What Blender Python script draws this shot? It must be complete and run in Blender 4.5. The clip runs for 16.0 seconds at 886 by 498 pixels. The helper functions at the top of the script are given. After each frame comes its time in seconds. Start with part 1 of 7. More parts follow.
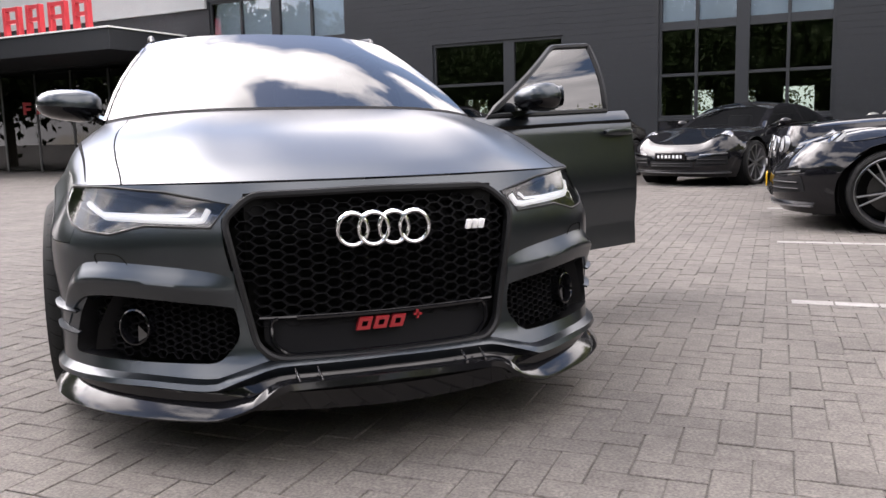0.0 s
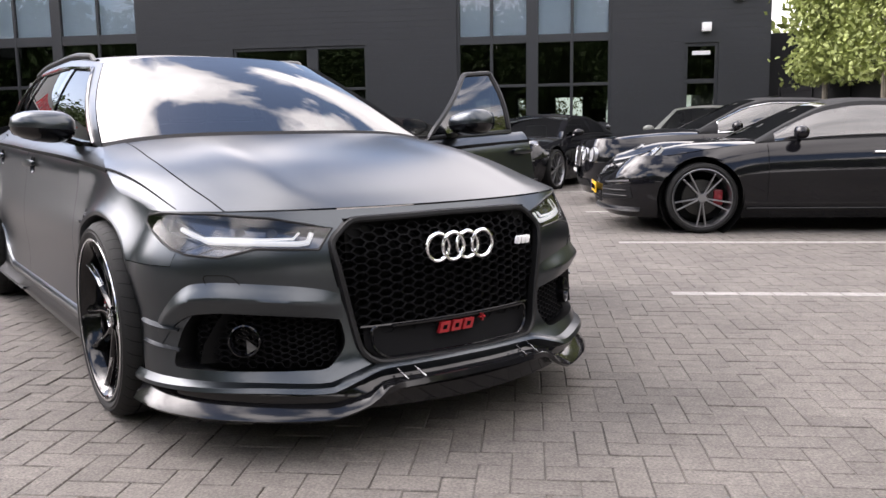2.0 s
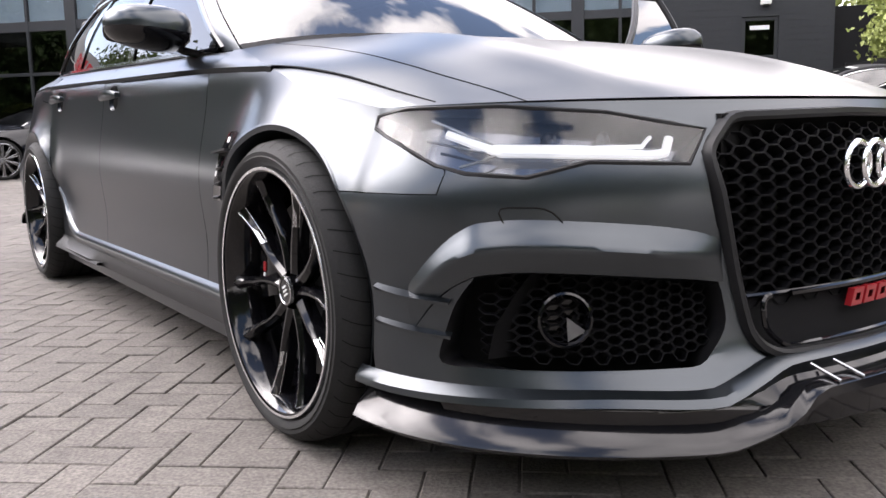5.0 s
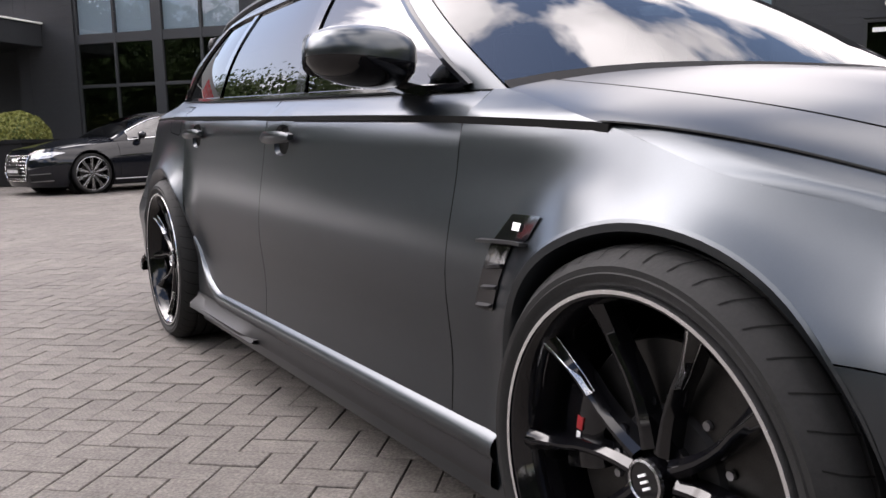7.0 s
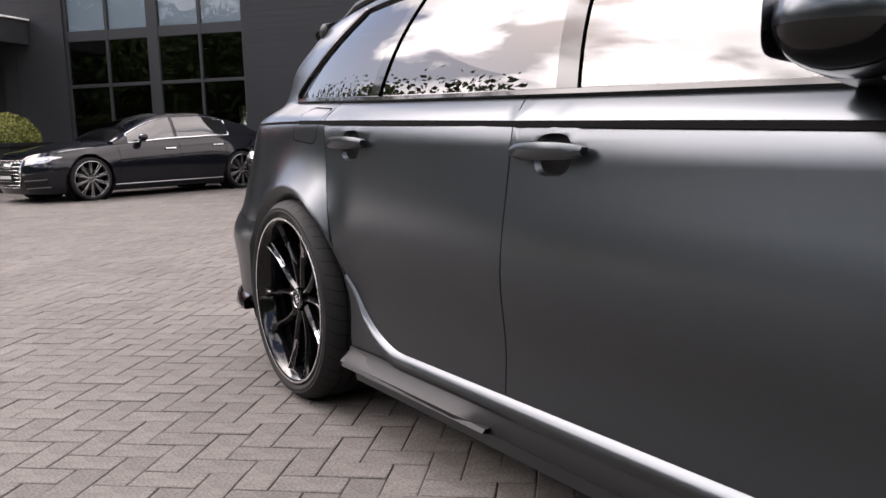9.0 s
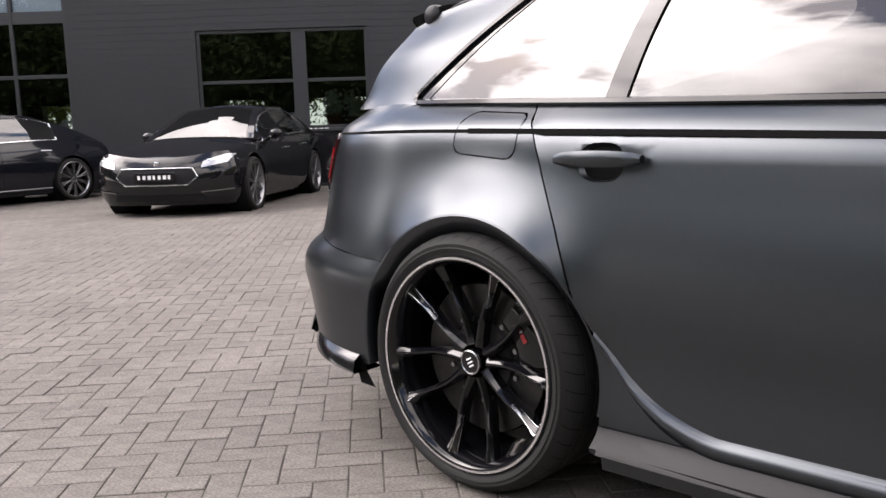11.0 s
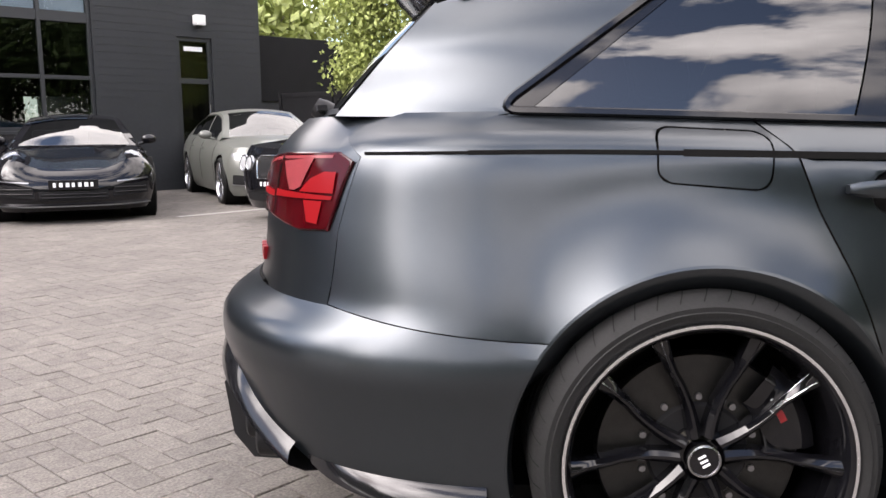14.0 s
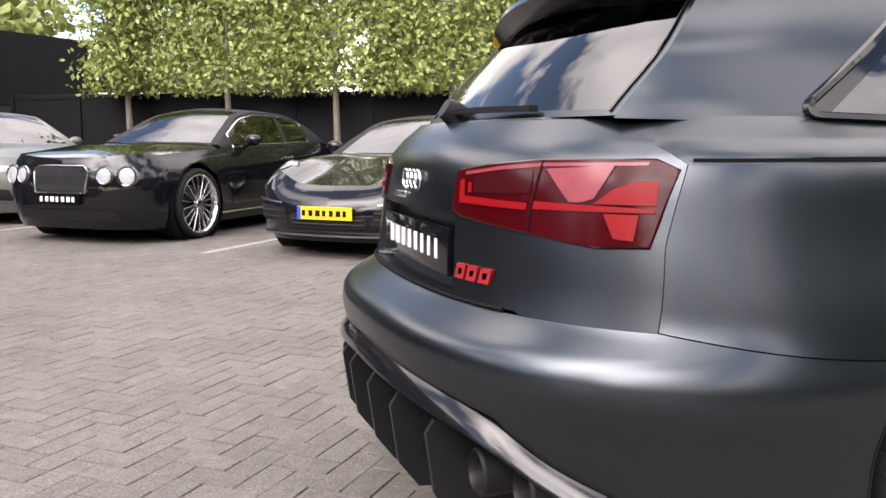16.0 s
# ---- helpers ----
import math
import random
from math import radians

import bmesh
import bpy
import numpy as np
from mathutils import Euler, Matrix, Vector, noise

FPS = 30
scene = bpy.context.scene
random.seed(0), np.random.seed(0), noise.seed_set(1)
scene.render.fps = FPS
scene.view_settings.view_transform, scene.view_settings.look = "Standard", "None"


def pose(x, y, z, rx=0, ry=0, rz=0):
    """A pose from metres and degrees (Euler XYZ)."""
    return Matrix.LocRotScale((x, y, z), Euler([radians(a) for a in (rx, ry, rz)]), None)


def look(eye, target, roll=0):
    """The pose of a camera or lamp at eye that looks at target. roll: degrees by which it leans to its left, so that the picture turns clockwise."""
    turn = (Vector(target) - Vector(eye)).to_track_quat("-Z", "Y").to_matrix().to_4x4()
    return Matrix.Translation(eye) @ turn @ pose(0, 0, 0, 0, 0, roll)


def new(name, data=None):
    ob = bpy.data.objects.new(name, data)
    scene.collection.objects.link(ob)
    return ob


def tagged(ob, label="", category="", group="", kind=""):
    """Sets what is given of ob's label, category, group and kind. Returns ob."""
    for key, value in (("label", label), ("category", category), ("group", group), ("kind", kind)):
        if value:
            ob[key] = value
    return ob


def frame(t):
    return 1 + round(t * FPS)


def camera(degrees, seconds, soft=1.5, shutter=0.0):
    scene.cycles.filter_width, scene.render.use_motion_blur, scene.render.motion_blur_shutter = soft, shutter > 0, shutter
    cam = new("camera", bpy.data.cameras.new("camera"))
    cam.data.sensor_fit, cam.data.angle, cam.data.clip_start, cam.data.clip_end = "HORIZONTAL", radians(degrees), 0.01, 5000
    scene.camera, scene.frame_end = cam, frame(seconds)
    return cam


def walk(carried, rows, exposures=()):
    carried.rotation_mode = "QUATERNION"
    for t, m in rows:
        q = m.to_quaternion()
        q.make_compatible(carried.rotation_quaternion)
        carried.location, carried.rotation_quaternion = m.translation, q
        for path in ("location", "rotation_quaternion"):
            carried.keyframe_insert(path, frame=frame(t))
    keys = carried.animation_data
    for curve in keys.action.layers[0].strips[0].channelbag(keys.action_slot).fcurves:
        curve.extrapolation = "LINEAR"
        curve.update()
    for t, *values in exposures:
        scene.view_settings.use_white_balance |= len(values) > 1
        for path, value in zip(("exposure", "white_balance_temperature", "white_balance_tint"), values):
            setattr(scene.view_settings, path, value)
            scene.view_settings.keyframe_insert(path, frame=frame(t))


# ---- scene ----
cam = camera(55.8, 16.0)
PATH = [
    (0, (-0.639, -4.6, 0.886), (0.012, -2.729, 0.612), -1.4),
    (0.5, (-0.872, -4.578, 0.92), (-0.036, -2.782, 0.642), -1.3),
    (1, (-1.124, -4.576, 0.948), (-0.166, -2.842, 0.674), -1.1),
    (1.5, (-1.385, -4.572, 0.973), (-0.322, -2.9, 0.699), -1.0),
    (2, (-1.643, -4.555, 1.002), (-0.502, -2.936, 0.722), -0.8),
    (2.5, (-1.928, -4.464, 0.964), (-0.749, -2.875, 0.675), -0.8),
    (3, (-2.036, -4.247, 0.88), (-0.837, -2.674, 0.579), -1.0),
    (3.2, (-2.036, -4.152, 0.845), (-0.834, -2.583, 0.54), -1.1),
    (5.3, (-1.714, -3.119, 0.717), (-0.612, -1.473, 0.442), -1.4),
    (5.5, (-1.719, -3.044, 0.737), (-0.653, -1.374, 0.465), -1.4),
    (6, (-1.735, -2.831, 0.782), (-0.703, -1.14, 0.51), -1.3),
    (6.5, (-1.731, -2.575, 0.831), (-0.712, -0.875, 0.56), -1.4),
    (7, (-1.777, -2.319, 0.868), (-0.763, -0.617, 0.596), -1.5),
    (7.5, (-1.832, -2.046, 0.871), (-0.825, -0.34, 0.594), -1.7),
    (8, (-1.885, -1.801, 0.895), (-0.885, -0.092, 0.617), -2.0),
    (8.5, (-1.936, -1.558, 0.916), (-0.94, 0.154, 0.64), -2.0),
    (9, (-2.047, -1.267, 0.916), (-0.984, 0.404, 0.641), -1.8),
    (9.5, (-2.165, -0.951, 0.93), (-1.02, 0.666, 0.661), -1.6),
    (10, (-2.284, -0.624, 0.944), (-1.09, 0.958, 0.673), -1.7),
    (10.2, (-2.34, -0.499, 0.947), (-1.104, 1.05, 0.674), -1.7),
    (12.3, (-2.702, 0.841, 1.01), (-0.983, 1.821, 0.722), -1.4),
    (12.5, (-2.688, 0.985, 1.002), (-0.932, 1.898, 0.716), -1.2),
    (13, (-2.65, 1.325, 1.019), (-0.825, 2.093, 0.731), -1.1),
    (13.5, (-2.629, 1.641, 1.036), (-0.694, 2.064, 0.758), -0.8),
    (14, (-2.543, 1.945, 1.016), (-0.564, 1.985, 0.735), -0.6),
    (14.5, (-2.438, 2.265, 1.014), (-0.461, 2.148, 0.734), -0.5),
    (15, (-2.321, 2.566, 1.007), (-0.351, 2.359, 0.731), -0.6),
    (15.5, (-2.181, 2.838, 0.987), (-0.243, 2.428, 0.715), -0.4),
    (16, (-2.107, 3.095, 1.005), (-0.23, 2.456, 0.748), 0.1),
]
walk(cam, [(t, look(eye, target, roll)) for t, eye, target, roll in PATH], [(0, -0.36, 6920, 18), (3, -0.4, 6920, 18), (5.5, -0.14, 6870, 18), (7.5, -0.65, 6970, 19), (9, -0.6, 7120, 20), (13, -0.26, 7070, 18), (14.5, -0.17, 7020, 18), (15.3, -0.22, 7070, 19), (16, -0.36, 7070, 19)])

# ---- light ----
SUN_AZ, SUN_EL = radians(124), radians(42)      # azimuth from +x, elevation
world = bpy.data.worlds.new("sky")
scene.world = world
world.use_nodes = True
wn = world.node_tree
wn.nodes.clear()
w_out = wn.nodes.new("ShaderNodeOutputWorld")
w_bg = wn.nodes.new("ShaderNodeBackground")
w_sky = wn.nodes.new("ShaderNodeTexSky")
w_sky.sky_type = "NISHITA"
w_sky.sun_disc = False
w_sky.sun_elevation = SUN_EL
w_sky.sun_rotation = radians(90) - SUN_AZ
w_tc = wn.nodes.new("ShaderNodeTexCoord")
w_map = wn.nodes.new("ShaderNodeMapping")
w_map.inputs["Location"].default_value = (0.21, -0.17, -0.94)
w_map.inputs["Scale"].default_value = (1.0, 1.0, 1.5)
w_noise = wn.nodes.new("ShaderNodeTexNoise")
w_noise.inputs["Scale"].default_value = 2.3
w_noise.inputs["Detail"].default_value = 7.0
w_noise.inputs["Roughness"].default_value = 0.52
w_ramp = wn.nodes.new("ShaderNodeValToRGB")
w_ramp.color_ramp.elements[0].position = 0.425
w_ramp.color_ramp.elements[1].position = 0.48
w_noise2 = wn.nodes.new("ShaderNodeTexNoise")
w_noise2.inputs["Scale"].default_value = 2.6
w_noise2.inputs["Detail"].default_value = 5.0
w_tone = wn.nodes.new("ShaderNodeValToRGB")
w_tone.color_ramp.elements[0].position = 0.34
w_tone.color_ramp.elements[0].color = (32.0, 33.0, 35.0, 1)
w_tone.color_ramp.elements[1].position = 0.64
w_tone.color_ramp.elements[1].color = (78.0, 79.0, 81.0, 1)
w_mix = wn.nodes.new("ShaderNodeMix")
w_mix.data_type = "RGBA"
wn.links.new(w_tc.outputs["Generated"], w_map.inputs["Vector"])
wn.links.new(w_map.outputs["Vector"], w_noise.inputs["Vector"])
wn.links.new(w_map.outputs["Vector"], w_noise2.inputs["Vector"])
wn.links.new(w_noise.outputs["Fac"], w_ramp.inputs["Fac"])
wn.links.new(w_noise2.outputs["Fac"], w_tone.inputs["Fac"])
wn.links.new(w_ramp.outputs["Color"], w_mix.inputs["Factor"])
w_blue = wn.nodes.new("ShaderNodeVectorMath")
w_blue.operation = "SCALE"
w_blue.inputs["Scale"].default_value = 7.0
wn.links.new(w_sky.outputs["Color"], w_blue.inputs[0])
wn.links.new(w_blue.outputs["Vector"], w_mix.inputs["A"])
# clouds are brighter on the sun's side of the sky
w_dot = wn.nodes.new("ShaderNodeVectorMath")
w_dot.operation = "DOT_PRODUCT"
w_dot.inputs[1].default_value = (math.cos(SUN_AZ) * math.cos(SUN_EL), math.sin(SUN_AZ) * math.cos(SUN_EL), math.sin(SUN_EL))
w_glow = wn.nodes.new("ShaderNodeMapRange")
w_glow.interpolation_type = "SMOOTHSTEP"
w_glow.inputs["From Min"].default_value = 0.1
w_glow.inputs["From Max"].default_value = 1.0
w_glow.inputs["To Min"].default_value = 1.0
w_glow.inputs["To Max"].default_value = 1.65
# thin cloud shines where it veils the sun
w_veil = wn.nodes.new("ShaderNodeMapRange")
w_veil.interpolation_type = "SMOOTHERSTEP"
w_veil.inputs["From Min"].default_value = 0.84
w_veil.inputs["From Max"].default_value = 1.0
w_veil.inputs["To Min"].default_value = 0.0
w_veil.inputs["To Max"].default_value = 2.5
w_sum = wn.nodes.new("ShaderNodeMath")
w_sum.operation = "ADD"
w_scale = wn.nodes.new("ShaderNodeVectorMath")
w_scale.operation = "SCALE"
wn.links.new(w_tc.outputs["Generated"], w_dot.inputs[0])
wn.links.new(w_dot.outputs["Value"], w_glow.inputs["Value"])
wn.links.new(w_tone.outputs["Color"], w_scale.inputs[0])
wn.links.new(w_dot.outputs["Value"], w_veil.inputs["Value"])
wn.links.new(w_glow.outputs["Result"], w_sum.inputs[0])
wn.links.new(w_veil.outputs["Result"], w_sum.inputs[1])
wn.links.new(w_sum.outputs[0], w_scale.inputs["Scale"])
wn.links.new(w_scale.outputs["Vector"], w_mix.inputs["B"])
wn.links.new(w_mix.outputs["Result"], w_bg.inputs["Color"])
wn.links.new(w_bg.outputs["Background"], w_out.inputs["Surface"])
w_bg.inputs["Strength"].default_value = 0.070

sun_data = bpy.data.lights.new("sun", "SUN")
sun_data.energy = 0.9
sun_data.angle = radians(40)
sun_data.color = (1.0, 0.965, 0.93)
sun = new("sun", sun_data)
sun.matrix_world = look((20 * math.cos(SUN_AZ) * math.cos(SUN_EL), 20 * math.sin(SUN_AZ) * math.cos(SUN_EL), 20 * math.sin(SUN_EL)), (0, 0, 0))
scene.view_settings.exposure = 0.0

# ---- materials ----
def material(name, color, rough=0.5, metal=0.0, coat=0.0, var=0.0, scale=8.0, bump=0.0, bump_scale=60.0, spec=0.5, trans=0.0, ior=1.45, emit=0.0, emit_color=None, per_object=0.0, detail=5.0, grain=0.0, grain_scale=150.0):
    m = bpy.data.materials.new(name)
    m.use_nodes = True
    nt = m.node_tree
    b = nt.nodes["Principled BSDF"]
    b.inputs["Base Color"].default_value = (*color, 1)
    b.inputs["Roughness"].default_value = rough
    b.inputs["Metallic"].default_value = metal
    b.inputs["Coat Weight"].default_value = coat
    b.inputs["Coat Roughness"].default_value = 0.03
    b.inputs["Specular IOR Level"].default_value = spec
    b.inputs["Transmission Weight"].default_value = trans
    b.inputs["IOR"].default_value = ior
    if emit:
        b.inputs["Emission Color"].default_value = (*(emit_color or color), 1)
        b.inputs["Emission Strength"].default_value = emit
    tc = nt.nodes.new("ShaderNodeTexCoord")
    if var:
        n1 = nt.nodes.new("ShaderNodeTexNoise")
        n1.inputs["Scale"].default_value = scale
        n1.inputs["Detail"].default_value = detail
        n2 = nt.nodes.new("ShaderNodeTexNoise")
        n2.inputs["Scale"].default_value = scale * 11
        n2.inputs["Detail"].default_value = 3
        add = nt.nodes.new("ShaderNodeMath")
        add.operation = "ADD"
        rng = nt.nodes.new("ShaderNodeMapRange")
        rng.inputs["From Min"].default_value = 0.6
        rng.inputs["From Max"].default_value = 1.4
        rng.inputs["To Min"].default_value = 1 - var
        rng.inputs["To Max"].default_value = 1 + var
        mul = nt.nodes.new("ShaderNodeMix")
        mul.data_type, mul.blend_type = "RGBA", "MULTIPLY"
        mul.inputs["Factor"].default_value = 1.0
        mul.inputs["A"].default_value = (*color, 1)
        nt.links.new(tc.outputs["Object"], n1.inputs["Vector"])
        nt.links.new(tc.outputs["Object"], n2.inputs["Vector"])
        nt.links.new(n1.outputs["Fac"], add.inputs[0])
        nt.links.new(n2.outputs["Fac"], add.inputs[1])
        nt.links.new(add.outputs[0], rng.inputs["Value"])
        last = rng.outputs["Result"]
        if grain:
            n4 = nt.nodes.new("ShaderNodeTexNoise")
            n4.inputs["Scale"].default_value = grain_scale
            n4.inputs["Detail"].default_value = 2
            r4 = nt.nodes.new("ShaderNodeMapRange")
            r4.inputs["From Min"].default_value = 0.3
            r4.inputs["From Max"].default_value = 0.7
            r4.inputs["To Min"].default_value = 1 - grain
            r4.inputs["To Max"].default_value = 1 + grain
            m4 = nt.nodes.new("ShaderNodeMath")
            m4.operation = "MULTIPLY"
            nt.links.new(tc.outputs["Object"], n4.inputs["Vector"])
            nt.links.new(n4.outputs["Fac"], r4.inputs["Value"])
            nt.links.new(r4.outputs["Result"], m4.inputs[0])
            nt.links.new(last, m4.inputs[1])
            last = m4.outputs[0]
        if per_object:
            info = nt.nodes.new("ShaderNodeObjectInfo")
            r2 = nt.nodes.new("ShaderNodeMapRange")
            r2.inputs["To Min"].default_value = 1 - per_object
            r2.inputs["To Max"].default_value = 1 + per_object
            m2 = nt.nodes.new("ShaderNodeMath")
            m2.operation = "MULTIPLY"
            nt.links.new(info.outputs["Random"], r2.inputs["Value"])
            nt.links.new(r2.outputs["Result"], m2.inputs[0])
            nt.links.new(last, m2.inputs[1])
            last = m2.outputs[0]
        nt.links.new(last, mul.inputs["B"])
        nt.links.new(mul.outputs["Result"], b.inputs["Base Color"])
    if bump:
        n3 = nt.nodes.new("ShaderNodeTexNoise")
        n3.inputs["Scale"].default_value = bump_scale
        n3.inputs["Detail"].default_value = 4
        bp = nt.nodes.new("ShaderNodeBump")
        bp.inputs["Strength"].default_value = bump
        bp.inputs["Distance"].default_value = 0.004
        nt.links.new(tc.outputs["Object"], n3.inputs["Vector"])
        nt.links.new(n3.outputs["Fac"], bp.inputs["Height"])
        nt.links.new(bp.outputs["Normal"], b.inputs["Normal"])
    return m


def see_through(name, tint, gloss, rough=0.0):
    """Thin tinted glass: the tint lets light through, the gloss mirrors more at a slant."""
    m = bpy.data.materials.new(name)
    m.use_nodes = True
    nt = m.node_tree
    nt.nodes.clear()
    out = nt.nodes.new("ShaderNodeOutputMaterial")
    t = nt.nodes.new("ShaderNodeBsdfTransparent")
    t.inputs["Color"].default_value = (*tint, 1)
    g = nt.nodes.new("ShaderNodeBsdfGlossy")
    g.inputs["Roughness"].default_value = rough
    f = nt.nodes.new("ShaderNodeFresnel")
    f.inputs["IOR"].default_value = gloss
    mx = nt.nodes.new("ShaderNodeMixShader")
    nt.links.new(f.outputs["Fac"], mx.inputs["Fac"])
    nt.links.new(t.outputs["BSDF"], mx.inputs[1])
    nt.links.new(g.outputs["BSDF"], mx.inputs[2])
    nt.links.new(mx.outputs["Shader"], out.inputs["Surface"])
    return m


GREY_PAINT = material("satin_grey_paint", (0.028, 0.036, 0.043), rough=0.34, metal=0.95, spec=0.4, coat=0.8, var=0.04, scale=30)
GREY_PAINT.node_tree.nodes["Principled BSDF"].inputs["Coat Roughness"].default_value = 0.24
GREY_PAINT.node_tree.nodes["Principled BSDF"].inputs["Specular Tint"].default_value = (0.4, 0.4, 0.42, 1)
GREY_PAINT.node_tree.nodes["Principled BSDF"].inputs["Coat IOR"].default_value = 1.6
GLOSS_BLACK = material("gloss_black", (0.004, 0.004, 0.005), rough=0.08, coat=0.3, spec=0.35)
SATIN_BLACK = material("satin_black", (0.012, 0.012, 0.013), rough=0.45, spec=0.25, var=0.1, scale=12)
GRILLE_BLACK = material("grille_black", (0.007, 0.007, 0.008), rough=0.6, spec=0.10, var=0.1)
MATT_BLACK = material("matt_black", (0.012, 0.012, 0.013), rough=0.8, spec=0.2, var=0.15, scale=10)
# near black for linings, gaps and the strips that stand for groove shade
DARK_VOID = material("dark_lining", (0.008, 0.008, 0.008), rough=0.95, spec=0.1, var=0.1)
CARBON = material("carbon_trim", (0.006, 0.006, 0.007), rough=0.13, spec=0.4, coat=0.25, var=0.25, scale=60)
RUBBER = material("tyre_rubber", (0.014, 0.014, 0.014), rough=0.7, spec=0.25, var=0.2, scale=14, bump=0.15, bump_scale=180)
CHROME = material("chrome", (0.82, 0.83, 0.85), rough=0.2, metal=1.0)
ALLOY = material("bare_alloy", (0.42, 0.42, 0.43), rough=0.25, metal=1.0, var=0.1)
GREY_ALLOY = material("grey_alloy", (0.26, 0.26, 0.27), rough=0.3, metal=0.9, var=0.1)
STEEL = material("brake_steel", (0.05, 0.049, 0.048), rough=0.42, metal=1.0, var=0.2, scale=40)
RED = material("signal_red", (0.26, 0.010, 0.014), rough=0.35, coat=0.3)
WHITE_LAMP = material("daylight_tube", (0.7, 0.72, 0.75), rough=0.3, emit=0.8, emit_color=(0.93, 0.97, 1.0))
LAMP_INNER = material("lamp_reflector", (0.13, 0.133, 0.145), rough=0.14, metal=0.9)
LAMP_CLEAR = material("bright_reflector", (0.42, 0.43, 0.45), rough=0.22, metal=0.55)
CALIPER_RED = material("caliper_red", (0.20, 0.008, 0.015), rough=0.4, coat=0.2)
# pink that paints the sky's reflection on the tail lens
PINK_GLINT = material("pink_reflector", (0.20, 0.035, 0.04), rough=0.18, spec=0.4, var=0.15, scale=20)
RED_LENS = material("red_lens", (0.040, 0.0012, 0.0025), rough=0.12, spec=0.22, coat=0.0, var=0.1, scale=10)
RED_GLOW = material("red_light_bar", (0.09, 0.002, 0.003), rough=0.3, spec=0.2, emit=0.34, emit_color=(1.0, 0.02, 0.03))
SMOKED_RED = material("smoked_red_lens", (0.035, 0.003, 0.005), rough=0.15, spec=0.3)
WHITE_PLATE = material("white_marking", (0.75, 0.75, 0.75), rough=0.5, var=0.05)
YELLOW_PLATE = material("yellow_plate", (0.78, 0.47, 0.02), rough=0.4, var=0.05)
BLUE_PLATE = material("blue_band", (0.02, 0.06, 0.4), rough=0.4)
BLACK_PAINT = material("black_car_paint", (0.006, 0.006, 0.0075), rough=0.08, coat=0.5, spec=0.2)
NAVY_PAINT = material("dark_blue_black_paint", (0.006, 0.007, 0.010), rough=0.08, coat=0.5, spec=0.2)
BROWN_PAINT = material("dark_brown_black_paint", (0.009, 0.007, 0.007), rough=0.08, coat=0.5, spec=0.2)
SILVER_PAINT = material("grey_green_paint", (0.15, 0.155, 0.14), rough=0.4, metal=0.3, coat=0.3)
SOFT_TOP = material("black_fabric_roof", (0.014, 0.014, 0.015), rough=0.9, var=0.2, scale=90, bump=0.2, bump_scale=400)
LEATHER = material("black_leather", (0.012, 0.012, 0.013), rough=0.5, var=0.2)
GLASS_FRONT = see_through("clear_windscreen", (0.22, 0.25, 0.26), 2.4)
GLASS_SIDE = see_through("tinted_side_glass", (0.10, 0.11, 0.12), 1.95)
GLASS_DARK = see_through("privacy_glass", (0.035, 0.035, 0.04), 1.95)
GLASS_LAMP = see_through("lamp_cover", (0.86, 0.88, 0.9), 1.65)
GLASS_CAR = see_through("parked_car_glass", (0.20, 0.23, 0.24), 2.3)
GLASS_BUILDING = see_through("building_glass", (0.40, 0.45, 0.42), 1.6)
GLASS_UPPER = see_through("upper_pane_glass", (0.80, 0.84, 0.87), 1.5)
GLASS_ENTRANCE = see_through("entrance_glass", (0.10, 0.11, 0.11), 1.5)
BULB = material("lamp_bulb", (0.50, 0.51, 0.54), rough=0.12, metal=0.5, emit=0.22, emit_color=(0.93, 0.97, 1.0))
WALL_DARK = material("anthracite_wall", (0.016, 0.018, 0.021), rough=0.62, var=0.18, scale=1.3, bump=0.1, bump_scale=80)
FASCIA = material("pale_grey_panel", (0.30, 0.31, 0.31), rough=0.5, var=0.08, scale=2)
FRAME_DARK = material("anthracite_frame", (0.020, 0.022, 0.025), rough=0.45, var=0.08, scale=4)
PANEL_GLOSS = material("glossy_black_panel", (0.010, 0.010, 0.012), rough=0.12, coat=0.4, var=0.1, scale=2)
FENCE_DARK = material("black_fence_board", (0.006, 0.006, 0.007), rough=0.7, spec=0.25, var=0.3, scale=3, bump=0.2)
# blue-grey of the sky mirrored in the upper panes, put into a panel
PANE_SKY = material("pale_blind", (0.60, 0.66, 0.70), rough=0.6, var=0.05, scale=1)
PAVER = material("grey_brown_paver", (0.115, 0.104, 0.094), rough=0.9, var=0.30, scale=1.7, bump=0.5, bump_scale=140, per_object=0.09, grain=0.32, grain_scale=110)
JOINT = material("sand_joint", (0.101, 0.092, 0.083), rough=0.95, var=0.3, scale=9, bump=0.4, bump_scale=200, grain=0.3)
PAVER_FAR = material("grey_brown_paving", (0.112, 0.101, 0.092), rough=0.88, var=0.26, scale=2.0, bump=0.5, bump_scale=60)
LINE_WHITE = material("white_line_paint", (0.25, 0.24, 0.225), rough=0.8, var=0.45, scale=14)
BARK = material("bark", (0.20, 0.175, 0.14), rough=0.9, var=0.35, scale=12, bump=0.5, bump_scale=50)
LEAF = material("leaf_green", (0.24, 0.28, 0.08), rough=0.55, var=0.45, scale=3.0)
LEAF_DARK = material("leaf_dark_green", (0.06, 0.095, 0.025), rough=0.6, var=0.45, scale=2.5)
BOX_GREEN = material("clipped_box_leaf", (0.17, 0.18, 0.045), rough=0.6, var=0.4, scale=9)
SIGN_RED = material("red_sign_letter", (0.50, 0.04, 0.05), rough=0.4, var=0.1)
LAMP_WHITE = material("white_lamp_housing", (0.78, 0.78, 0.76), rough=0.4)
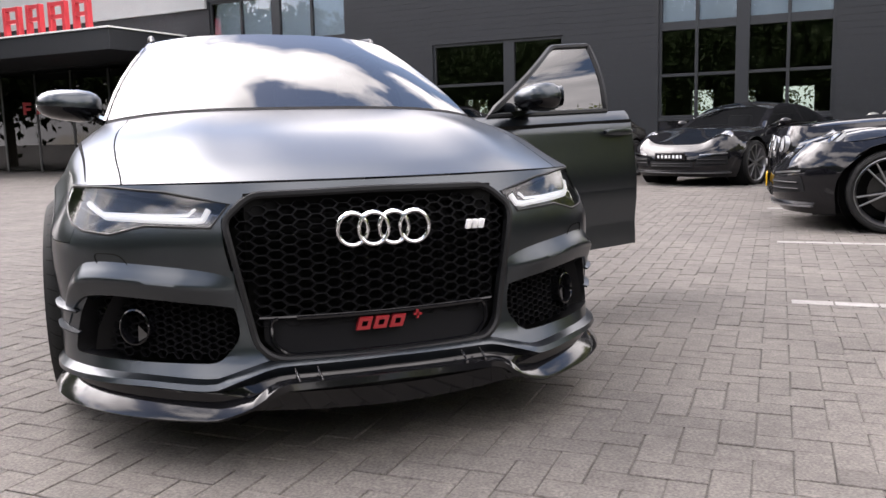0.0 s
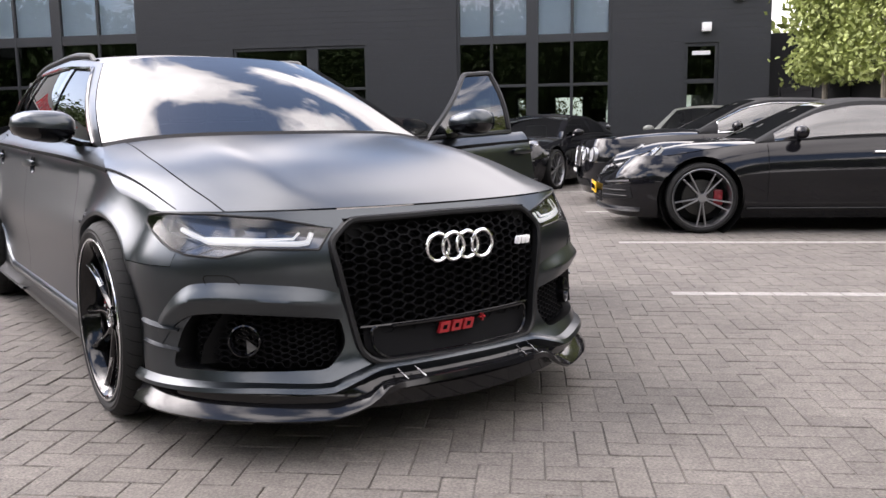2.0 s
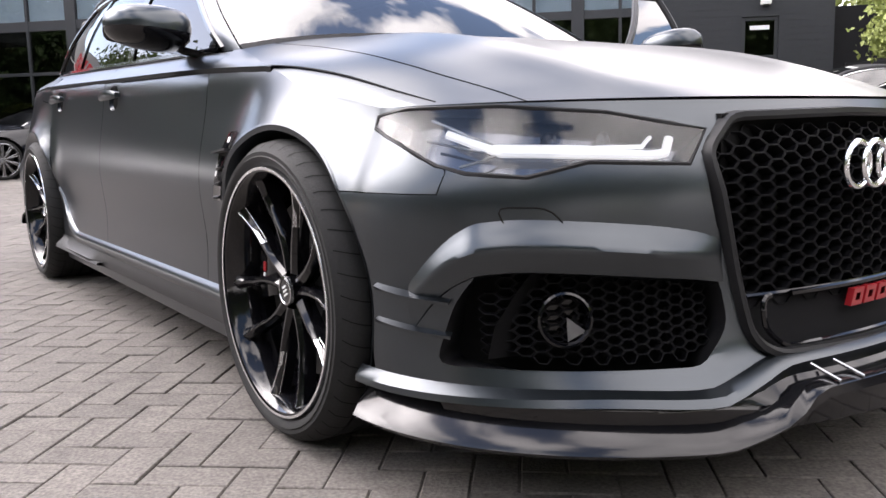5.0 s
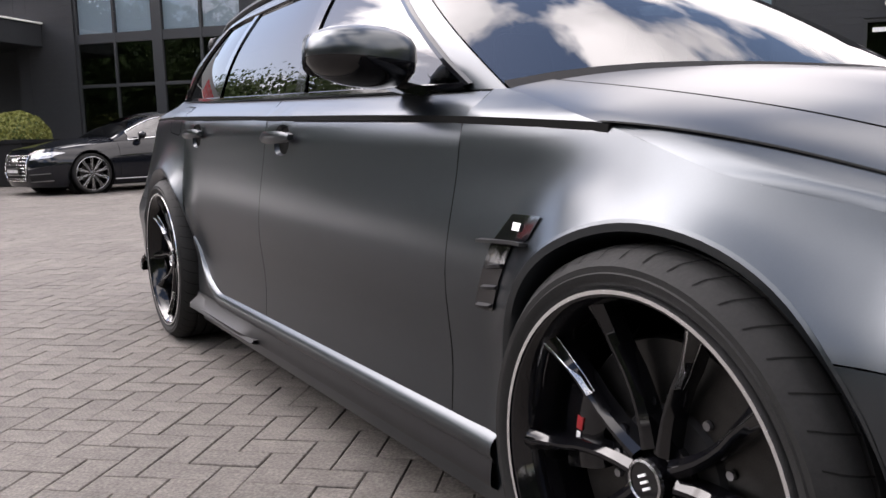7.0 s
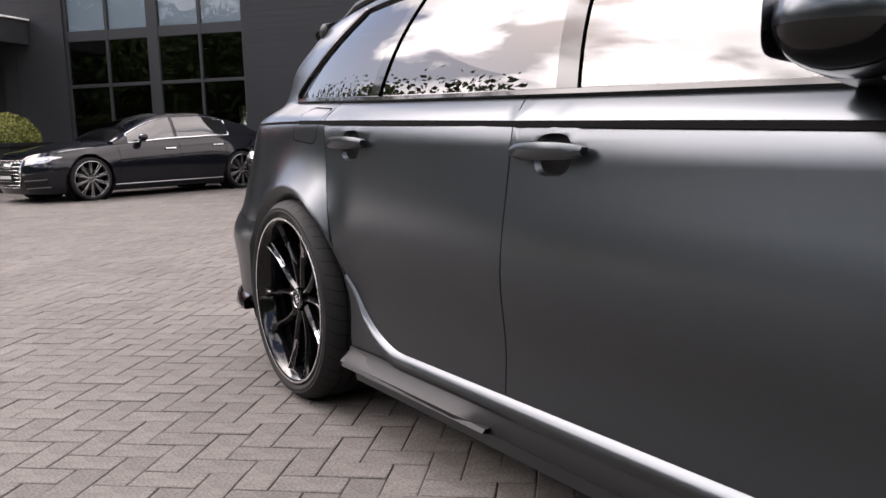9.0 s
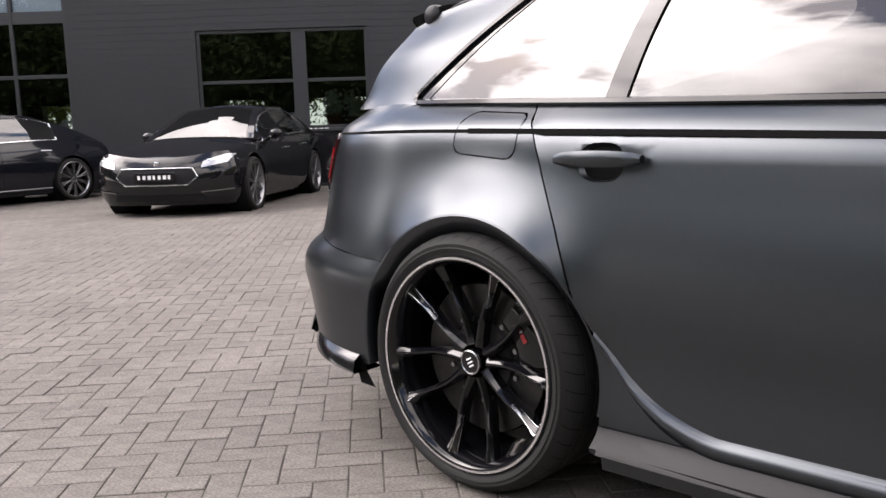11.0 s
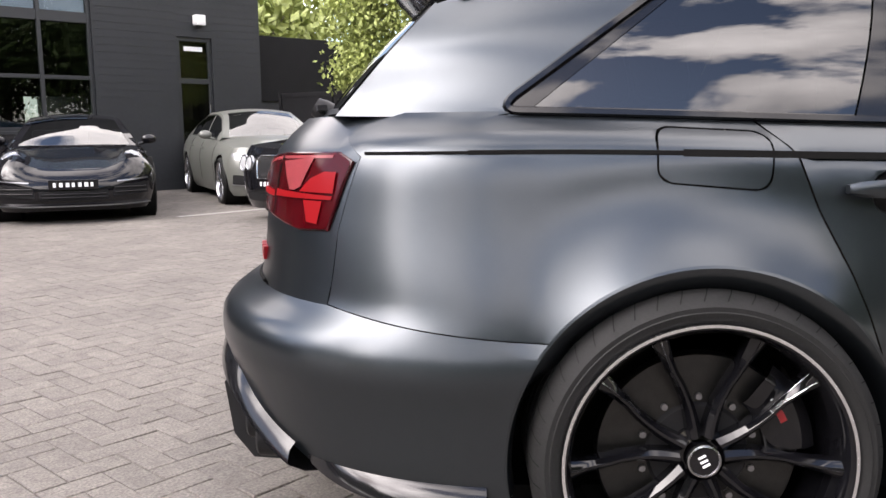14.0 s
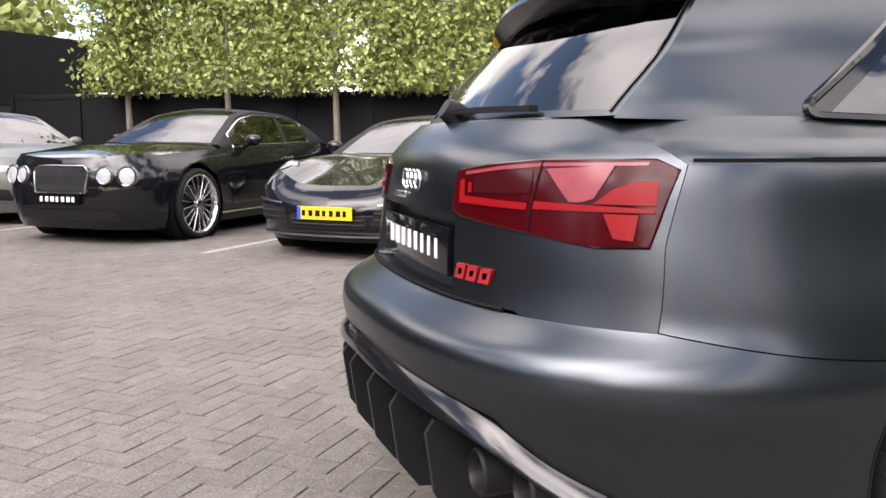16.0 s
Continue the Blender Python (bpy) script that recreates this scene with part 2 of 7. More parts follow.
SPOT_GLOW = material("ceiling_spot_light", (1, 0.98, 0.92), emit=14.0)
CEILING = material("showroom_ceiling", (0.18, 0.18, 0.18), rough=0.8, var=0.1)
ROOM_WALL = material("showroom_wall", (0.10, 0.10, 0.10), rough=0.8, var=0.2, scale=0.8)
ROOM_FLOOR = material("showroom_floor", (0.16, 0.16, 0.16), rough=0.25, var=0.2, scale=2)
TERRACOTTA = material("terracotta_pot", (0.22, 0.07, 0.045), rough=0.7, var=0.2)

# ---- mesh tools ----
def part(name, bm, mat, parent=None, label="", smooth=True, m=None):
    """Links a bmesh as one mesh object under a thing or a part."""
    me = bpy.data.meshes.new(name)
    bm.to_mesh(me)
    bm.free()
    me.materials.append(mat)
    if smooth:
        for p in me.polygons:
            p.use_smooth = True
        try:
            me.set_sharp_from_angle(angle=radians(38))
        except AttributeError:
            pass
    ob = new(name, me)
    if parent is not None:
        ob.parent = parent
    if m is not None:
        ob.matrix_local = m
    if label:
        ob["label"] = label
    return ob


def thing(name, label, category, m=None, group="", kind=""):
    ob = new(name)
    ob.empty_display_size = 0.1
    if m is not None:
        ob.matrix_basis = m
    return tagged(ob, label, category, group, kind)


def add_box(bm, lo, hi, bevel=0.0, m=None):
    c = [(a + b) / 2 for a, b in zip(lo, hi)]
    s = [abs(b - a) for a, b in zip(lo, hi)]
    got = bmesh.ops.create_cube(bm, size=1.0, matrix=Matrix.Translation(c) @ Matrix.Diagonal((*s, 1)))
    verts = got["verts"]
    if bevel:
        edges = list({e for v in verts for e in v.link_edges})
        bv = bmesh.ops.bevel(bm, geom=edges, offset=min(bevel, min(s) * 0.45), segments=2, affect="EDGES", profile=0.5)
        verts = list({v for f in bv["faces"] for v in f.verts} | {v for v in verts if v.is_valid})
    if m is not None:
        bmesh.ops.transform(bm, matrix=m, verts=verts)
    return verts


def box(lo, hi, bevel=0.0, m=None):
    bm = bmesh.new()
    add_box(bm, lo, hi, bevel, m)
    return bm


def add_lathe(bm, profile, m=None, n=48, a0=0.0, a1=2 * math.pi):
    """Turns (radius, height) points round the local z axis."""
    full = abs(a1 - a0 - 2 * math.pi) < 1e-6
    rings = []
    for i in range(n if full else n + 1):
        a = a0 + (a1 - a0) * i / n
        rings.append([bm.verts.new((r * math.cos(a), r * math.sin(a), h)) for r, h in profile])
    for i in range(n):
        A, B = rings[i], rings[(i + 1) % len(rings)]
        for k in range(len(profile) - 1):
            bm.faces.new((A[k], B[k], B[k + 1], A[k + 1]))
    verts = [v for r in rings for v in r]
    if m is not None:
        bmesh.ops.transform(bm, matrix=m, verts=verts)
    return verts


def lathe(profile, m=None, n=48):
    bm = bmesh.new()
    add_lathe(bm, profile, m, n)
    bmesh.ops.remove_doubles(bm, verts=bm.verts, dist=1e-5)
    bmesh.ops.recalc_face_normals(bm, faces=bm.faces)
    return bm


def add_sweep(bm, pts, shape, closed=False, up=(0, 0, 1), cap=True):
    """Carries a closed 2D shape along a line of points."""
    pts = [Vector(p) for p in pts]
    up = Vector(up)
    n = len(pts)
    rings = []
    for i, p in enumerate(pts):
        a = pts[(i - 1) % n] if closed or i else p
        b = pts[(i + 1) % n] if closed or i < n - 1 else p
        d = (b - a).normalized()
        s = d.cross(up)
        s = s.normalized() if s.length > 1e-4 else Vector((1, 0, 0))
        w = s.cross(d).normalized()
        rings.append([bm.verts.new(p + s * x + w * y) for x, y in shape])
    k = len(shape)
    for i in range(n if closed else n - 1):
        A, B = rings[i], rings[(i + 1) % n]
        for j in range(k):
            bm.faces.new((A[j], A[(j + 1) % k], B[(j + 1) % k], B[j]))
    if cap and not closed:
        bm.faces.new(rings[0][::-1])
        bm.faces.new(rings[-1])
    return rings


def disc_shape(r, n=8, flat=1.0):
    return [(r * math.cos(2 * math.pi * i / n), r * flat * math.sin(2 * math.pi * i / n)) for i in range(n)]


def sweep(pts, shape, closed=False, up=(0, 0, 1)):
    bm = bmesh.new()
    add_sweep(bm, pts, shape, closed, up)
    bmesh.ops.recalc_face_normals(bm, faces=bm.faces)
    return bm


def curve(*pts):
    """A smooth line through (x, y) points, as a function."""
    xs = np.array([p[0] for p in pts], float)
    ys = np.array([p[1] for p in pts], float)
    d = np.diff(ys) / np.diff(xs)
    m = np.zeros(len(xs))
    m[0], m[-1] = d[0], d[-1]
    for i in range(1, len(xs) - 1):
        if d[i - 1] * d[i] > 0:
            h0, h1 = xs[i] - xs[i - 1], xs[i + 1] - xs[i]
            w1, w2 = 2 * h1 + h0, h1 + 2 * h0
            m[i] = (w1 + w2) / (w1 / d[i - 1] + w2 / d[i])

    def at(x):
        x = min(max(x, xs[0]), xs[-1])
        i = min(int(np.searchsorted(xs, x, "right")) - 1, len(xs) - 2)
        h = xs[i + 1] - xs[i]
        s = (x - xs[i]) / h
        return float((1 + 2 * s) * (1 - s) ** 2 * ys[i] + s * (1 - s) ** 2 * h * m[i] + s * s * (3 - 2 * s) * ys[i + 1] + s * s * (s - 1) * h * m[i + 1])
    return at


def inside(p, poly):
    x, y = p
    c = False
    n = len(poly)
    for i in range(n):
        x0, y0 = poly[i]
        x1, y1 = poly[(i + 1) % n]
        if (y0 > y) != (y1 > y) and x < (x1 - x0) * (y - y0) / (y1 - y0) + x0:
            c = not c
    return c


def sheet(place, us, vs, keep=None, holes=(), flip=False, thick=0.0, lift=0.0):
    """A skin on place(u, v): a grid over us x vs, cut along the outlines keep and holes, so that their edges are clean."""
    bm = bmesh.new()
    grid = [[bm.verts.new((u, v, 0)) for v in vs] for u in us]
    for i in range(len(us) - 1):
        for j in range(len(vs) - 1):
            bm.faces.new((grid[i][j], grid[i + 1][j], grid[i + 1][j + 1], grid[i][j + 1]))
    outlines = ([keep] if keep else []) + list(holes)
    for poly in outlines:
        for i in range(len(poly)):
            a, b = Vector((*poly[i], 0)), Vector((*poly[(i + 1) % len(poly)], 0))
            d = b - a
            if d.length < 1e-6:
                continue
            lo = (min(a.x, b.x) - 1e-4, min(a.y, b.y) - 1e-4)
            hi = (max(a.x, b.x) + 1e-4, max(a.y, b.y) + 1e-4)
            hit = [f for f in bm.faces if min(v.co.x for v in f.verts) <= hi[0] and max(v.co.x for v in f.verts) >= lo[0] and min(v.co.y for v in f.verts) <= hi[1] and max(v.co.y for v in f.verts) >= lo[1]]
            geom = list({x for f in hit for x in (*f.verts, *f.edges, f)})
            bmesh.ops.bisect_plane(bm, geom=geom, dist=1e-5, plane_co=a, plane_no=(d.y, -d.x, 0))
    gone = []
    for f in bm.faces:
        c = f.calc_center_median()
        p = (c.x, c.y)
        if (keep and not inside(p, keep)) or any(inside(p, h) for h in holes):
            gone.append(f)
    bmesh.ops.delete(bm, geom=gone, context="FACES")
    e = 1e-3
    for v in bm.verts:
        u, w = v.co.x, v.co.y
        p = Vector(place(u, w))
        if lift:
            nrm = (Vector(place(u + e, w)) - Vector(place(u - e, w))).cross(Vector(place(u, w + e)) - Vector(place(u, w - e)))
            if nrm.length > 1e-12:
                p += nrm.normalized() * (lift if not flip else -lift)
        v.co = p
    if flip:
        bmesh.ops.reverse_faces(bm, faces=bm.faces)
    if thick:
        bm.normal_update()
        bmesh.ops.solidify(bm, geom=list(bm.faces), thickness=thick)
    return bm


def steps(a, b, n):
    return [a + (b - a) * i / n for i in range(n + 1)]


def ring_points(cx, cy, r, n=36, a0=0.0, a1=2 * math.pi):
    return [(cx + r * math.cos(a0 + (a1 - a0) * i / n), cy + r * math.sin(a0 + (a1 - a0) * i / n)) for i in range(n)]


def rounded(poly, r, n=3):
    """Rounds the corners of a 2D outline."""
    out = []
    k = len(poly)
    for i in range(k):
        a, b, c = Vector(poly[i - 1]), Vector(poly[i]), Vector(poly[(i + 1) % k])
        d1, d2 = (a - b), (c - b)
        q = min(r, d1.length * 0.45, d2.length * 0.45)
        p0, p2 = b + d1.normalized() * q, b + d2.normalized() * q
        for s in range(n + 1):
            t = s / n
            out.append(tuple((1 - t) ** 2 * p0 + 2 * t * (1 - t) * b + t * t * p2))
    return out


# the frame of the building: u runs along its front, v into it
AU = math.atan2(-0.656, 0.755)
FRAME = Matrix.Rotation(AU, 4, "Z")


# ---- the place ----
ground = part("ground", box((-400, -400, -0.4), (400, 400, -0.010)), JOINT, None, smooth=False)
tagged(ground, "sandy ground under the yard's block paving", "ground", kind="structure")
# the showroom's front: its own frame, turned a little against the yard
WF = FRAME @ pose(1.9, 13.8, 0, 0, 0, -5)
W2 = dict(u=(-1.68, 1.60), thin=(-0.93, 0.78), thick=((-0.18, 0.07),), sill=1.07, tr=(1.91, 1.97), band=(2.83, 3.00), top=3.95)
W1 = dict(u=(-6.85, -3.70), thin=(), thick=((-5.10, -4.84),), sill=1.07, tr=(1.93, 1.99), band=None, top=2.90)
W0 = dict(u=(-13.45, -9.20), thin=(-12.42, -10.22), thick=((-11.44, -11.18),), sill=0.35, tr=(2.13, 2.20), band=(3.12, 3.34), top=4.45)
DOOR = (3.08, 3.76, 2.72)
TOPZ, THK = 5.5, 0.34


def wall_boards(name, spans, parent):
    """Facade pieces with shallow horizontal board joints."""
    bm = bmesh.new()
    for u0, u1, z0, z1 in spans:
        add_box(bm, (u0, 0.006, z0), (u1, THK, z1))
        n = max(1, round((z1 - z0) / 0.125))
        for i in range(n):
            a, b = z0 + (z1 - z0) * i / n, z0 + (z1 - z0) * (i + 1) / n
            add_box(bm, (u0, 0.0, a + 0.003), (u1, 0.0065, b - 0.003))
    return part(name, bm, WALL_DARK, parent, smooth=False)


front = wall_boards("wall_front", [(-14.7, W0["u"][0], 0, TOPZ), (W0["u"][1], W1["u"][0], 0, TOPZ), (W1["u"][1], W2["u"][0], 0, TOPZ), (W2["u"][1], DOOR[0], 0, TOPZ), (DOOR[1], 4.76, 0, TOPZ),
                                   (*W0["u"], W0["top"], TOPZ), (*W1["u"], W1["top"], TOPZ), (*W2["u"], W2["top"], TOPZ), (DOOR[0], DOOR[1], DOOR[2], TOPZ)], None)
front.matrix_basis = WF
tagged(front, "anthracite board-clad front wall of the showroom", "wall", kind="structure")
side = part("wall_side", box((4.42, THK + 0.002, 0), (4.76, 12.0, TOPZ)), WALL_DARK, None, smooth=False, m=WF)
tagged(side, "anthracite side wall of the showroom", "wall", kind="structure")
bm = bmesh.new()
add_box(bm, (-14.7, 9.0, 0), (4.4, 9.3, 1.0))
add_box(bm, (-14.7, 9.0, 2.0), (4.4, 9.3, TOPZ))
for u in (-14.7, -12.6, -11.0, -9.4, -7.3, -5.6, -3.4, -2.0, -0.8, 0.8, 2.4):
    add_box(bm, (u, 9.0, 0.99), (u + 0.75, 9.3, 2.01))
back = part("wall_back", bm, ROOM_WALL, None, smooth=False, m=WF)
tagged(back, "dark back wall of the showroom with a band of windows", "wall", kind="structure")
left = part("wall_left", box((-15.04, 0.0, 0), (-14.703, 9.3, TOPZ)), WALL_DARK, None, smooth=False, m=WF)
tagged(left, "anthracite end wall of the showroom", "wall", kind="structure")
fl = part("floor", box((-14.7, THK, -0.008), (4.4, 9.0, 0.02)), ROOM_FLOOR, None, smooth=False, m=WF)
tagged(fl, "polished grey showroom floor", "floor", kind="structure")
ce = part("ceiling", box((-14.7, THK, 4.6), (4.4, 9.0, 4.8)), CEILING, None, smooth=False, m=WF)
tagged(ce, "grey showroom ceiling", "ceiling", kind="structure")
rf = part("roof", box((-15.04, 0.0, TOPZ + 0.003), (4.76, 12.0, TOPZ + 0.2)), WALL_DARK, None, smooth=False, m=WF)
tagged(rf, "flat dark roof of the showroom", "roof", kind="structure")


def window(name, w, label):
    u0, u1 = w["u"]
    fr = thing(name, label, "window", WF, kind="structure")
    bm = bmesh.new()
    y0, y1 = 0.045, 0.13
    def bar(a, b, c, d, o=0.0):
        add_box(bm, (a, y0 - o, c), (b, y1, d), 0.004)
    bar(u0, u0 + 0.06, w["sill"], w["top"])
    bar(u1 - 0.06, u1, w["sill"], w["top"])
    bar(u0 + 0.06, u1 - 0.06, w["sill"], w["sill"] + 0.06)
    bar(u0 + 0.06, u1 - 0.06, w["top"] - 0.06, w["top"])
    for a, b in w["thick"]:
        bar(a, b, w["sill"] + 0.06, w["top"] - 0.06, 0.012)
    for a in w["thin"]:
        bar(a - 0.03, a + 0.03, w["sill"] + 0.06, w["top"] - 0.06, 0.004)
    part("window_frame", bm, FRAME_DARK, fr, smooth=False)
    cols = sorted([u0 + 0.06, u1 - 0.06] + [x for t in w["thick"] for x in t] + [x + d for x in w["thin"] for d in (-0.03, 0.03)])
    cells = [(cols[i], cols[i + 1]) for i in range(0, len(cols), 2)]
    rows = [(w["sill"] + 0.06, w["tr"][0]), (w["tr"][1], (w["band"] or (w["top"] - 0.06,))[0])]
    if w["band"]:
        rows.append((w["band"][1], w["top"] - 0.06))
    for a, b in cells:
        part("transom", box((a, y0 + 0.006, w["tr"][0]), (b, y1 - 0.006, w["tr"][1]), 0.004), FRAME_DARK, fr, smooth=False)
        if w["band"]:
            part("band", box((a, y0 + 0.004, w["band"][0]), (b, y1 - 0.004, w["band"][1]), 0.004), FRAME_DARK, fr, smooth=False)
        for k, (c, d) in enumerate(rows):
            g = part("pane", box((a, 0.085, c), (b, 0.093, d)), GLASS_UPPER if k == 2 else GLASS_BUILDING, fr, smooth=False)
            g.visible_shadow = False
            # pale panel behind the upper pane gives it the mirrored sky's colour
            if k == 2:
                part("blind", box((a + 0.002, 0.128, c), (b - 0.002, 0.134, d)), PANE_SKY, fr, "pale blind behind the upper pane", smooth=False)
    bm = bmesh.new()
    add_box(bm, (u0, 0.05, 0.05), (u1, 0.16, w["sill"] - 0.004))
    part("plinth_panel", bm, PANEL_GLOSS, fr, "glossy black panel under the window", smooth=False)
    part("sill", box((u0, 0.0, w["sill"] - 0.05), (u1, 0.06, w["sill"] - 0.003), 0.004), FRAME_DARK, fr, smooth=False)
    part("foot", box((u0, 0.01, 0.0), (u1, 0.10, 0.05)), FRAME_DARK, fr, smooth=False)
    return fr


window("window_1", W0, "tall anthracite showroom window with four bays")
window("window_2", W1, "low anthracite showroom window with two bays")
window("window_3", W2, "anthracite showroom window with pale upper panes")

# side door with a lamp over it
dr = thing("door_1", "dark glazed side door of the showroom", "door", WF, kind="structure")
bm = bmesh.new()
a, b, t = DOOR
for q in ((a, a + 0.07, 0, t), (b - 0.07, b, 0, t), (a + 0.07, b - 0.07, t - 0.07, t), (a + 0.07, b - 0.07, 1.90, 1.99), (a + 0.07, b - 0.07, 0, 0.25)):
    add_box(bm, (q[0], 0.04, q[2]), (q[1], 0.12, q[3]), 0.004)
part("door_frame", bm, FRAME_DARK, dr, smooth=False)
part("door_pane", box((a + 0.07, 0.075, 0.25), (b - 0.07, 0.085, 1.90)), GLASS_BUILDING, dr, smooth=False)
part("top_pane", box((a + 0.07, 0.075, 1.99), (b - 0.07, 0.085, t - 0.07)), GLASS_BUILDING, dr, smooth=False)
part("door_lettering", box((a + 0.16, 0.066, 2.48), (b - 0.16, 0.074, 2.56)), WHITE_PLATE, dr, "pale unreadable lettering", smooth=False)
part("door_handle", sweep([(b - 0.10, 0.0, 0.95), (b - 0.10, -0.03, 0.97), (b - 0.10, -0.03, 1.53), (b - 0.10, 0.0, 1.55), (b - 0.10, 0.05, 1.55)], disc_shape(0.012, 8), up=(1, 0, 0)), ALLOY, dr)


def wall_lamp(u, z):
    la = thing("wall_lamp", "white box lamp fixed to the dark facade", "lamp", WF @ pose(u, 0, z), group="facade lamps")
    part("lamp_housing", box((-0.09, -0.15, -0.09), (0.09, 0.02, 0.09), 0.012), LAMP_WHITE, la)
    part("lamp_foot", box((-0.05, -0.10, -0.115), (0.05, -0.02, -0.088), 0.006), FRAME_DARK, la)


wall_lamp(3.50, 3.02)
wall_lamp(4.12, 3.62)

# entrance canopy with red sign letters
can = thing("entrance_canopy", "dark flat entrance canopy with a pale top edge", "canopy", WF)
part("canopy_roof", box((-24.0, -2.6, 3.10), (-14.3, -0.003, 3.62), 0.02), WALL_DARK, can, smooth=False)
part("canopy_edge", box((-24.0, -2.64, 3.62), (-14.26, -0.003, 3.66), 0.006), LAMP_WHITE, can, "pale metal edge", smooth=False)
# the roof behind the canopy is added so the room stays dark
part("porch_roof", box((-26.0, 0.003, 3.10), (-15.045, 6.5, 3.60)), WALL_DARK, can, smooth=False)
ext = part("wall_entrance", box((-27.5, 6.5, 0), (-15.045, 6.8, 3.6)), WALL_DARK, None, smooth=False, m=WF)
tagged(ext, "dark wall beside the entrance", "wall", kind="structure")
up = wall_boards("wall_upper", [(-27.5, -15.045, 3.605, TOPZ)], None)
up.matrix_basis = WF
tagged(up, "anthracite board-clad wall above the entrance canopy", "wall", kind="structure")
fas = part("trim_upper", box((-27.5, -0.09, 4.28), (-13.50, -0.004, TOPZ - 0.05), 0.01), FASCIA, None, smooth=False, m=WF)
tagged(fas, "pale grey panel band high on the wall", "fascia", kind="structure")
# added end wall and side pieces: they shut daylight out behind the glazing
bm = box((-27.8, 0.0, 0), (-27.503, 6.8, 3.6))
add_box(bm, (-27.5, 0.42, 0), (-25.84, 0.62, 3.1))
add_box(bm, (-16.16, 0.42, 0), (-15.045, 0.62, 3.1))
pw = part("wall_porch", bm, WALL_DARK, None, smooth=False, m=WF)
tagged(pw, "dark walls that close the entrance", "wall", kind="structure")
gl = thing("window_4", "dark entrance glazing under the canopy", "window", WF, kind="structure")
for u in (-25.8, -24.2, -22.6, -21.0, -19.4, -17.8):
    part("pane", box((u + 0.04, 0.44, 0.05), (u + 1.56, 0.455, 3.0)), GLASS_ENTRANCE, gl, smooth=False)
    part("mullion", box((u - 0.04, 0.42, 0.0), (u + 0.04, 0.498, 3.05), 0.004), FRAME_DARK, gl, smooth=False)
# the red letters' reflection in the glazing, built as solid strokes
ws2 = thing("wall_sign", "small red sign strokes by the entrance", "sign", WF)
for i in range(5):
    u = -21.6 + 0.62 * i
    part("sign_stroke", box((u, 0.40, 1.78), (u + 0.10, 0.438, 2.16), 0.004), SIGN_RED, ws2, smooth=False)
    part("sign_bar", box((u + 0.10, 0.405, 2.06), (u + 0.36, 0.438, 2.15), 0.004), SIGN_RED, ws2, smooth=False)
    part("sign_bar", box((u + 0.10, 0.405, 1.90), (u + 0.32, 0.438, 1.98), 0.004), SIGN_RED, ws2, smooth=False)
for i, (u, w) in enumerate(((-20.2, 0.62), (-19.3, 0.5), (-18.45, 0.62), (-17.55, 0.55), (-16.7, 0.62), (-15.8, 0.55))):
    # each letter is a plain red outline block
    bm = bmesh.new()
    add_box(bm, (u, -2.35, 3.66), (u + 0.11, -2.20, 4.45), 0.01)
    add_box(bm, (u + w - 0.11, -2.35, 3.66), (u + w, -2.20, 4.45), 0.01)
    add_box(bm, (u + 0.11, -2.34, 4.02), (u + w - 0.11, -2.21, 4.12), 0.005)
    add_box(bm, (u + 0.11, -2.34, 4.34), (u + w - 0.11, -2.21, 4.44), 0.005)
    sg = part("sign_letter", bm, SIGN_RED, None, smooth=False, m=WF)
    tagged(sg, "red block of the roof sign on the entrance canopy", "sign", group="roof sign")
# spots on the showroom ceiling
for i, (u, v, z) in enumerate(((-12.8, 2.0, 3.9), (-11.9, 3.4, 3.2), (-10.8, 1.8, 3.9), (-10.3, 3.2, 3.2), (-9.7, 2.2, 3.9), (-6.2, 2.2, 3.3), (-5.4, 3.0, 3.2), (-4.5, 2.0, 3.3), (-1.2, 2.0, 3.4), (-0.6, 3.0, 3.6), (0.6, 2.2, 3.4), (1.1, 3.2, 3.6))):
    la = thing("ceiling_spot", "small lit spot lamp hanging in the showroom", "lamp", WF @ pose(u, v, 0), group="showroom spots")
    part("spot_body", lathe([(0.0, 0.10), (0.05, 0.10), (0.055, 0.0), (0.045, 0.0), (0.04, 0.02)], Matrix.Translation((0, 0, z)), 16), MATT_BLACK, la)
    part("spot_glass", lathe([(0.0, 0.006), (0.042, 0.006)], Matrix.Translation((0, 0, z)), 16), SPOT_GLOW, la, "glowing lamp glass")
    part("spot_rod", box((-0.008, -0.008, z + 0.10), (0.008, 0.008, 4.6)), MATT_BLACK, la, smooth=False)


# ---- leaves ----
def leaf_cloud(bm, n, rng, place, size):
    for _ in range(n):
        c = Vector(place(rng))
        a = Vector((rng.gauss(0, 1), rng.gauss(0, 1), rng.gauss(0, 0.7))).normalized()
        b = a.orthogonal().normalized()
        b.rotate(Matrix.Rotation(rng.uniform(0, 6.28), 3, a))
        s = size * rng.uniform(0.6, 1.4)
        w = a.cross(b) * s * 0.62
        l = b * s
        mid = c + a * s * 0.15
        v = [bm.verts.new(c - l), bm.verts.new(mid - w), bm.verts.new(c + l), bm.verts.new(mid + w)]
        bm.faces.new((v[0], v[1], v[2]))
        bm.faces.new((v[0], v[2], v[3]))


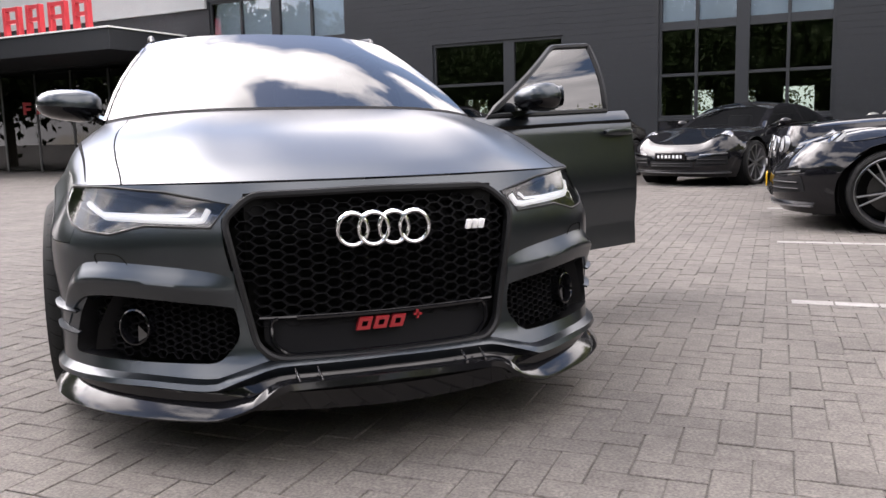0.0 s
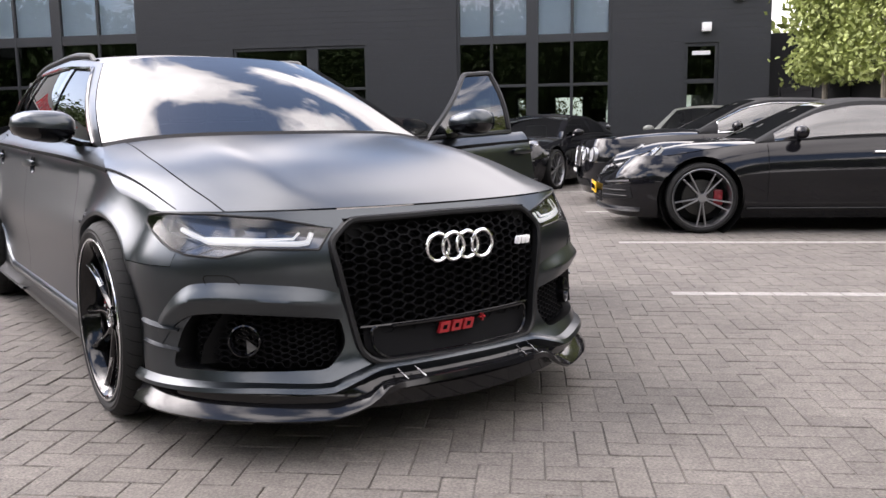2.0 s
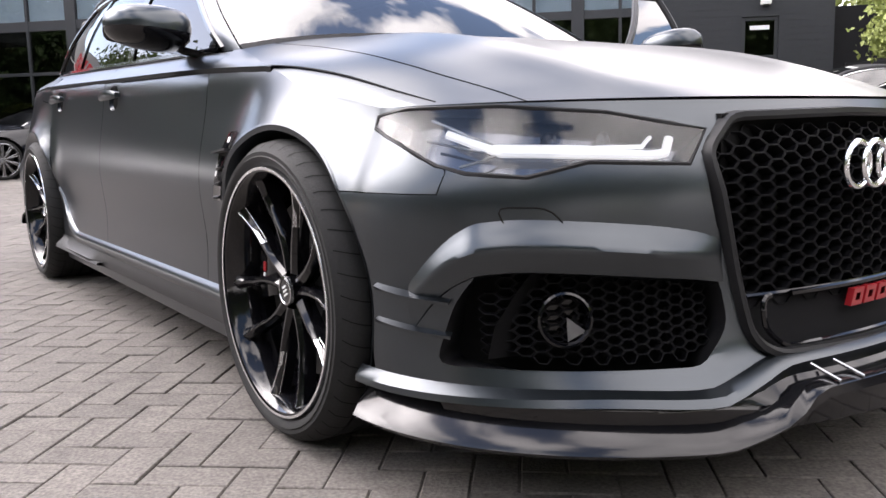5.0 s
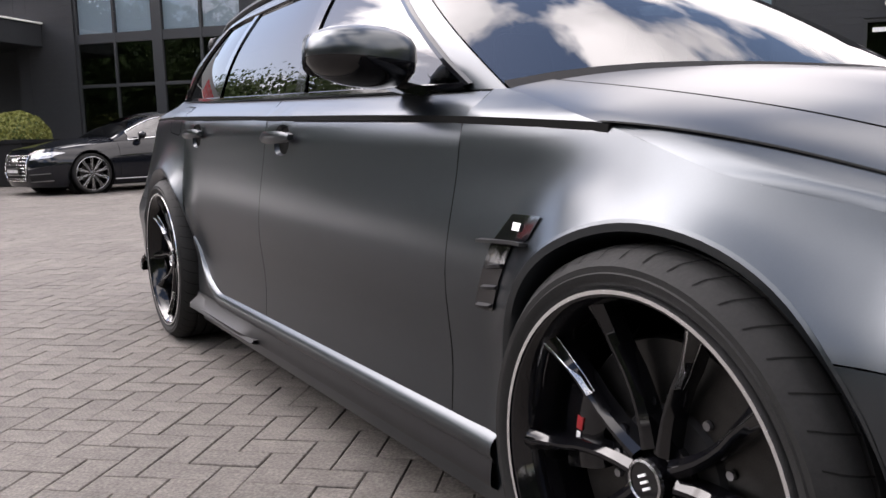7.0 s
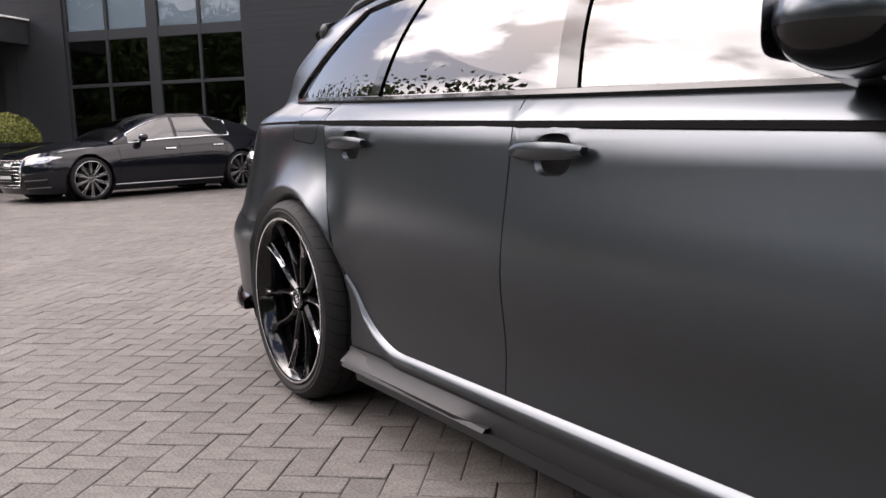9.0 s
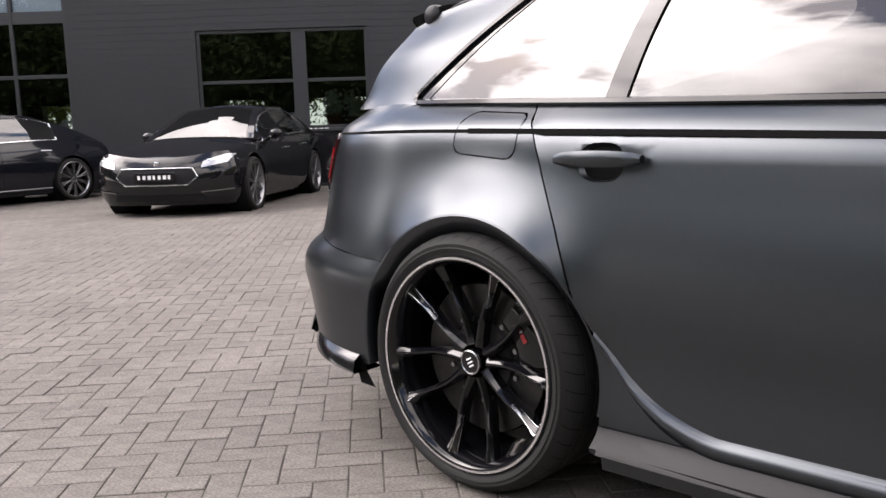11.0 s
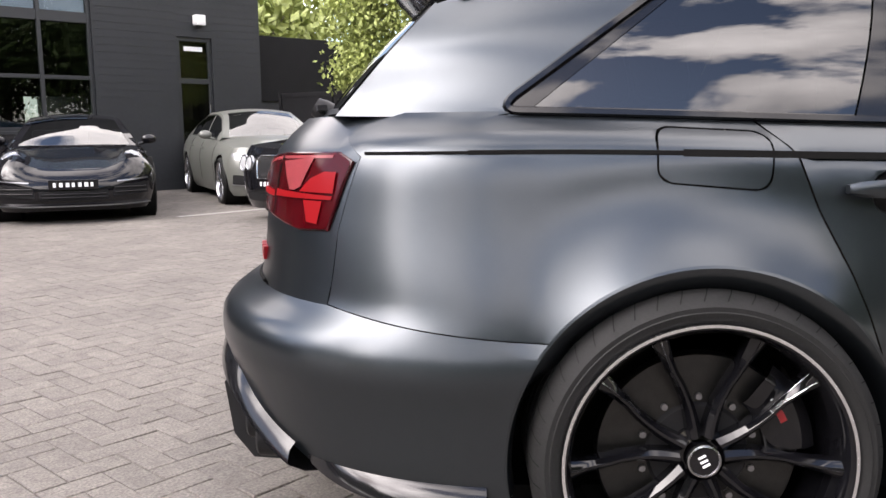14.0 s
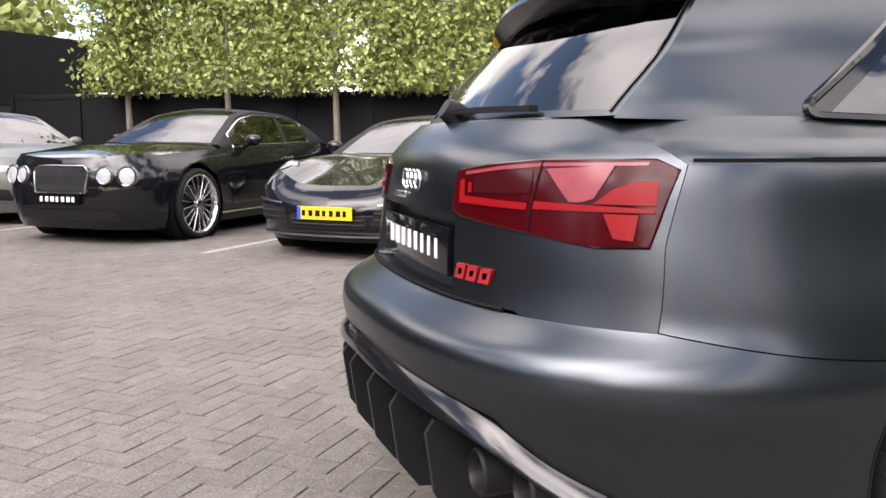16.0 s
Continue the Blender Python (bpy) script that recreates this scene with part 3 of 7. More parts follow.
def limb(bm, pts, r0, r1, n=7):
    rings = []
    pts = [Vector(p) for p in pts]
    for i, p in enumerate(pts):
        d = (pts[min(i + 1, len(pts) - 1)] - pts[max(i - 1, 0)]).normalized()
        x = d.orthogonal().normalized()
        y = d.cross(x)
        r = r0 + (r1 - r0) * i / (len(pts) - 1)
        rings.append([bm.verts.new(p + (x * math.cos(t) + y * math.sin(t)) * r) for t in steps(0, 2 * math.pi, n)[:-1]])
    for A, B in zip(rings, rings[1:]):
        for i in range(n):
            bm.faces.new((A[i], A[(i + 1) % n], B[(i + 1) % n], B[i]))


def trellis_tree(seed, m, wide, label):
    """A lime trained flat: bare trunk, level branches, a slab of leaves with gaps."""
    rng = random.Random(seed)
    t = thing("trained_tree", label, "tree", m, group="trained trees along the fence")
    bm = bmesh.new()
    limb(bm, [(0.02 * rng.uniform(-1, 1), 0, -0.02), (0.01, 0.01, 0.9), (-0.01, 0, 1.8), (0.01, 0, 2.8), (0, 0, 3.7)], 0.062, 0.022)
    tiers = [1.90, 2.28, 2.66, 3.04, 3.40]
    for z in tiers:
        for s in (-1, 1):
            limb(bm, [(0, 0, z - 0.12), (s * wide * 0.25, rng.uniform(-0.05, 0.05), z + 0.02), (s * wide * 0.5, rng.uniform(-0.08, 0.08), z + rng.uniform(-0.05, 0.08))], 0.026, 0.008, 5)
    part("trunk", bm, BARK, t, "thin straight grey-brown trunk")
    bm = bmesh.new()
    clumps = []
    for z in tiers:
        for _ in range(24):
            clumps.append((rng.uniform(-wide * 0.55, wide * 0.55), rng.gauss(0, 0.16), z + rng.gauss(0.02, 0.13), rng.uniform(0.12, 0.26)))

    def place(r):
        x, y, z, k = clumps[r.randrange(len(clumps))]
        return (x + r.gauss(0, k), y + r.gauss(0, k * 0.8), max(1.66 + r.uniform(0, 0.2), z + r.gauss(0, k * 0.75)))
    leaf_cloud(bm, 8000, rng, place, 0.044)
    part("crown", bm, LEAF, t, "fresh green leaves", smooth=False)


def big_tree(seed, m, h, r, mat, label, n=3200, size=0.16, lumps=26):
    rng = random.Random(seed)
    t = thing("tree", label, "tree", m, group="trees round the yard")
    bm = bmesh.new()
    limb(bm, [(0, 0, -0.05), (0.1, 0, h * 0.3), (0.0, 0.1, h * 0.6), (0.1, 0, h * 0.9)], 0.22, 0.05)
    clumps = []
    for i in range(lumps):
        an, q = rng.uniform(0, 6.28), rng.uniform(0.15, 1.0)
        z = h * rng.uniform(0.32, 1.0)
        k = r * q * math.sin(math.pi * min(0.95, max(0.15, (z / h - 0.2) / 0.85)))
        c = (k * math.cos(an), k * math.sin(an), z)
        clumps.append((*c, r * rng.uniform(0.16, 0.30)))
        limb(bm, [(0.05, 0.05, z * 0.7), (c[0] * 0.5, c[1] * 0.5, z * 0.85), c], 0.07, 0.02, 5)
    part("trunk", bm, BARK, t)
    bm = bmesh.new()

    def place(g):
        x, y, z, k = clumps[g.randrange(len(clumps))]
        return (x + g.gauss(0, k), y + g.gauss(0, k), z + g.gauss(0, k * 0.7))
    leaf_cloud(bm, n, rng, place, size)
    part("crown", bm, mat, t, smooth=False)


# fence and trained trees along the yard's edge
FA, FB = Vector((6.75, 12.9, 0)), Vector((10.2, -6.0, 0))
fdir = (FB - FA).normalized()
fturn = math.degrees(math.atan2(fdir.y, fdir.x))
FM = FRAME @ pose(FA.x, FA.y, 0, 0, 0, fturn)
fence = thing("fence", "black board fence along the yard", "fence", FM, kind="structure")
for i in range(16):
    x = 1.24 * i
    tall = 0.0
    part("fence_panel", box((x + 0.01, -0.02, 0.04), (x + 1.23, 0.02, 1.72), 0.004), FENCE_DARK, fence, smooth=False)
    part("fence_post", box((x - 0.03, -0.05, 0.0), (x + 0.03, 0.05, 1.76), 0.004), FENCE_DARK, fence, smooth=False)
    part("fence_rail", box((x + 0.03, -0.032, 1.66), (x + 1.21, 0.032, 1.74), 0.003), FENCE_DARK, fence, smooth=False)
gatem = WF @ pose(4.78, 0.4, 0)
scr = thing("yard_screen", "tall black screen panel beside the showroom", "screen", gatem, kind="structure")
part("screen_panel", box((0.0, 0.0, 1.62), (2.55, 0.06, 2.90), 0.004), FENCE_DARK, scr, smooth=False)
part("screen_wall", box((0.0, 0.04, 0.0), (2.9, 0.16, 1.618), 0.004), WALL_DARK, scr, smooth=False)
k = 0
for d in (2.45, 4.13, 5.85, 7.6, 9.35, 11.1, 12.9):
    p = FA + fdir * d + Vector((-0.42, 0, 0))
    trellis_tree(20 + k, FRAME @ pose(p.x, p.y, 0, 0, 0, fturn), 0.8 if d < 3 else 1.9, "flat-trained lime tree with fresh green leaves")
    k += 1
for i, (u, v, h, r) in enumerate(((12.0, 21.0, 5.6, 2.8), (16.5, 15.5, 5.8, 3.0), (18.0, 10.0, 5.6, 3.0), (18.5, 5.0, 5.8, 3.0), (19.0, 0.0, 5.6, 3.0), (20.5, -6.0, 5.8, 3.0), (20.5, -12.0, 5.8, 3.0))):
    big_tree(50 + i, FRAME @ pose(u, v, 0), h, r, LEAF, "light green tree standing behind the fence", 5200)
for i, (u, v, h, r) in enumerate(((-22, -14, 8.0, 4.4), (-17, -15, 7.4, 4.4), (-12, -17, 8.2, 4.6), (-7, -17, 7.2, 4.6), (-2, -18, 8.0, 4.6), (3, -17, 7.2, 4.6), (8, -17, 8.4, 4.4), (13, -15, 7.4, 4.4))):
    big_tree(70 + i, FRAME @ pose(u, v, 0), h, r, LEAF_DARK, "dark green tree across the yard", 10000, 0.17, 64)
for i, (u, v, h, r) in enumerate(((-15, 12.5, 4.5, 2.2), (-11.5, 12.5, 4.2, 2.2), (-8, 12.4, 4.5, 2.2), (-4.5, 12.5, 4.2, 2.2), (-1, 12.4, 4.5, 2.2), (2.5, 12.5, 4.2, 2.2))):
    big_tree(90 + i, WF @ pose(u, v, 0), h, r, LEAF, "green shrub tree behind the showroom", 8000, 0.055)

# trees out of view; those below 125 degrees are added to darken door reflections
for i, (az, far) in enumerate(((104, 34), (113, 29), (122, 26), (131, 23), (143, 23), (155, 22), (166, 20), (179, 19), (192, 19), (205, 19), (218, 19), (232, 19))):
    big_tree(110 + i, Matrix.Translation((far * math.cos(radians(az)), far * math.sin(radians(az)), 0)), (8.0 if az < 125 else 5.6 if az < 150 else 5.0) + 0.5 * (i % 3), 4.4 if az < 125 else 3.8, LEAF_DARK, "dark green tree across the yard", 10000, 0.17, 64)

# planter with a clipped ball
pm = WF @ pose(-13.9, -1.5, 0)
pl = thing("planter", "square black planter at the showroom entrance", "planter", pm)
bm = box((-0.62, -0.62, 0.0), (0.62, 0.62, 0.95), 0.03)
part("planter_box", bm, MATT_BLACK, pl, smooth=False)
part("planter_rim", box((-0.65, -0.65, 0.90), (0.65, 0.65, 0.985), 0.01), MATT_BLACK, pl, smooth=False)
ball = thing("clipped_bush", "rounded clipped box bush in a black planter", "bush", pm @ pose(0, 0, 0.98))
rng = random.Random(5)
bm = bmesh.new()


def dome(r):
    v = Vector((r.gauss(0, 1), r.gauss(0, 1), abs(r.gauss(0, 1)))).normalized()
    k = r.uniform(0.93, 1.03) * (1 + 0.05 * noise.noise(v * 3))
    return (v.x * 0.66 * k, v.y * 0.66 * k, v.z * 0.60 * k)


leaf_cloud(bm, 5200, rng, dome, 0.030)
part("leaves", bm, BOX_GREEN, ball, smooth=False)
bm = bmesh.new()
bmesh.ops.create_icosphere(bm, subdivisions=3, radius=1.0)
for v in list(bm.verts):
    v.co = Vector((v.co.x * 0.60, v.co.y * 0.60, max(-0.02, v.co.z * 0.55)))
part("inner_twigs", bm, LEAF_DARK, ball)

# pots seen inside a window
for i, (u, h) in enumerate(((-4.45, 0.34), (-4.05, 0.30))):
    pt = thing("plant_pot", "terracotta pot with pale dried flowers inside the window", "pot", WF @ pose(u, 0.62, 0.95), group="window pots")
    part("pot", lathe([(0.0, 0.0), (0.11, 0.0), (0.15, h), (0.165, h), (0.165, h + 0.03), (0.14, h + 0.03), (0.13, h - 0.04)], n=24), TERRACOTTA, pt)
    bm = bmesh.new()
    rr = random.Random(8 + i)
    leaf_cloud(bm, 320, rr, lambda g: (g.gauss(0, 0.09), g.gauss(0, 0.07), h + 0.22 + g.gauss(0, 0.12)), 0.045)
    part("flowers", bm, WHITE_PLATE, pt, smooth=False)["kind"] = "stuff"
sh = thing("window_shelf", "dark ledge behind the low window", "shelf", WF)
part("shelf_board", box((-6.7, 0.40, 0.88), (-3.8, 0.85, 0.948), 0.006), ROOM_WALL, sh, smooth=False)
part("shelf_support", box((-6.7, 0.45, 0.02), (-3.8, 0.80, 0.88)), ROOM_WALL, sh, smooth=False)

# ---- the grey estate car: skin ----
# The car stands on the world's axes: it faces -y, its left is +x.
AX_F, AX_R, HUB_Z, TYRE_R, RIM_R = -1.4575, 1.4575, 0.352, 0.352, 0.290
END = 1.80           # where the sides turn into the ends
ARC = 1.20           # length given to each end's turn in the skin's own measure
ARCH_R, ARCH_F = 0.398, 0.386
crease_z = curve((-2.0, 0.785), (-1.7, 0.840), (-1.2, 0.878), (-0.68, 0.903), (0.25, 0.930), (1.2, 0.958), (1.8, 0.970), (2.3, 0.968))
belt_z = curve((-2.0, 0.90), (-0.85, 0.958), (0.0, 0.985), (1.0, 1.018), (1.9, 1.052), (2.3, 1.06))
belt_x = curve((-1.8, 0.70), (-1.2, 0.765), (-0.8, 0.796), (0.4, 0.800), (1.2, 0.782), (1.9, 0.712), (2.2, 0.625), (2.3, 0.54))
crease_x = curve((-1.8, 0.845), (-1.3, 0.872), (-0.6, 0.872), (0.6, 0.878), (1.3, 0.878), (1.8, 0.845), (2.3, 0.80))
front_depth = curve((0.10, 0.63), (0.20, 0.655), (0.30, 0.575), (0.45, 0.555), (0.60, 0.55), (0.70, 0.52), (0.77, 0.47), (0.9, 0.40))
rear_depth = curve((0.10, 0.60), (0.28, 0.715), (0.44, 0.778), (0.54, 0.806), (0.575, 0.802), (0.605, 0.772), (0.645, 0.702), (0.70, 0.688), (0.82, 0.676), (0.96, 0.650), (1.06, 0.56))


def ease(u):
    u = min(1.0, max(0.0, u))
    return u * u * (3 - 2 * u)


def flare(y, z):
    """The wheel arches swell towards their edge."""
    f = 0.0
    for yw, amp in ((AX_F, 0.064), (AX_R, 0.064)):
        t = max(0.0, (math.hypot(y - yw, z - HUB_Z) - ARCH_R + 0.02) / 0.21)
        if t >= 1:
            continue
        low = 0.35 + 0.65 * ease((z - 0.10) / 0.32)
        end = 1 - (0.8 * ease((abs(y) - 1.46) / 0.42) if y < 0 else 0.55 * ease((y - 1.54) / 0.36))
        near = 1.0 if abs(y) > abs(yw) else ease((0.45 - abs(y - yw)) / 0.27)
        f += amp * (1 - t) ** 2 * low * end * near
    return f


def side_x(y, z):
    zc, zb = crease_z(y), belt_z(y)
    cx, bx = crease_x(y), belt_x(y)
    prof = curve((0.08, 0.875), (0.17, 0.905), (0.26, 0.912), (0.40, 0.906), (0.58, 0.920), (zc - 0.09, max(cx + 0.010, 0.7 * cx + 0.273)), (zc - 0.012, cx), (zc + 0.012, cx - 0.012), (zb, bx), (zb + 0.08, bx - 0.05))
    # the rear bumper steps out below its shoulder
    a, b = min(1.0, max(0.0, (y - 1.5) / 0.3)), min(1.0, max(0.0, (z - 0.535) / 0.075))
    return prof(z) + flare(y, z) + 0.010 * a * a * (3 - 2 * a) * (1 - b * b * (3 - 2 * b))


def end_x(a, z, f):
    """Half width that the turn of an end starts from; over the rear bumper the arch's swelling fades out."""
    x = side_x(math.copysign(END, a), z)
    if a < 0:
        return x
    u, v = min(1.0, f / 0.75), min(1.0, max(0.0, (z - 0.585) / 0.09))
    return x - flare(END, z) * u * u * (3 - 2 * u) * v * v * (3 - 2 * v)


def S(a, z, s=-1):
    """The car's skin: a runs from the nose (-3.0) along the side (y itself between the ends) to the tail (3.0); s: which side."""
    if abs(a) <= END:
        return (s * side_x(a, z), a, z)
    f = min((abs(a) - END) / ARC, 1.0) * math.pi / 2
    e = 1.0 if a < 0 else 0.8
    X = end_x(a, z, f)
    D = front_depth(z) if a < 0 else rear_depth(z)
    return (s * X * math.cos(f) ** e, math.copysign(END + D * math.sin(f) ** e, a), z)


def a_of(x, z, front=True):
    """The skin's measure at the ends for a half width x."""
    f = 0.4
    for _ in range(8):
        f = math.acos(min(1.0, abs(x) / end_x(-1 if front else 1, z, f)) ** (1.0 if front else 1.25))
    a = END + ARC * f * 2 / math.pi
    return -a if front else a


def a_of_y(y, z):
    """The skin's measure for a place y along the car."""
    if abs(y) <= END:
        return y
    r = min(1.0, (abs(y) - END) / (front_depth(z) if y < 0 else rear_depth(z)))
    return math.copysign(END + ARC * math.asin(r ** (1.0 if y < 0 else 1.25)) * 2 / math.pi, y)


def skin(name, outline, mat, parent, s=-1, holes=(), label="", lift=0.0, thick=0.0, da=0.06, dz=0.05):
    us = [p[0] for p in outline]
    vs = [p[1] for p in outline]
    a0, a1, z0, z1 = min(us), max(us), min(vs), max(vs)
    grid_a = steps(a0, a1, max(1, round((a1 - a0) / da)))
    grid_z = steps(z0, z1, max(1, round((z1 - z0) / dz)))
    bm = sheet(lambda a, z: S(a, z, s), grid_a, grid_z, outline, holes, flip=(s < 0), lift=lift)
    if thick:
        bm.normal_update()
        bmesh.ops.solidify(bm, geom=list(bm.faces), thickness=thick)
    return part(name, bm, mat, parent, label)


def line_of(fn, a, b, n):
    return [(t, fn(t)) for t in steps(a, b, n)]


def cup_line(y, z, k=1.0):
    """The outline of the finger dish behind a door handle."""
    return [(y + k * 0.062 * math.copysign(abs(math.cos(t)) ** 0.7, math.cos(t)), z - 0.006 + k * 0.046 * math.copysign(abs(math.sin(t)) ** 0.8, math.sin(t))) for t in steps(0, 2 * math.pi, 24)[:-1]]


hero = thing("estate_car", "satin dark grey sports estate car with driver door open", "car")

# hood and front edge
edge_z = curve((0.0, 0.762), (0.25, 0.80), (0.5, 0.862), (1.0, 0.955))
mid_z = curve((0.0, 0.768), (0.12, 0.815), (0.45, 0.915), (0.8, 0.975), (1.0, 0.998))
COWL = -0.93


def hood_at(q, t):
    """Top skin over the engine: q across from side to side, t from the front edge back to the windscreen."""
    z0 = edge_z(0)
    k = abs(q)
    yf = -END - front_depth(z0) * max(0.0, 1 - k * k) ** 0.5
    yb = COWL - 0.17 * (1 - k ** 2.2)
    y = yf + (yb - yf) * t
    ze = edge_z(t)
    ye = -END + (COWL + END) * t
    xe = side_x(max(-END, ye), ze)
    z = ze + (mid_z(t) - ze) * (1 - k ** 4.2)
    bulge = 0.014 * math.exp(-((k - 0.56) / 0.10) ** 2) * math.sin(math.pi * min(1, t * 1.05)) ** 0.6
    return (q * xe, y, z + bulge)


HOOD_Q = 0.80
hood_out = [(-HOOD_Q - 0.02, 0.0), (HOOD_Q + 0.02, 0.0), (HOOD_Q + 0.015, 0.3), (HOOD_Q + 0.05, 0.7), (HOOD_Q + 0.085, 0.985), (-HOOD_Q - 0.085, 0.985), (-HOOD_Q - 0.05, 0.7), (-HOOD_Q - 0.015, 0.3)]
part("hood", sheet(hood_at, steps(-0.9, 0.9, 44), steps(0, 0.985, 26), hood_out), GREY_PAINT, hero, "satin grey engine hood")
for s in (-1, 1):
    g = 0.006
    o = [(HOOD_Q + 0.02 + g, 0.0), (1.0, 0.0), (1.0, 1.0), (HOOD_Q + 0.09, 1.0), (HOOD_Q + 0.085 + g, 0.985), (HOOD_Q + 0.05 + g, 0.7), (HOOD_Q + 0.015 + g, 0.3)]
    part("fender_top", sheet(lambda q, t: hood_at(s * q, t), steps(0.78, 1.0, 14), steps(0, 1, 30), o, flip=(s < 0)), GREY_PAINT, hero)
part("hood_gap", sheet(lambda q, t: tuple(Vector(hood_at(q, t)) - Vector((0, 0, 0.012))), steps(-0.97, 0.97, 24), steps(0.02, 1.0, 14)), DARK_VOID, hero)

arch_f = [(a_of_y(y, z), z) for y, z in ring_points(AX_F, HUB_Z, ARCH_F, 60)]
arch_r = [(a_of_y(y, z), z) for y, z in ring_points(AX_R, HUB_Z, ARCH_R, 60)]
foot_f = [(a_of_y(AX_F - ARCH_F, HUB_Z), HUB_Z), (a_of_y(AX_F - ARCH_F, HUB_Z), 0.0), (AX_F + ARCH_F, 0.0), (AX_F + ARCH_F, HUB_Z)]
foot_r = [(AX_R - ARCH_R, HUB_Z), (AX_R - ARCH_R, 0.0), (a_of_y(AX_R + ARCH_R, HUB_Z), 0.0), (a_of_y(AX_R + ARCH_R, HUB_Z), HUB_Z)]
fender_z = lambda y: edge_z((y + END) / (COWL + END))

GR = [(0.0, 0.728), (0.355, 0.722), (0.432, 0.660), (0.362, 0.325), (0.315, 0.288), (0.0, 0.284)]
LAMP = [(0.848, 0.757), (0.745, 0.757), (0.59, 0.742), (0.420, 0.708), (0.475, 0.646), (0.65, 0.654), (0.748, 0.629), (0.825, 0.637), (0.855, 0.652), (0.873, 0.690), (0.874, 0.722), (0.866, 0.746)]
INTAKE = [(0.872, 0.285), (0.848, 0.40), (0.813, 0.472), (0.425, 0.440), (0.410, 0.345), (0.47, 0.278)]
lamp_out = [(a_of(x, z), z) for x, z in LAMP]
intake_out = rounded([(a_of(x, z), z) for x, z in INTAKE], 0.03)
JOIN_A = a_of(0.866, 0.60)
GAP_A, GAP_B, GAP_C = -0.885, 0.265, 1.15       # shut lines of the doors
SILL_Z = 0.285


def gr_out(grow=0.0):
    pts = [(x * (1 + grow / 0.4), 0.515 + (z - 0.515) * (1 + grow / 0.23)) for x, z in GR]
    return [(a_of(x, z) if x > 0 else -END - ARC, z) for x, z in pts]


for s in (-1, 1):
    # bumper skin
    under = [(-3.0, 0.270), (a_of(0.30, 0.26), 0.264), (a_of(0.42, 0.24), 0.240), (a_of(0.50, 0.22), 0.224), (a_of(0.70, 0.22), 0.230), (a_of(0.88, 0.23), 0.230), (-1.75, 0.230)]
    skin("lower_mouth", under[:6] + [(a_of(0.86, 0.17), 0.17), (-3.0, 0.15)], GLOSS_BLACK, hero, s, [arch_f, foot_f], lift=-0.006)
    o = under + [(-1.75, 0.599), (JOIN_A, 0.599), (JOIN_A - 0.01, 0.64), (a_of(0.835, 0.762), 0.762)]
    o += [(a, 0.762) for a in steps(a_of(0.8, 0.762), -3.0, 12)]
    skin("front_bumper", o, GREY_PAINT, hero, s, [arch_f, foot_f, gr_out(0.012), lamp_out, intake_out], da=0.03, dz=0.025)
    # fender
    o = [(-1.75, 0.6012), (JOIN_A + 0.0028, 0.6012), (JOIN_A - 0.0072, 0.64), (a_of(0.84, 0.74), 0.74), (a_of(0.84, 0.762), 0.762)]
    o += [(y, fender_z(y)) for y in steps(-END, COWL, 14)] + [(GAP_A - 0.002, belt_z(GAP_A)), (GAP_A - 0.002, SILL_Z), (-1.04, SILL_Z), (-1.05, 0.17), (-1.3, 0.17), (-1.3, 0.6012)]
    skin("front_fender", o, GREY_PAINT, hero, s, [arch_f, foot_f, lamp_out], da=0.02, dz=0.02)
    # doors
    zt = lambda y: belt_z(y) - 0.004
    o = [(GAP_A + 0.002, SILL_Z + 0.004), (GAP_B - 0.002, SILL_Z + 0.004)] + [(GAP_B - 0.002, crease_z(GAP_B)), (GAP_B + 0.035, zt(GAP_B + 0.035))] + line_of(zt, GAP_B, GAP_A + 0.002, 14)
    front_door_out = o
    if s < 0:
        skin("front_door", o, GREY_PAINT, hero, s, [cup_line(0.1175, 0.868)])
    rr = [(1.115, 0.56), (1.150, 0.66), (1.178, 0.73), (1.235, 0.85), (1.275, crease_z(1.28))]
    o = [(GAP_B + 0.002, SILL_Z + 0.004), (0.80, SILL_Z + 0.004), (0.87, 0.315), (0.96, 0.365), (1.03, 0.44), (1.075, 0.49)] + rr + [(1.33, zt(1.33))] + line_of(zt, 1.30, GAP_B + 0.04, 10) + [(GAP_B + 0.002, crease_z(GAP_B))]
    skin("rear_door", o, GREY_PAINT, hero, s, [cup_line(1.0725, 0.892)] if s < 0 else [])
    # sill
    o = [(AX_F + ARCH_R - 0.02, 0.15), (AX_R - ARCH_R + 0.02, 0.15), (AX_R - ARCH_R + 0.02, 0.52), (1.079, 0.486), (1.034, 0.436), (0.964, 0.361), (0.874, 0.311), (0.80, SILL_Z), (AX_F + ARCH_R - 0.02, SILL_Z)]
    skin("side_sill", o, GREY_PAINT, hero, s, [arch_f, arch_r, foot_r, foot_f], lift=0.004)
    # rear quarter
    o = [(AX_R, 0.6012)] + [(END, 0.6012), (a_of(0.80, 0.6522, False), 0.6522), (a_of(0.776, 0.81, False), 0.81), (a_of(0.765, 0.962, False), 0.962), (a_of(0.70, 1.0, False), 1.0), (a_of(0.63, 1.055, False), 1.055), (END, 1.055)]
    o += line_of(zt, 1.85, 1.336, 8) + [(y + 0.0045, z) for y, z in rr[::-1]] + [(1.081, 0.492), (1.09, 0.45)]
    flap = rounded([(1.33, 0.888), (1.555, 0.908), (1.548, 1.022), (1.318, 1.008)], 0.038, 7)
    skin("rear_quarter", o, GREY_PAINT, hero, s, [arch_r, foot_r] + ([flap] if s < 0 else []), da=0.02, dz=0.02)
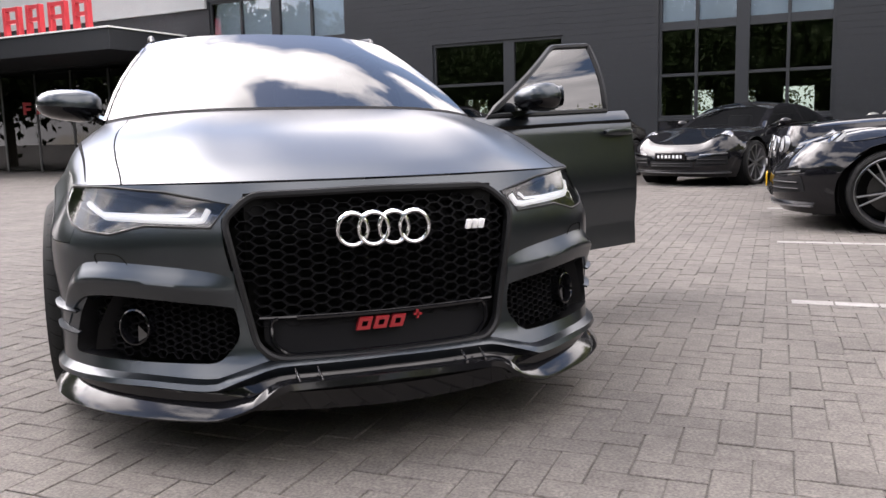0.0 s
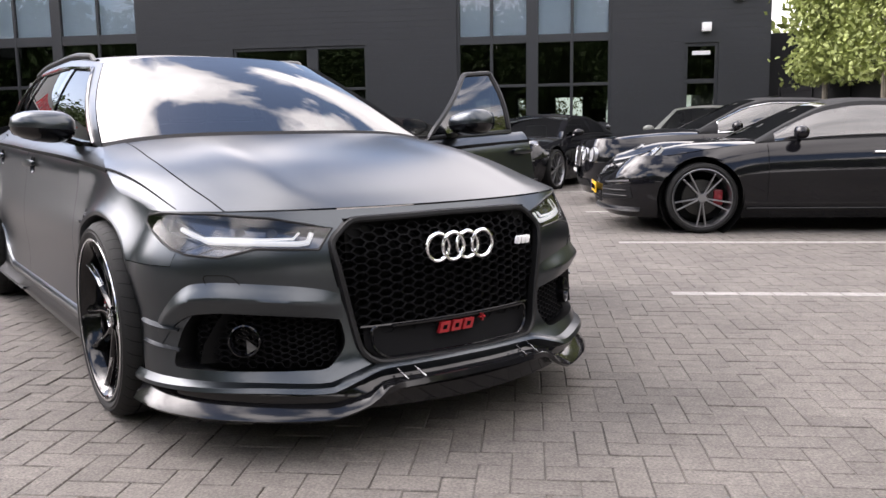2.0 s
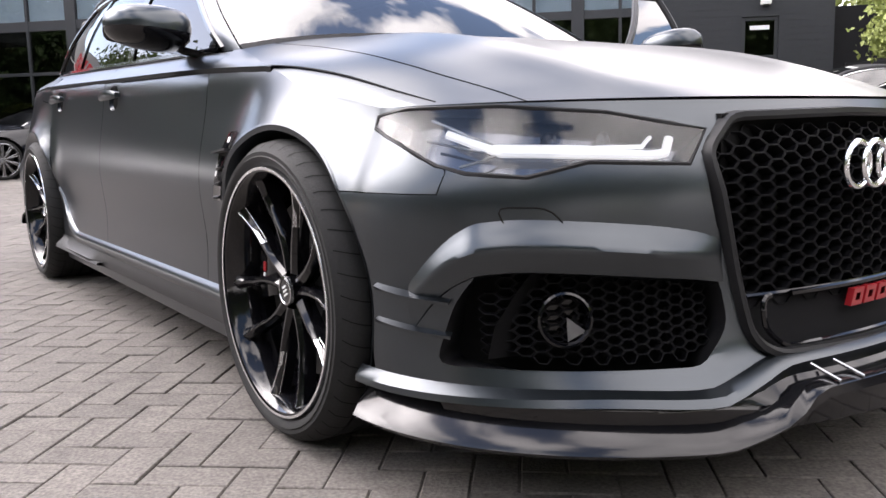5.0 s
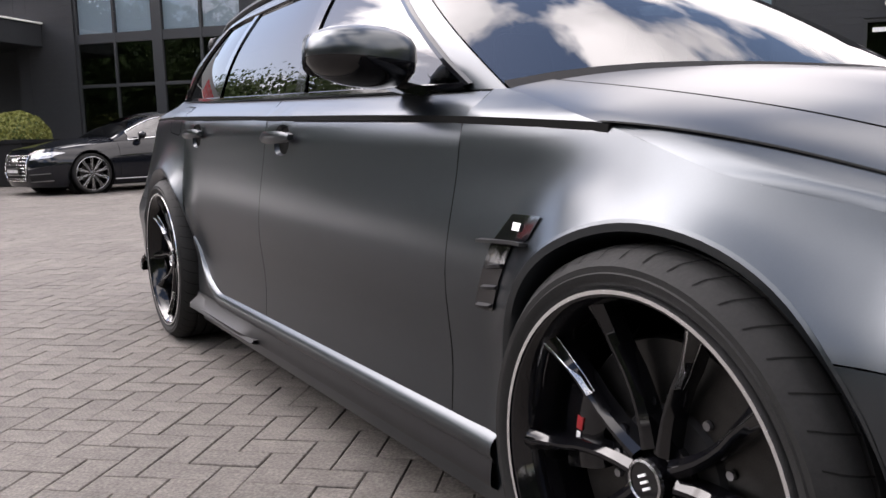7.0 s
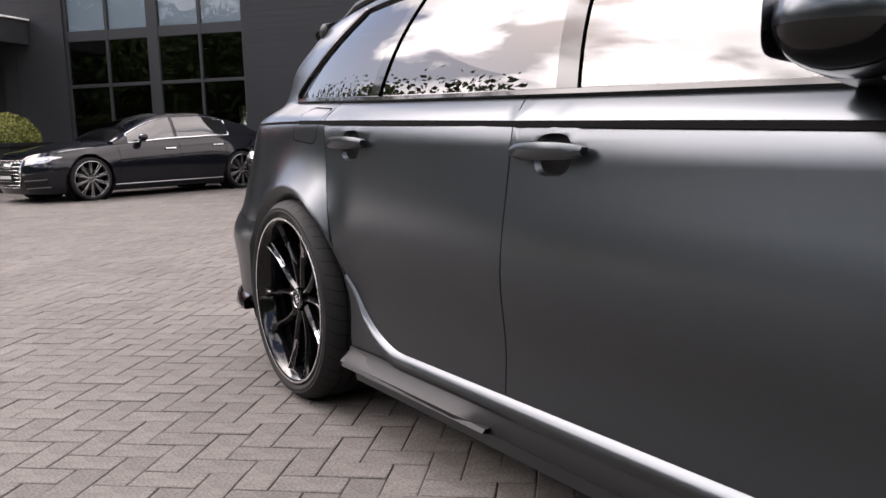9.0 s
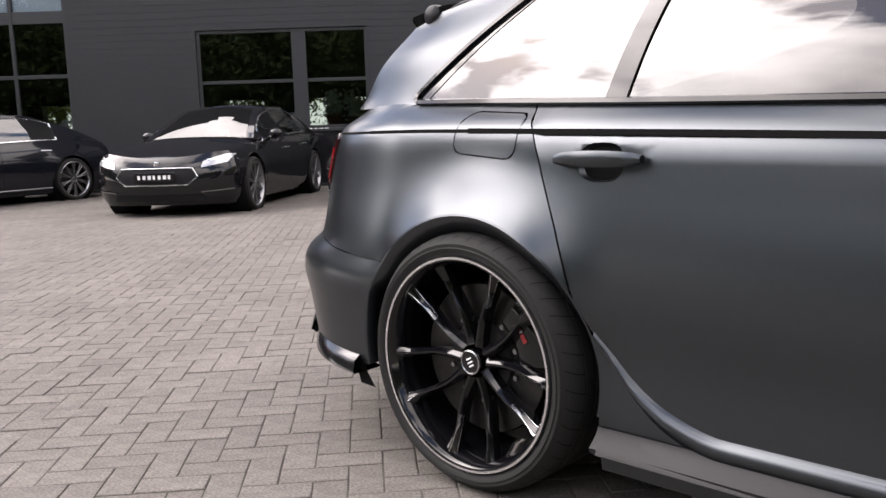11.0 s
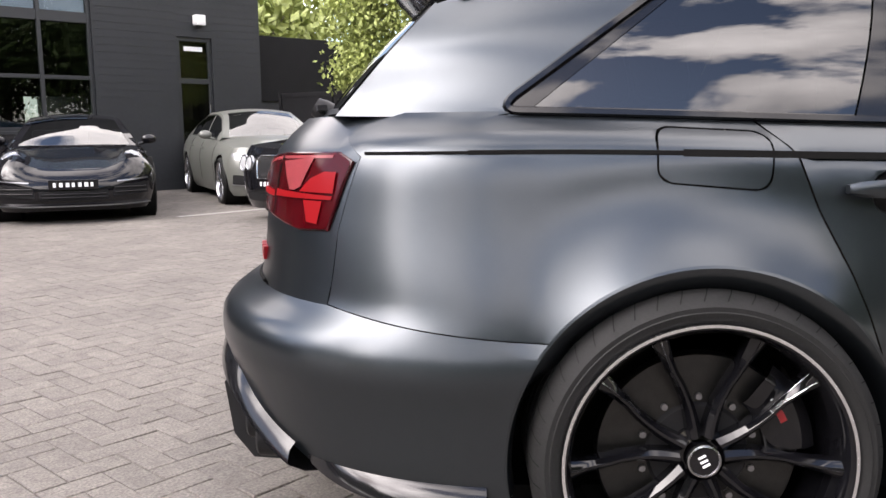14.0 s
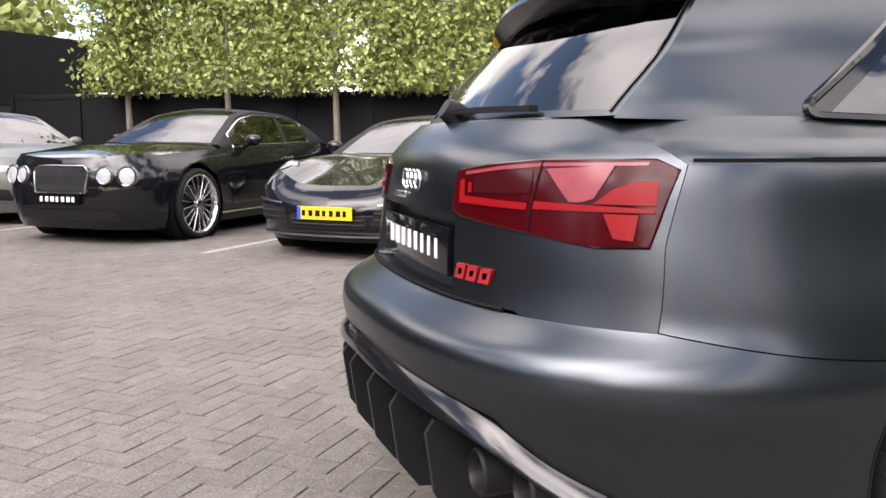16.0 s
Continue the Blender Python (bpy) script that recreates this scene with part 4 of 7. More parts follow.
    if s < 0:
        fl = [(1.43 + (x - 1.43) * 0.965, 0.957 + (z - 0.957) * 0.94) for x, z in flap]
        skin("fuel_flap", fl, GREY_PAINT, hero, s, da=0.02, dz=0.015)
    # rear bumper and tailgate
    o = [(1.75, 0.5988), (END, 0.5988), (a_of(0.80, 0.650, False), 0.650), (3.0, 0.650), (3.0, 0.500), (a_of(0.25, 0.488, False), 0.488), (a_of(0.49, 0.471, False), 0.471), (a_of(0.60, 0.45, False), 0.450), (a_of(0.65, 0.40, False), 0.398), (a_of(0.74, 0.34, False), 0.338), (a_of(0.81, 0.30, False), 0.300), (1.95, 0.287), (1.82, 0.280), (1.70, 0.278), (1.70, 0.5988)]
    skin("rear_bumper", o, GREY_PAINT, hero, s, [arch_r, foot_r], da=0.03, dz=0.02)
    o = [(a_of(0.7990, 0.6515, False), 0.6505), (a_of(0.57, 0.651, False), 0.6505), (a_of(0.55, 0.656, False), 0.657), (3.0, 0.657), (3.0, 1.05), (a_of(0.64, 1.05, False), 1.05), (a_of(0.70, 1.0, False), 1.0), (a_of(0.7640, 0.962, False), 0.962), (a_of(0.7750, 0.81, False), 0.81)]
    skin("tailgate", o, GREY_PAINT, hero, s, [[(a_of(0.335, 0.67, False), 0.668), (3.1, 0.668), (3.1, 0.835), (a_of(0.31, 0.83, False), 0.835)]], da=0.05, dz=0.04)
    # dark lining behind the shut lines
    o = [(-1.75, 0.2), (1.9, 0.2), (1.9, 1.0), (1.2, 1.0), (-0.8, 0.94), (-1.75, 0.74)]
    if s < 0:
        skin("lining", o, DARK_VOID, hero, s, [ring_points(AX_F, HUB_Z, ARCH_R + 0.012, 24), ring_points(AX_R, HUB_Z, ARCH_R + 0.012, 24), foot_f, foot_r], lift=-0.014)

# greenhouse: each line runs from the belt up to the roof rail
rail_x = curve((-0.3, 0.575), (0.3, 0.60), (1.0, 0.59), (1.7, 0.568), (2.1, 0.535))
rail_z = curve((-0.3, 1.335), (0.0, 1.375), (0.5, 1.408), (1.1, 1.405), (1.7, 1.365), (2.1, 1.31))
COLS_B = (-0.93, -0.80, 0.13, 0.20, 1.07, 1.13, 1.88, 2.22)
COLS_T = (-0.18, -0.06, 0.20, 0.27, 0.97, 1.02, 1.40, 1.98)


def bulge(t, w):
    """How far the side glass bows out; towards the tail (w = 1) it runs out softly at both ends."""
    w, k = ease(w), math.sin(math.pi * min(1.0, max(0.0, t)))
    return 0.030 * k * (1 - w + w * k)


def house_at(c, t, s=-1):
    i = min(int(c), len(COLS_B) - 2)
    f = c - i
    yb = COLS_B[i] + (COLS_B[i + 1] - COLS_B[i]) * f
    yt = COLS_T[i] + (COLS_T[i + 1] - COLS_T[i]) * f
    y = yb + (yt - yb) * t
    xb, zb = belt_x(yb), belt_z(yb)
    xt, zt = rail_x(yt), rail_z(yt)
    z = zb + (zt - zb) * t
    return (s * (xb + (xt - xb) * t + bulge(t, (c - 5.7) / 1.1)), y, z)


def house(name, c0, c1, t0, t1, mat, parent, s=-1, lift=0.0, label="", n=8):
    us, vs = steps(c0, c1, n), steps(t0, t1, 8)
    return part(name, sheet(lambda c, t: house_at(c, t, s), us, vs, flip=(s < 0), lift=lift), mat, parent, label)


TOP = 0.90
for s in (-1, 1):
    house("a_pillar", 0, 1, 0, 1, GREY_PAINT, hero, s)
    house("roof_side", 1, 7, TOP, 1, GREY_PAINT, hero, s, n=30)
    bend = [(5.925 + 0.070 * math.sin(f), 0.115 - 0.10 * math.cos(f)) for f in steps(0, math.pi / 2, 6)]
    part("d_pillar", sheet(lambda c, t: house_at(c, t, s), steps(5.85, 7, 14), steps(-0.03, TOP, 14), holes=[[(5.0, 0.015)] + bend + [(5.995, TOP + 0.05), (5.0, TOP + 0.05)]], flip=(s < 0)), GREY_PAINT, hero)
    house("b_pillar", 2, 3, 0.02, TOP, GLOSS_BLACK, hero, s, lift=0.002)
    house("c_pillar", 4, 5, 0.02, TOP, GLOSS_BLACK, hero, s, lift=0.002)
    for k, (c0, c1, gl) in enumerate(((1, 2, GLASS_SIDE), (3, 4, GLASS_DARK), (5, 6, GLASS_DARK))):
        if s > 0 and k == 0:
            continue
        house("side_window", c0, c1, 0.02, TOP, gl, hero, s, lift=-0.004).visible_shadow = False
    house("window_border", 5.90, 5.998, 0.02, TOP, GLOSS_BLACK, hero, s, lift=-0.002)
    # trim round the window band
    line = [house_at(c, 0.015, s) for c in steps(0.9, 5.9, 40)] + [house_at(c, t, s) for c, t in bend] + [house_at(5.995, t, s) for t in steps(0.17, TOP - 0.03, 12)] + [house_at(c, TOP, s) for c in steps(6.0, 1.0, 34)] + [house_at(1.0, t, s) for t in (0.7, 0.5, 0.3, 0.15)]
    part("window_trim", sweep(line, disc_shape(0.011, 6), closed=True, up=(s, 0, 0.3)), GLOSS_BLACK, hero, "gloss black window trim")
    rail = [Vector(house_at(c, 1.0, s)) + Vector((-s * 0.015, 0, 0.022 if 1.3 < c < 6.5 else -0.004)) for c in steps(1.05, 6.75, 30)]
    part("roof_rail", sweep(rail, disc_shape(0.014, 8, 1.2)), SATIN_BLACK, hero, "satin black roof rail")

# roof, windscreen, rear window
roof_mid = curve((-0.30, 1.392), (0.1, 1.428), (0.6, 1.448), (1.2, 1.440), (1.8, 1.405), (2.12, 1.372))


def roof_at(q, t):
    y = (COLS_T[0] - 0.12 * (1 - q * q)) * (1 - t) + (COLS_T[7] + 0.02) * t
    yr = COLS_T[0] * (1 - t) + COLS_T[7] * t
    zr, xr = rail_z(yr), rail_x(yr)
    return (q * xr, y, zr + (roof_mid(y) - zr) * (1 - abs(q) ** 2.6))


part("roof", sheet(roof_at, steps(-1, 1, 20), steps(0, 1, 30)), GREY_PAINT, hero)


def screen_at(q, t):
    b = Vector(hood_at(0.95 * q, 1.0)) + Vector((0, 0.0, -0.012))
    bx = belt_x(COLS_B[0]) - 0.004
    b = Vector((q * bx, b.y + 0.01, b.z + (belt_z(COLS_B[0]) - edge_z(1)) * abs(q) ** 4))
    e = Vector(roof_at(q * 0.995, 0.0))
    p = b.lerp(e, t)
    p.z += 0.03 * math.sin(math.pi * t) * (1 - q ** 4)
    p.x += 0.030 * math.sin(math.pi * t) * q * abs(q) ** 2
    return tuple(p)


ws = part("windscreen", sheet(screen_at, steps(-1, 1, 20), steps(0, 1, 12)), GLASS_FRONT, hero, "windscreen mirroring the clouds")
ws.visible_shadow = False
part("cowl", sheet(lambda q, t: screen_at(q, -0.03 + 0.075 * t), steps(-1, 1, 16), steps(0, 1, 2), lift=0.003), MATT_BLACK, hero)


def back_at(q, t):
    b = Vector((q * belt_x(2.22), 2.22 + 0.11 * (1 - q * q), 1.056))
    e = Vector((q * rail_x(1.98), 1.98 + 0.03 * (1 - q * q), roof_at(q, 1.0)[2] - 0.006))
    p = b.lerp(e, t)
    p.y += 0.02 * math.sin(math.pi * t) * (1 - q * q)
    p.x += q * bulge(t, 1.0)
    return tuple(p)


part("tailgate_frame", sheet(back_at, steps(-1, 1, 16), steps(0, 1, 8), holes=[[(-0.95, 0.05), (0.95, 0.05), (0.95, 0.99), (-0.95, 0.99)]], flip=True), GREY_PAINT, hero)
rw = part("rear_window", sheet(back_at, steps(-0.96, 0.96, 12), steps(0.04, 0.995, 8), flip=True, lift=-0.004), GLASS_DARK, hero)
rw.visible_shadow = False
# shelf between the tailgate skin and the rear window
part("tailgate_ledge", sheet(lambda q, t: tuple(Vector(S(3.0 - (3.0 - a_of(0.66, 1.05, False)) * abs(q), 1.05, 1 if q >= 0 else -1)).lerp(Vector(back_at(q, 0.0)), t)), steps(-1, 1, 20), steps(0, 1, 3)), GREY_PAINT, hero)

# ---- the grey estate car: parts ----
def on_skin(a, z, s=-1, out=0.0):
    e = 1e-3
    p = Vector(S(a, z, s))
    n = (Vector(S(a + e, z, s)) - Vector(S(a - e, z, s))).cross(Vector(S(a, z + e, s)) - Vector(S(a, z - e, s))).normalized()
    if n.x * s < 0 and abs(a) < 2.2 or n.y * a < 0 and abs(a) >= 2.2:
        n = -n
    return p + n * out


def fx(x, z, s=-1, out=0.0, front=True):
    return on_skin(a_of(x, z, front), z, s, out)


def honeycomb(flat, outline, cw, ch, wall, depth):
    """Open six-sided cells over a 2D outline, carried to space by flat(x, z, back)."""
    bm = bmesh.new()
    xs = [p[0] for p in outline]
    zs = [p[1] for p in outline]
    row = 0
    z = min(zs)
    while z < max(zs) + ch:
        x = min(xs) + (cw * 0.75 if row % 2 else 0.0)
        while x < max(xs) + cw:
            if inside((x, z), outline):
                rings = []
                for k, b in ((1.0, 0.0), (1.0 - wall, 0.0), (1.0 - wall, depth)):
                    hexa = [(-0.5, 0), (-0.22, -0.5), (0.22, -0.5), (0.5, 0), (0.22, 0.5), (-0.22, 0.5)]
                    rings.append([bm.verts.new(flat(x + hx * cw * k, z + hz * ch * k, b)) for hx, hz in hexa])
                for A, B in ((rings[0], rings[1]), (rings[1], rings[2])):
                    for i in range(6):
                        bm.faces.new((A[i], A[(i + 1) % 6], B[(i + 1) % 6], B[i]))
            x += cw * 1.5
        row += 1
        z += ch * 0.5
    return bm


# grille
full = [(x, z) for x, z in GR] + [(-x, z) for x, z in GR[::-1] if x > 0]


def grille_flat(x, z, back):
    p = fx(abs(x), z, 1 if x >= 0 else -1, -0.012 - back)
    return (p.x, p.y, p.z)


part("grille_backing", sheet(lambda x, z: grille_flat(x, z, 0.045), steps(-0.45, 0.45, 20), steps(0.27, 0.74, 10), [(x * 1.05, 0.51 + (z - 0.51) * 1.06) for x, z in full]), DARK_VOID, hero)
upper = [(-0.362, 0.385), (0.362, 0.385), (0.427, 0.66), (0.35, 0.716), (-0.35, 0.716), (-0.427, 0.66)]
part("grille_honeycomb", honeycomb(grille_flat, upper, 0.054, 0.028, 0.09, 0.03), GRILLE_BLACK, hero, "gloss black honeycomb grille")["kind"] = "stuff"
part("grille_lower_panel", sheet(lambda x, z: grille_flat(x, z, 0.004), steps(-0.35, 0.35, 16), steps(0.285, 0.405, 4), [(-0.31, 0.295), (0.31, 0.295), (0.352, 0.335), (0.362, 0.392), (-0.362, 0.392), (-0.352, 0.335)]), GRILLE_BLACK, hero)
part("grille_bulkhead", box((-0.38, -2.26, 0.20), (0.38, -2.0, 0.735)), DARK_VOID, hero, smooth=False)
part("grille_strip", sweep([grille_flat(x, 0.394, -0.002) for x in steps(-0.36, 0.36, 16)], disc_shape(0.005, 6)), GLOSS_BLACK, hero)


def densify(poly, d):
    out = []
    for i in range(len(poly)):
        a, b = Vector(poly[i]), Vector(poly[(i + 1) % len(poly)])
        n = max(1, int((b - a).length / d))
        out += [tuple(a.lerp(b, k / n)) for k in range(n)]
    return out


ring = [fx(abs(x), z, 1 if x >= 0 else -1, 0.004) for x, z in densify(rounded([(x * 1.02, 0.51 + (z - 0.51) * 1.03) for x, z in full], 0.03), 0.04)]
part("grille_frame", sweep(ring, [(-0.010, -0.022), (0.010, -0.022), (0.010, 0.008), (0.003, 0.012), (-0.007, 0.010)], closed=True, up=(0, -1, 0)), SATIN_BLACK, hero, "gloss black grille frame")
ring = [fx(abs(x), z, 1 if x >= 0 else -1, 0.0) for x, z in densify(rounded([(x * 0.93, 0.345 + (z - 0.345) * 0.85) for x, z in ((-0.352, 0.40), (-0.352, 0.325), (-0.305, 0.284), (0.305, 0.284), (0.352, 0.325), (0.352, 0.40))], 0.02), 0.05)]
part("grille_lower_edge", sweep(ring, disc_shape(0.006, 6), up=(0, -1, 0)), GLOSS_BLACK, hero)
for i in range(4):
    bm = bmesh.new()
    pts = [Vector((-0.0915 + 0.061 * i, 0, 0.632)) + Vector((0.044 * math.cos(t), -2.372 - 0.003 * (i % 2), 0.044 * math.sin(t))) for t in steps(0, 2 * math.pi, 40)[:-1]]
    add_sweep(bm, pts, disc_shape(0.0062, 8), closed=True, up=(0, 1, 0))
    part("badge_ring", bm, CHROME, hero, "chrome badge ring")
# small badges drawn as plain slanted strokes
for k, (x0, w, h) in enumerate(((0.258, 0.014, 0.026), (0.277, 0.014, 0.026), (0.296, 0.016, 0.026))):
    bm = box((x0, -2.372, 0.613), (x0 + w, -2.352, 0.613 + h), 0.002)
    for v in bm.verts:
        v.co.x += 0.25 * (v.co.z - 0.62)
    part("grille_badge", bm, WHITE_PLATE, hero, "small pale badge")


def red_mark(places, parent):
    for k, (p, d, w) in enumerate(places):
        bm = bmesh.new()
        q = Vector(p)
        d = Vector(d).normalized()
        n = d.cross(Vector((0, 0, 1))).normalized()
        sl = d * 0.012
        z0, z1 = -0.017, 0.017
        v = [q + d * 0 + Vector((0, 0, z0)), q + d * w + Vector((0, 0, z0)), q + d * w + sl + Vector((0, 0, z1)), q + sl + Vector((0, 0, z1))]
        inner = [(a - sum(v, Vector()) / 4) * 0.42 + sum(v, Vector()) / 4 for a in v]
        A = [bm.verts.new(a + n * 0.006) for a in v]
        B = [bm.verts.new(a + n * 0.006) for a in inner]
        C = [bm.verts.new(a - n * 0.008) for a in v]
        for i in range(4):
            bm.faces.new((A[i], A[(i + 1) % 4], B[(i + 1) % 4], B[i]))
            bm.faces.new((C[i], C[(i + 1) % 4], A[(i + 1) % 4], A[i]))
        bmesh.ops.recalc_face_normals(bm, faces=bm.faces)
        part("model_mark", bm, RED, parent, "red block-shaped model mark", smooth=False)


red_mark([((-0.092 + 0.05 * i, -2.366, 0.366), (1, 0, 0), 0.04) for i in range(3)], hero)
bm = box((0.084, -2.372, 0.376), (0.108, -2.360, 0.382))
add_box(bm, (0.093, -2.372, 0.367), (0.099, -2.360, 0.391))
part("plus_mark", bm, RED, hero, smooth=False)

for s in (-1, 1):
    # headlights
    bm = sheet(lambda a, z: S(a, z, s), steps(min(a for a, z in lamp_out), max(a for a, z in lamp_out), 16), steps(0.62, 0.77, 8), lamp_out, flip=(s < 0))
    hl = part("headlight", sheet(lambda a, z: tuple(on_skin(a, z, s, -0.055)), steps(min(a for a, z in lamp_out), max(a for a, z in lamp_out), 16), steps(0.62, 0.77, 8), lamp_out), LAMP_INNER, hero, "headlight with white daylight strips")
    cover = part("lamp_cover", bm, GLASS_LAMP, hl)
    cover.visible_shadow = False
    rim = [on_skin(a, z, s, -0.002) for a, z in densify(lamp_out, 0.05)]
    part("lamp_rim", sweep(rim, disc_shape(0.005, 6), closed=True, up=(0, -1, 0)), SATIN_BLACK, hl)
    walls = bmesh.new()
    lo = densify(lamp_out, 0.05)
    A = [walls.verts.new(on_skin(a, z, s, -0.003)) for a, z in lo]
    B = [walls.verts.new(on_skin(a, z, s, -0.055)) for a, z in lo]
    for i in range(len(lo)):
        walls.faces.new((A[i], A[(i + 1) % len(lo)], B[(i + 1) % len(lo)], B[i]))
    part("lamp_wall", walls, SATIN_BLACK, hl)
    for pts, r in (([(0.825, 0.718), (0.80, 0.700), (0.77, 0.683), (0.70, 0.680), (0.62, 0.676), (0.53, 0.672), (0.500, 0.675), (0.482, 0.703)], 0.0085), ([(0.775, 0.694), (0.70, 0.692), (0.62, 0.688), (0.54, 0.688), (0.518, 0.706)], 0.0042), ([(0.835, 0.742), (0.80, 0.715), (0.775, 0.697)], 0.003), ([(0.85, 0.706), (0.81, 0.690), (0.775, 0.684)], 0.003), ([(0.83, 0.658), (0.80, 0.668), (0.77, 0.682)], 0.003)):
        dense = []
        for i in range(len(pts) - 1):
            dense += [Vector(pts[i]).lerp(Vector(pts[i + 1]), k / 4) for k in range(4)]
        dense.append(Vector(pts[-1]))
        part("light_strip" if r > 0.004 else "reflector_fin", sweep([fx(p.x, p.y, s, -0.026) for p in dense], disc_shape(r, 8), up=(0, -1, 0)), WHITE_LAMP if r > 0.004 else LAMP_CLEAR, hl, "lit white light strip" if r > 0.004 else "")
    for x in (0.60, 0.69):
        bm = lathe([(0.0, 0.0), (0.014, 0.002), (0.017, 0.006), (0.019, 0.007), (0.019, 0.0)], n=20)
        c = fx(x, 0.712, s, -0.05)
        part("lens", bm, LAMP_INNER, hl, m=look(c, c + Vector((0, 5, 0))))
    # lower intakes
    flat = lambda x, z, back: tuple(fx(x, z, s, -0.03 - back))
    inner = [(0.835, 0.305), (0.80, 0.455), (0.440, 0.432), (0.425, 0.345), (0.475, 0.292)]
    part("intake_backing", sheet(lambda a, z: tuple(on_skin(a, z, s, -0.11)), steps(a_of(0.405, 0.38), a_of(0.88, 0.38), 14), steps(0.26, 0.49, 6)), DARK_VOID, hero)
    part("intake_honeycomb", honeycomb(flat, [p for p in inner], 0.032, 0.019, 0.12, 0.02), GRILLE_BLACK, hero, "black honeycomb of the side intake")["kind"] = "stuff"
    io = densify(intake_out, 0.03)
    walls = bmesh.new()
    A = [walls.verts.new(on_skin(a, z, s, 0.0)) for a, z in io]
    B = [walls.verts.new(on_skin(a, z, s, -0.10)) for a, z in io]
    for i in range(len(io)):
        walls.faces.new((A[i], A[(i + 1) % len(io)], B[(i + 1) % len(io)], B[i]))
    part("intake_wall", walls, SATIN_BLACK, hero)
    # hood over the intake: a raised lip that rolls down at its outer end
    hz_at = curve((-0.895, 0.395), (-0.875, 0.445), (-0.852, 0.480), (-0.820, 0.502), (-0.765, 0.508), (-0.665, 0.502), (-0.565, 0.492), (-0.465, 0.480), (-0.42, 0.472))
    hoodl = [(x, hz_at(-x)) for x in steps(0.895, 0.81, 12) + steps(0.80, 0.42, 22)]
    bm = bmesh.new()
    sec = []
    for (x, z) in hoodl:
        g = min(1.0, max(0.0, (x - 0.415) / 0.14)) ** 0.8 * min(1.0, max(0.0, (0.90 - x) / 0.07)) ** 0.7
        sec.append([bm.verts.new(fx(x, z + dz, s, o)) for x, dz, o in ((x, 0.055, -0.004), (x, 0.028, 0.010 * g), (x, 0.010, 0.026 * g), (x, 0.0, 0.030 * g), (x, -0.010, 0.027 * g), (x - 0.004, -0.046, 0.010 * g), (x - 0.012, -0.056, -0.03))])
    for i in range(len(sec) - 1):
        for k in range(6):
            bm.faces.new((sec[i][k], sec[i + 1][k], sec[i + 1][k + 1], sec[i][k + 1]))
    bmesh.ops.recalc_face_normals(bm, faces=bm.faces)
    part("intake_hood", bm, GREY_PAINT, hero)
    # round sensor in the intake and its slanted vane
    c = fx(0.700, 0.372, s, -0.012)
    tgt = fx(0.700, 0.372, s, 1.0)
    turn = (tgt - c).to_track_quat("Z", "Y").to_matrix().to_4x4()
    duct = part("duct", lathe([(0.0, -0.05), (0.036, -0.05), (0.044, 0.004), (0.047, 0.010), (0.051, 0.008), (0.053, -0.03)], n=32), GLOSS_BLACK, hero, "round black air duct", m=Matrix.Translation(c) @ turn)
    # the lit triangle inside the duct: its brightness comes from pale alloy colour
    bm = bmesh.new()
    tri = [bm.verts.new(p) for p in ((-s * 0.004, 0.004, -0.004), (-s * 0.040, -0.022, -0.002), (-s * 0.006, -0.041, -0.002))]
    bm.faces.new(tri)
    bmesh.ops.solidify(bm, geom=list(bm.faces), thickness=0.004)
    part("duct_blade", bm, GREY_ALLOY, duct, "pale triangular duct blade", smooth=False)
    bm = bmesh.new()
    for k, (x, z) in enumerate(((0.812, 0.300), (0.80, 0.36), (0.766, 0.43), (0.742, 0.47))):
        bm.verts.new(fx(x, z, s, 0.0))
        bm.verts.new(fx(x - 0.05, z, s, -0.07))
    bm.verts.ensure_lookup_table()
    for k in range(3):
        bm.faces.new((bm.verts[2 * k], bm.verts[2 * k + 1], bm.verts[2 * k + 3], bm.verts[2 * k + 2]))
    bmesh.ops.solidify(bm, geom=list(bm.faces), thickness=0.012)
    part("intake_vane", bm, SATIN_BLACK, hero)
    # small winglets by the wheel
    for z0, z1, w in ((0.428, 0.410, 0.020), (0.362, 0.346, 0.015)):
        pa = [on_skin(a, z0 + (z1 - z0) * t, s, -0.004) for a, t in zip(steps(-1.885, a_of(0.852, z1), 8), steps(0, 1, 8))]
        bm = bmesh.new()
        T = [bm.verts.new(p) for p in pa]
        O = [bm.verts.new(on_skin(a, z0 + (z1 - z0) * t - 0.006, s, 0.004 + w * math.sin(math.pi * (0.12 + 0.7 * t)))) for a, t in zip(steps(-1.885, a_of(0.852, z1), 8), steps(0, 1, 8))]
        for i in range(8):
            bm.faces.new((T[i], T[i + 1], O[i + 1], O[i]))
        bmesh.ops.recalc_face_normals(bm, faces=bm.faces)
        bmesh.ops.solidify(bm, geom=list(bm.faces), thickness=0.006)
        part("winglet", bm, GREY_PAINT, hero, "satin grey winglet")
    # washer cover lines
    wo = rounded([(a_of(x, z), z) for x, z in ((0.800, 0.578), (0.722, 0.576), (0.690, 0.530), (0.775, 0.525))], 0.03)
    part("washer_seam", sweep([on_skin(a, z, s, 0.0008) for a, z in wo], disc_shape(0.0016, 5), closed=True, up=(0, -1, 0)), DARK_VOID, hero)
    # lower blade and splitter
    zb = curve((0.0, 0.262), (0.30, 0.258), (0.42, 0.232), (0.50, 0.214), (0.70, 0.222), (0.90, 0.222), (0.97, 0.226))
    zl = curve((0.0, 0.222), (0.30, 0.218), (0.42, 0.178), (0.50, 0.158), (0.75, 0.160), (0.90, 0.162), (0.97, 0.168))
    bm = bmesh.new()
    prev = None
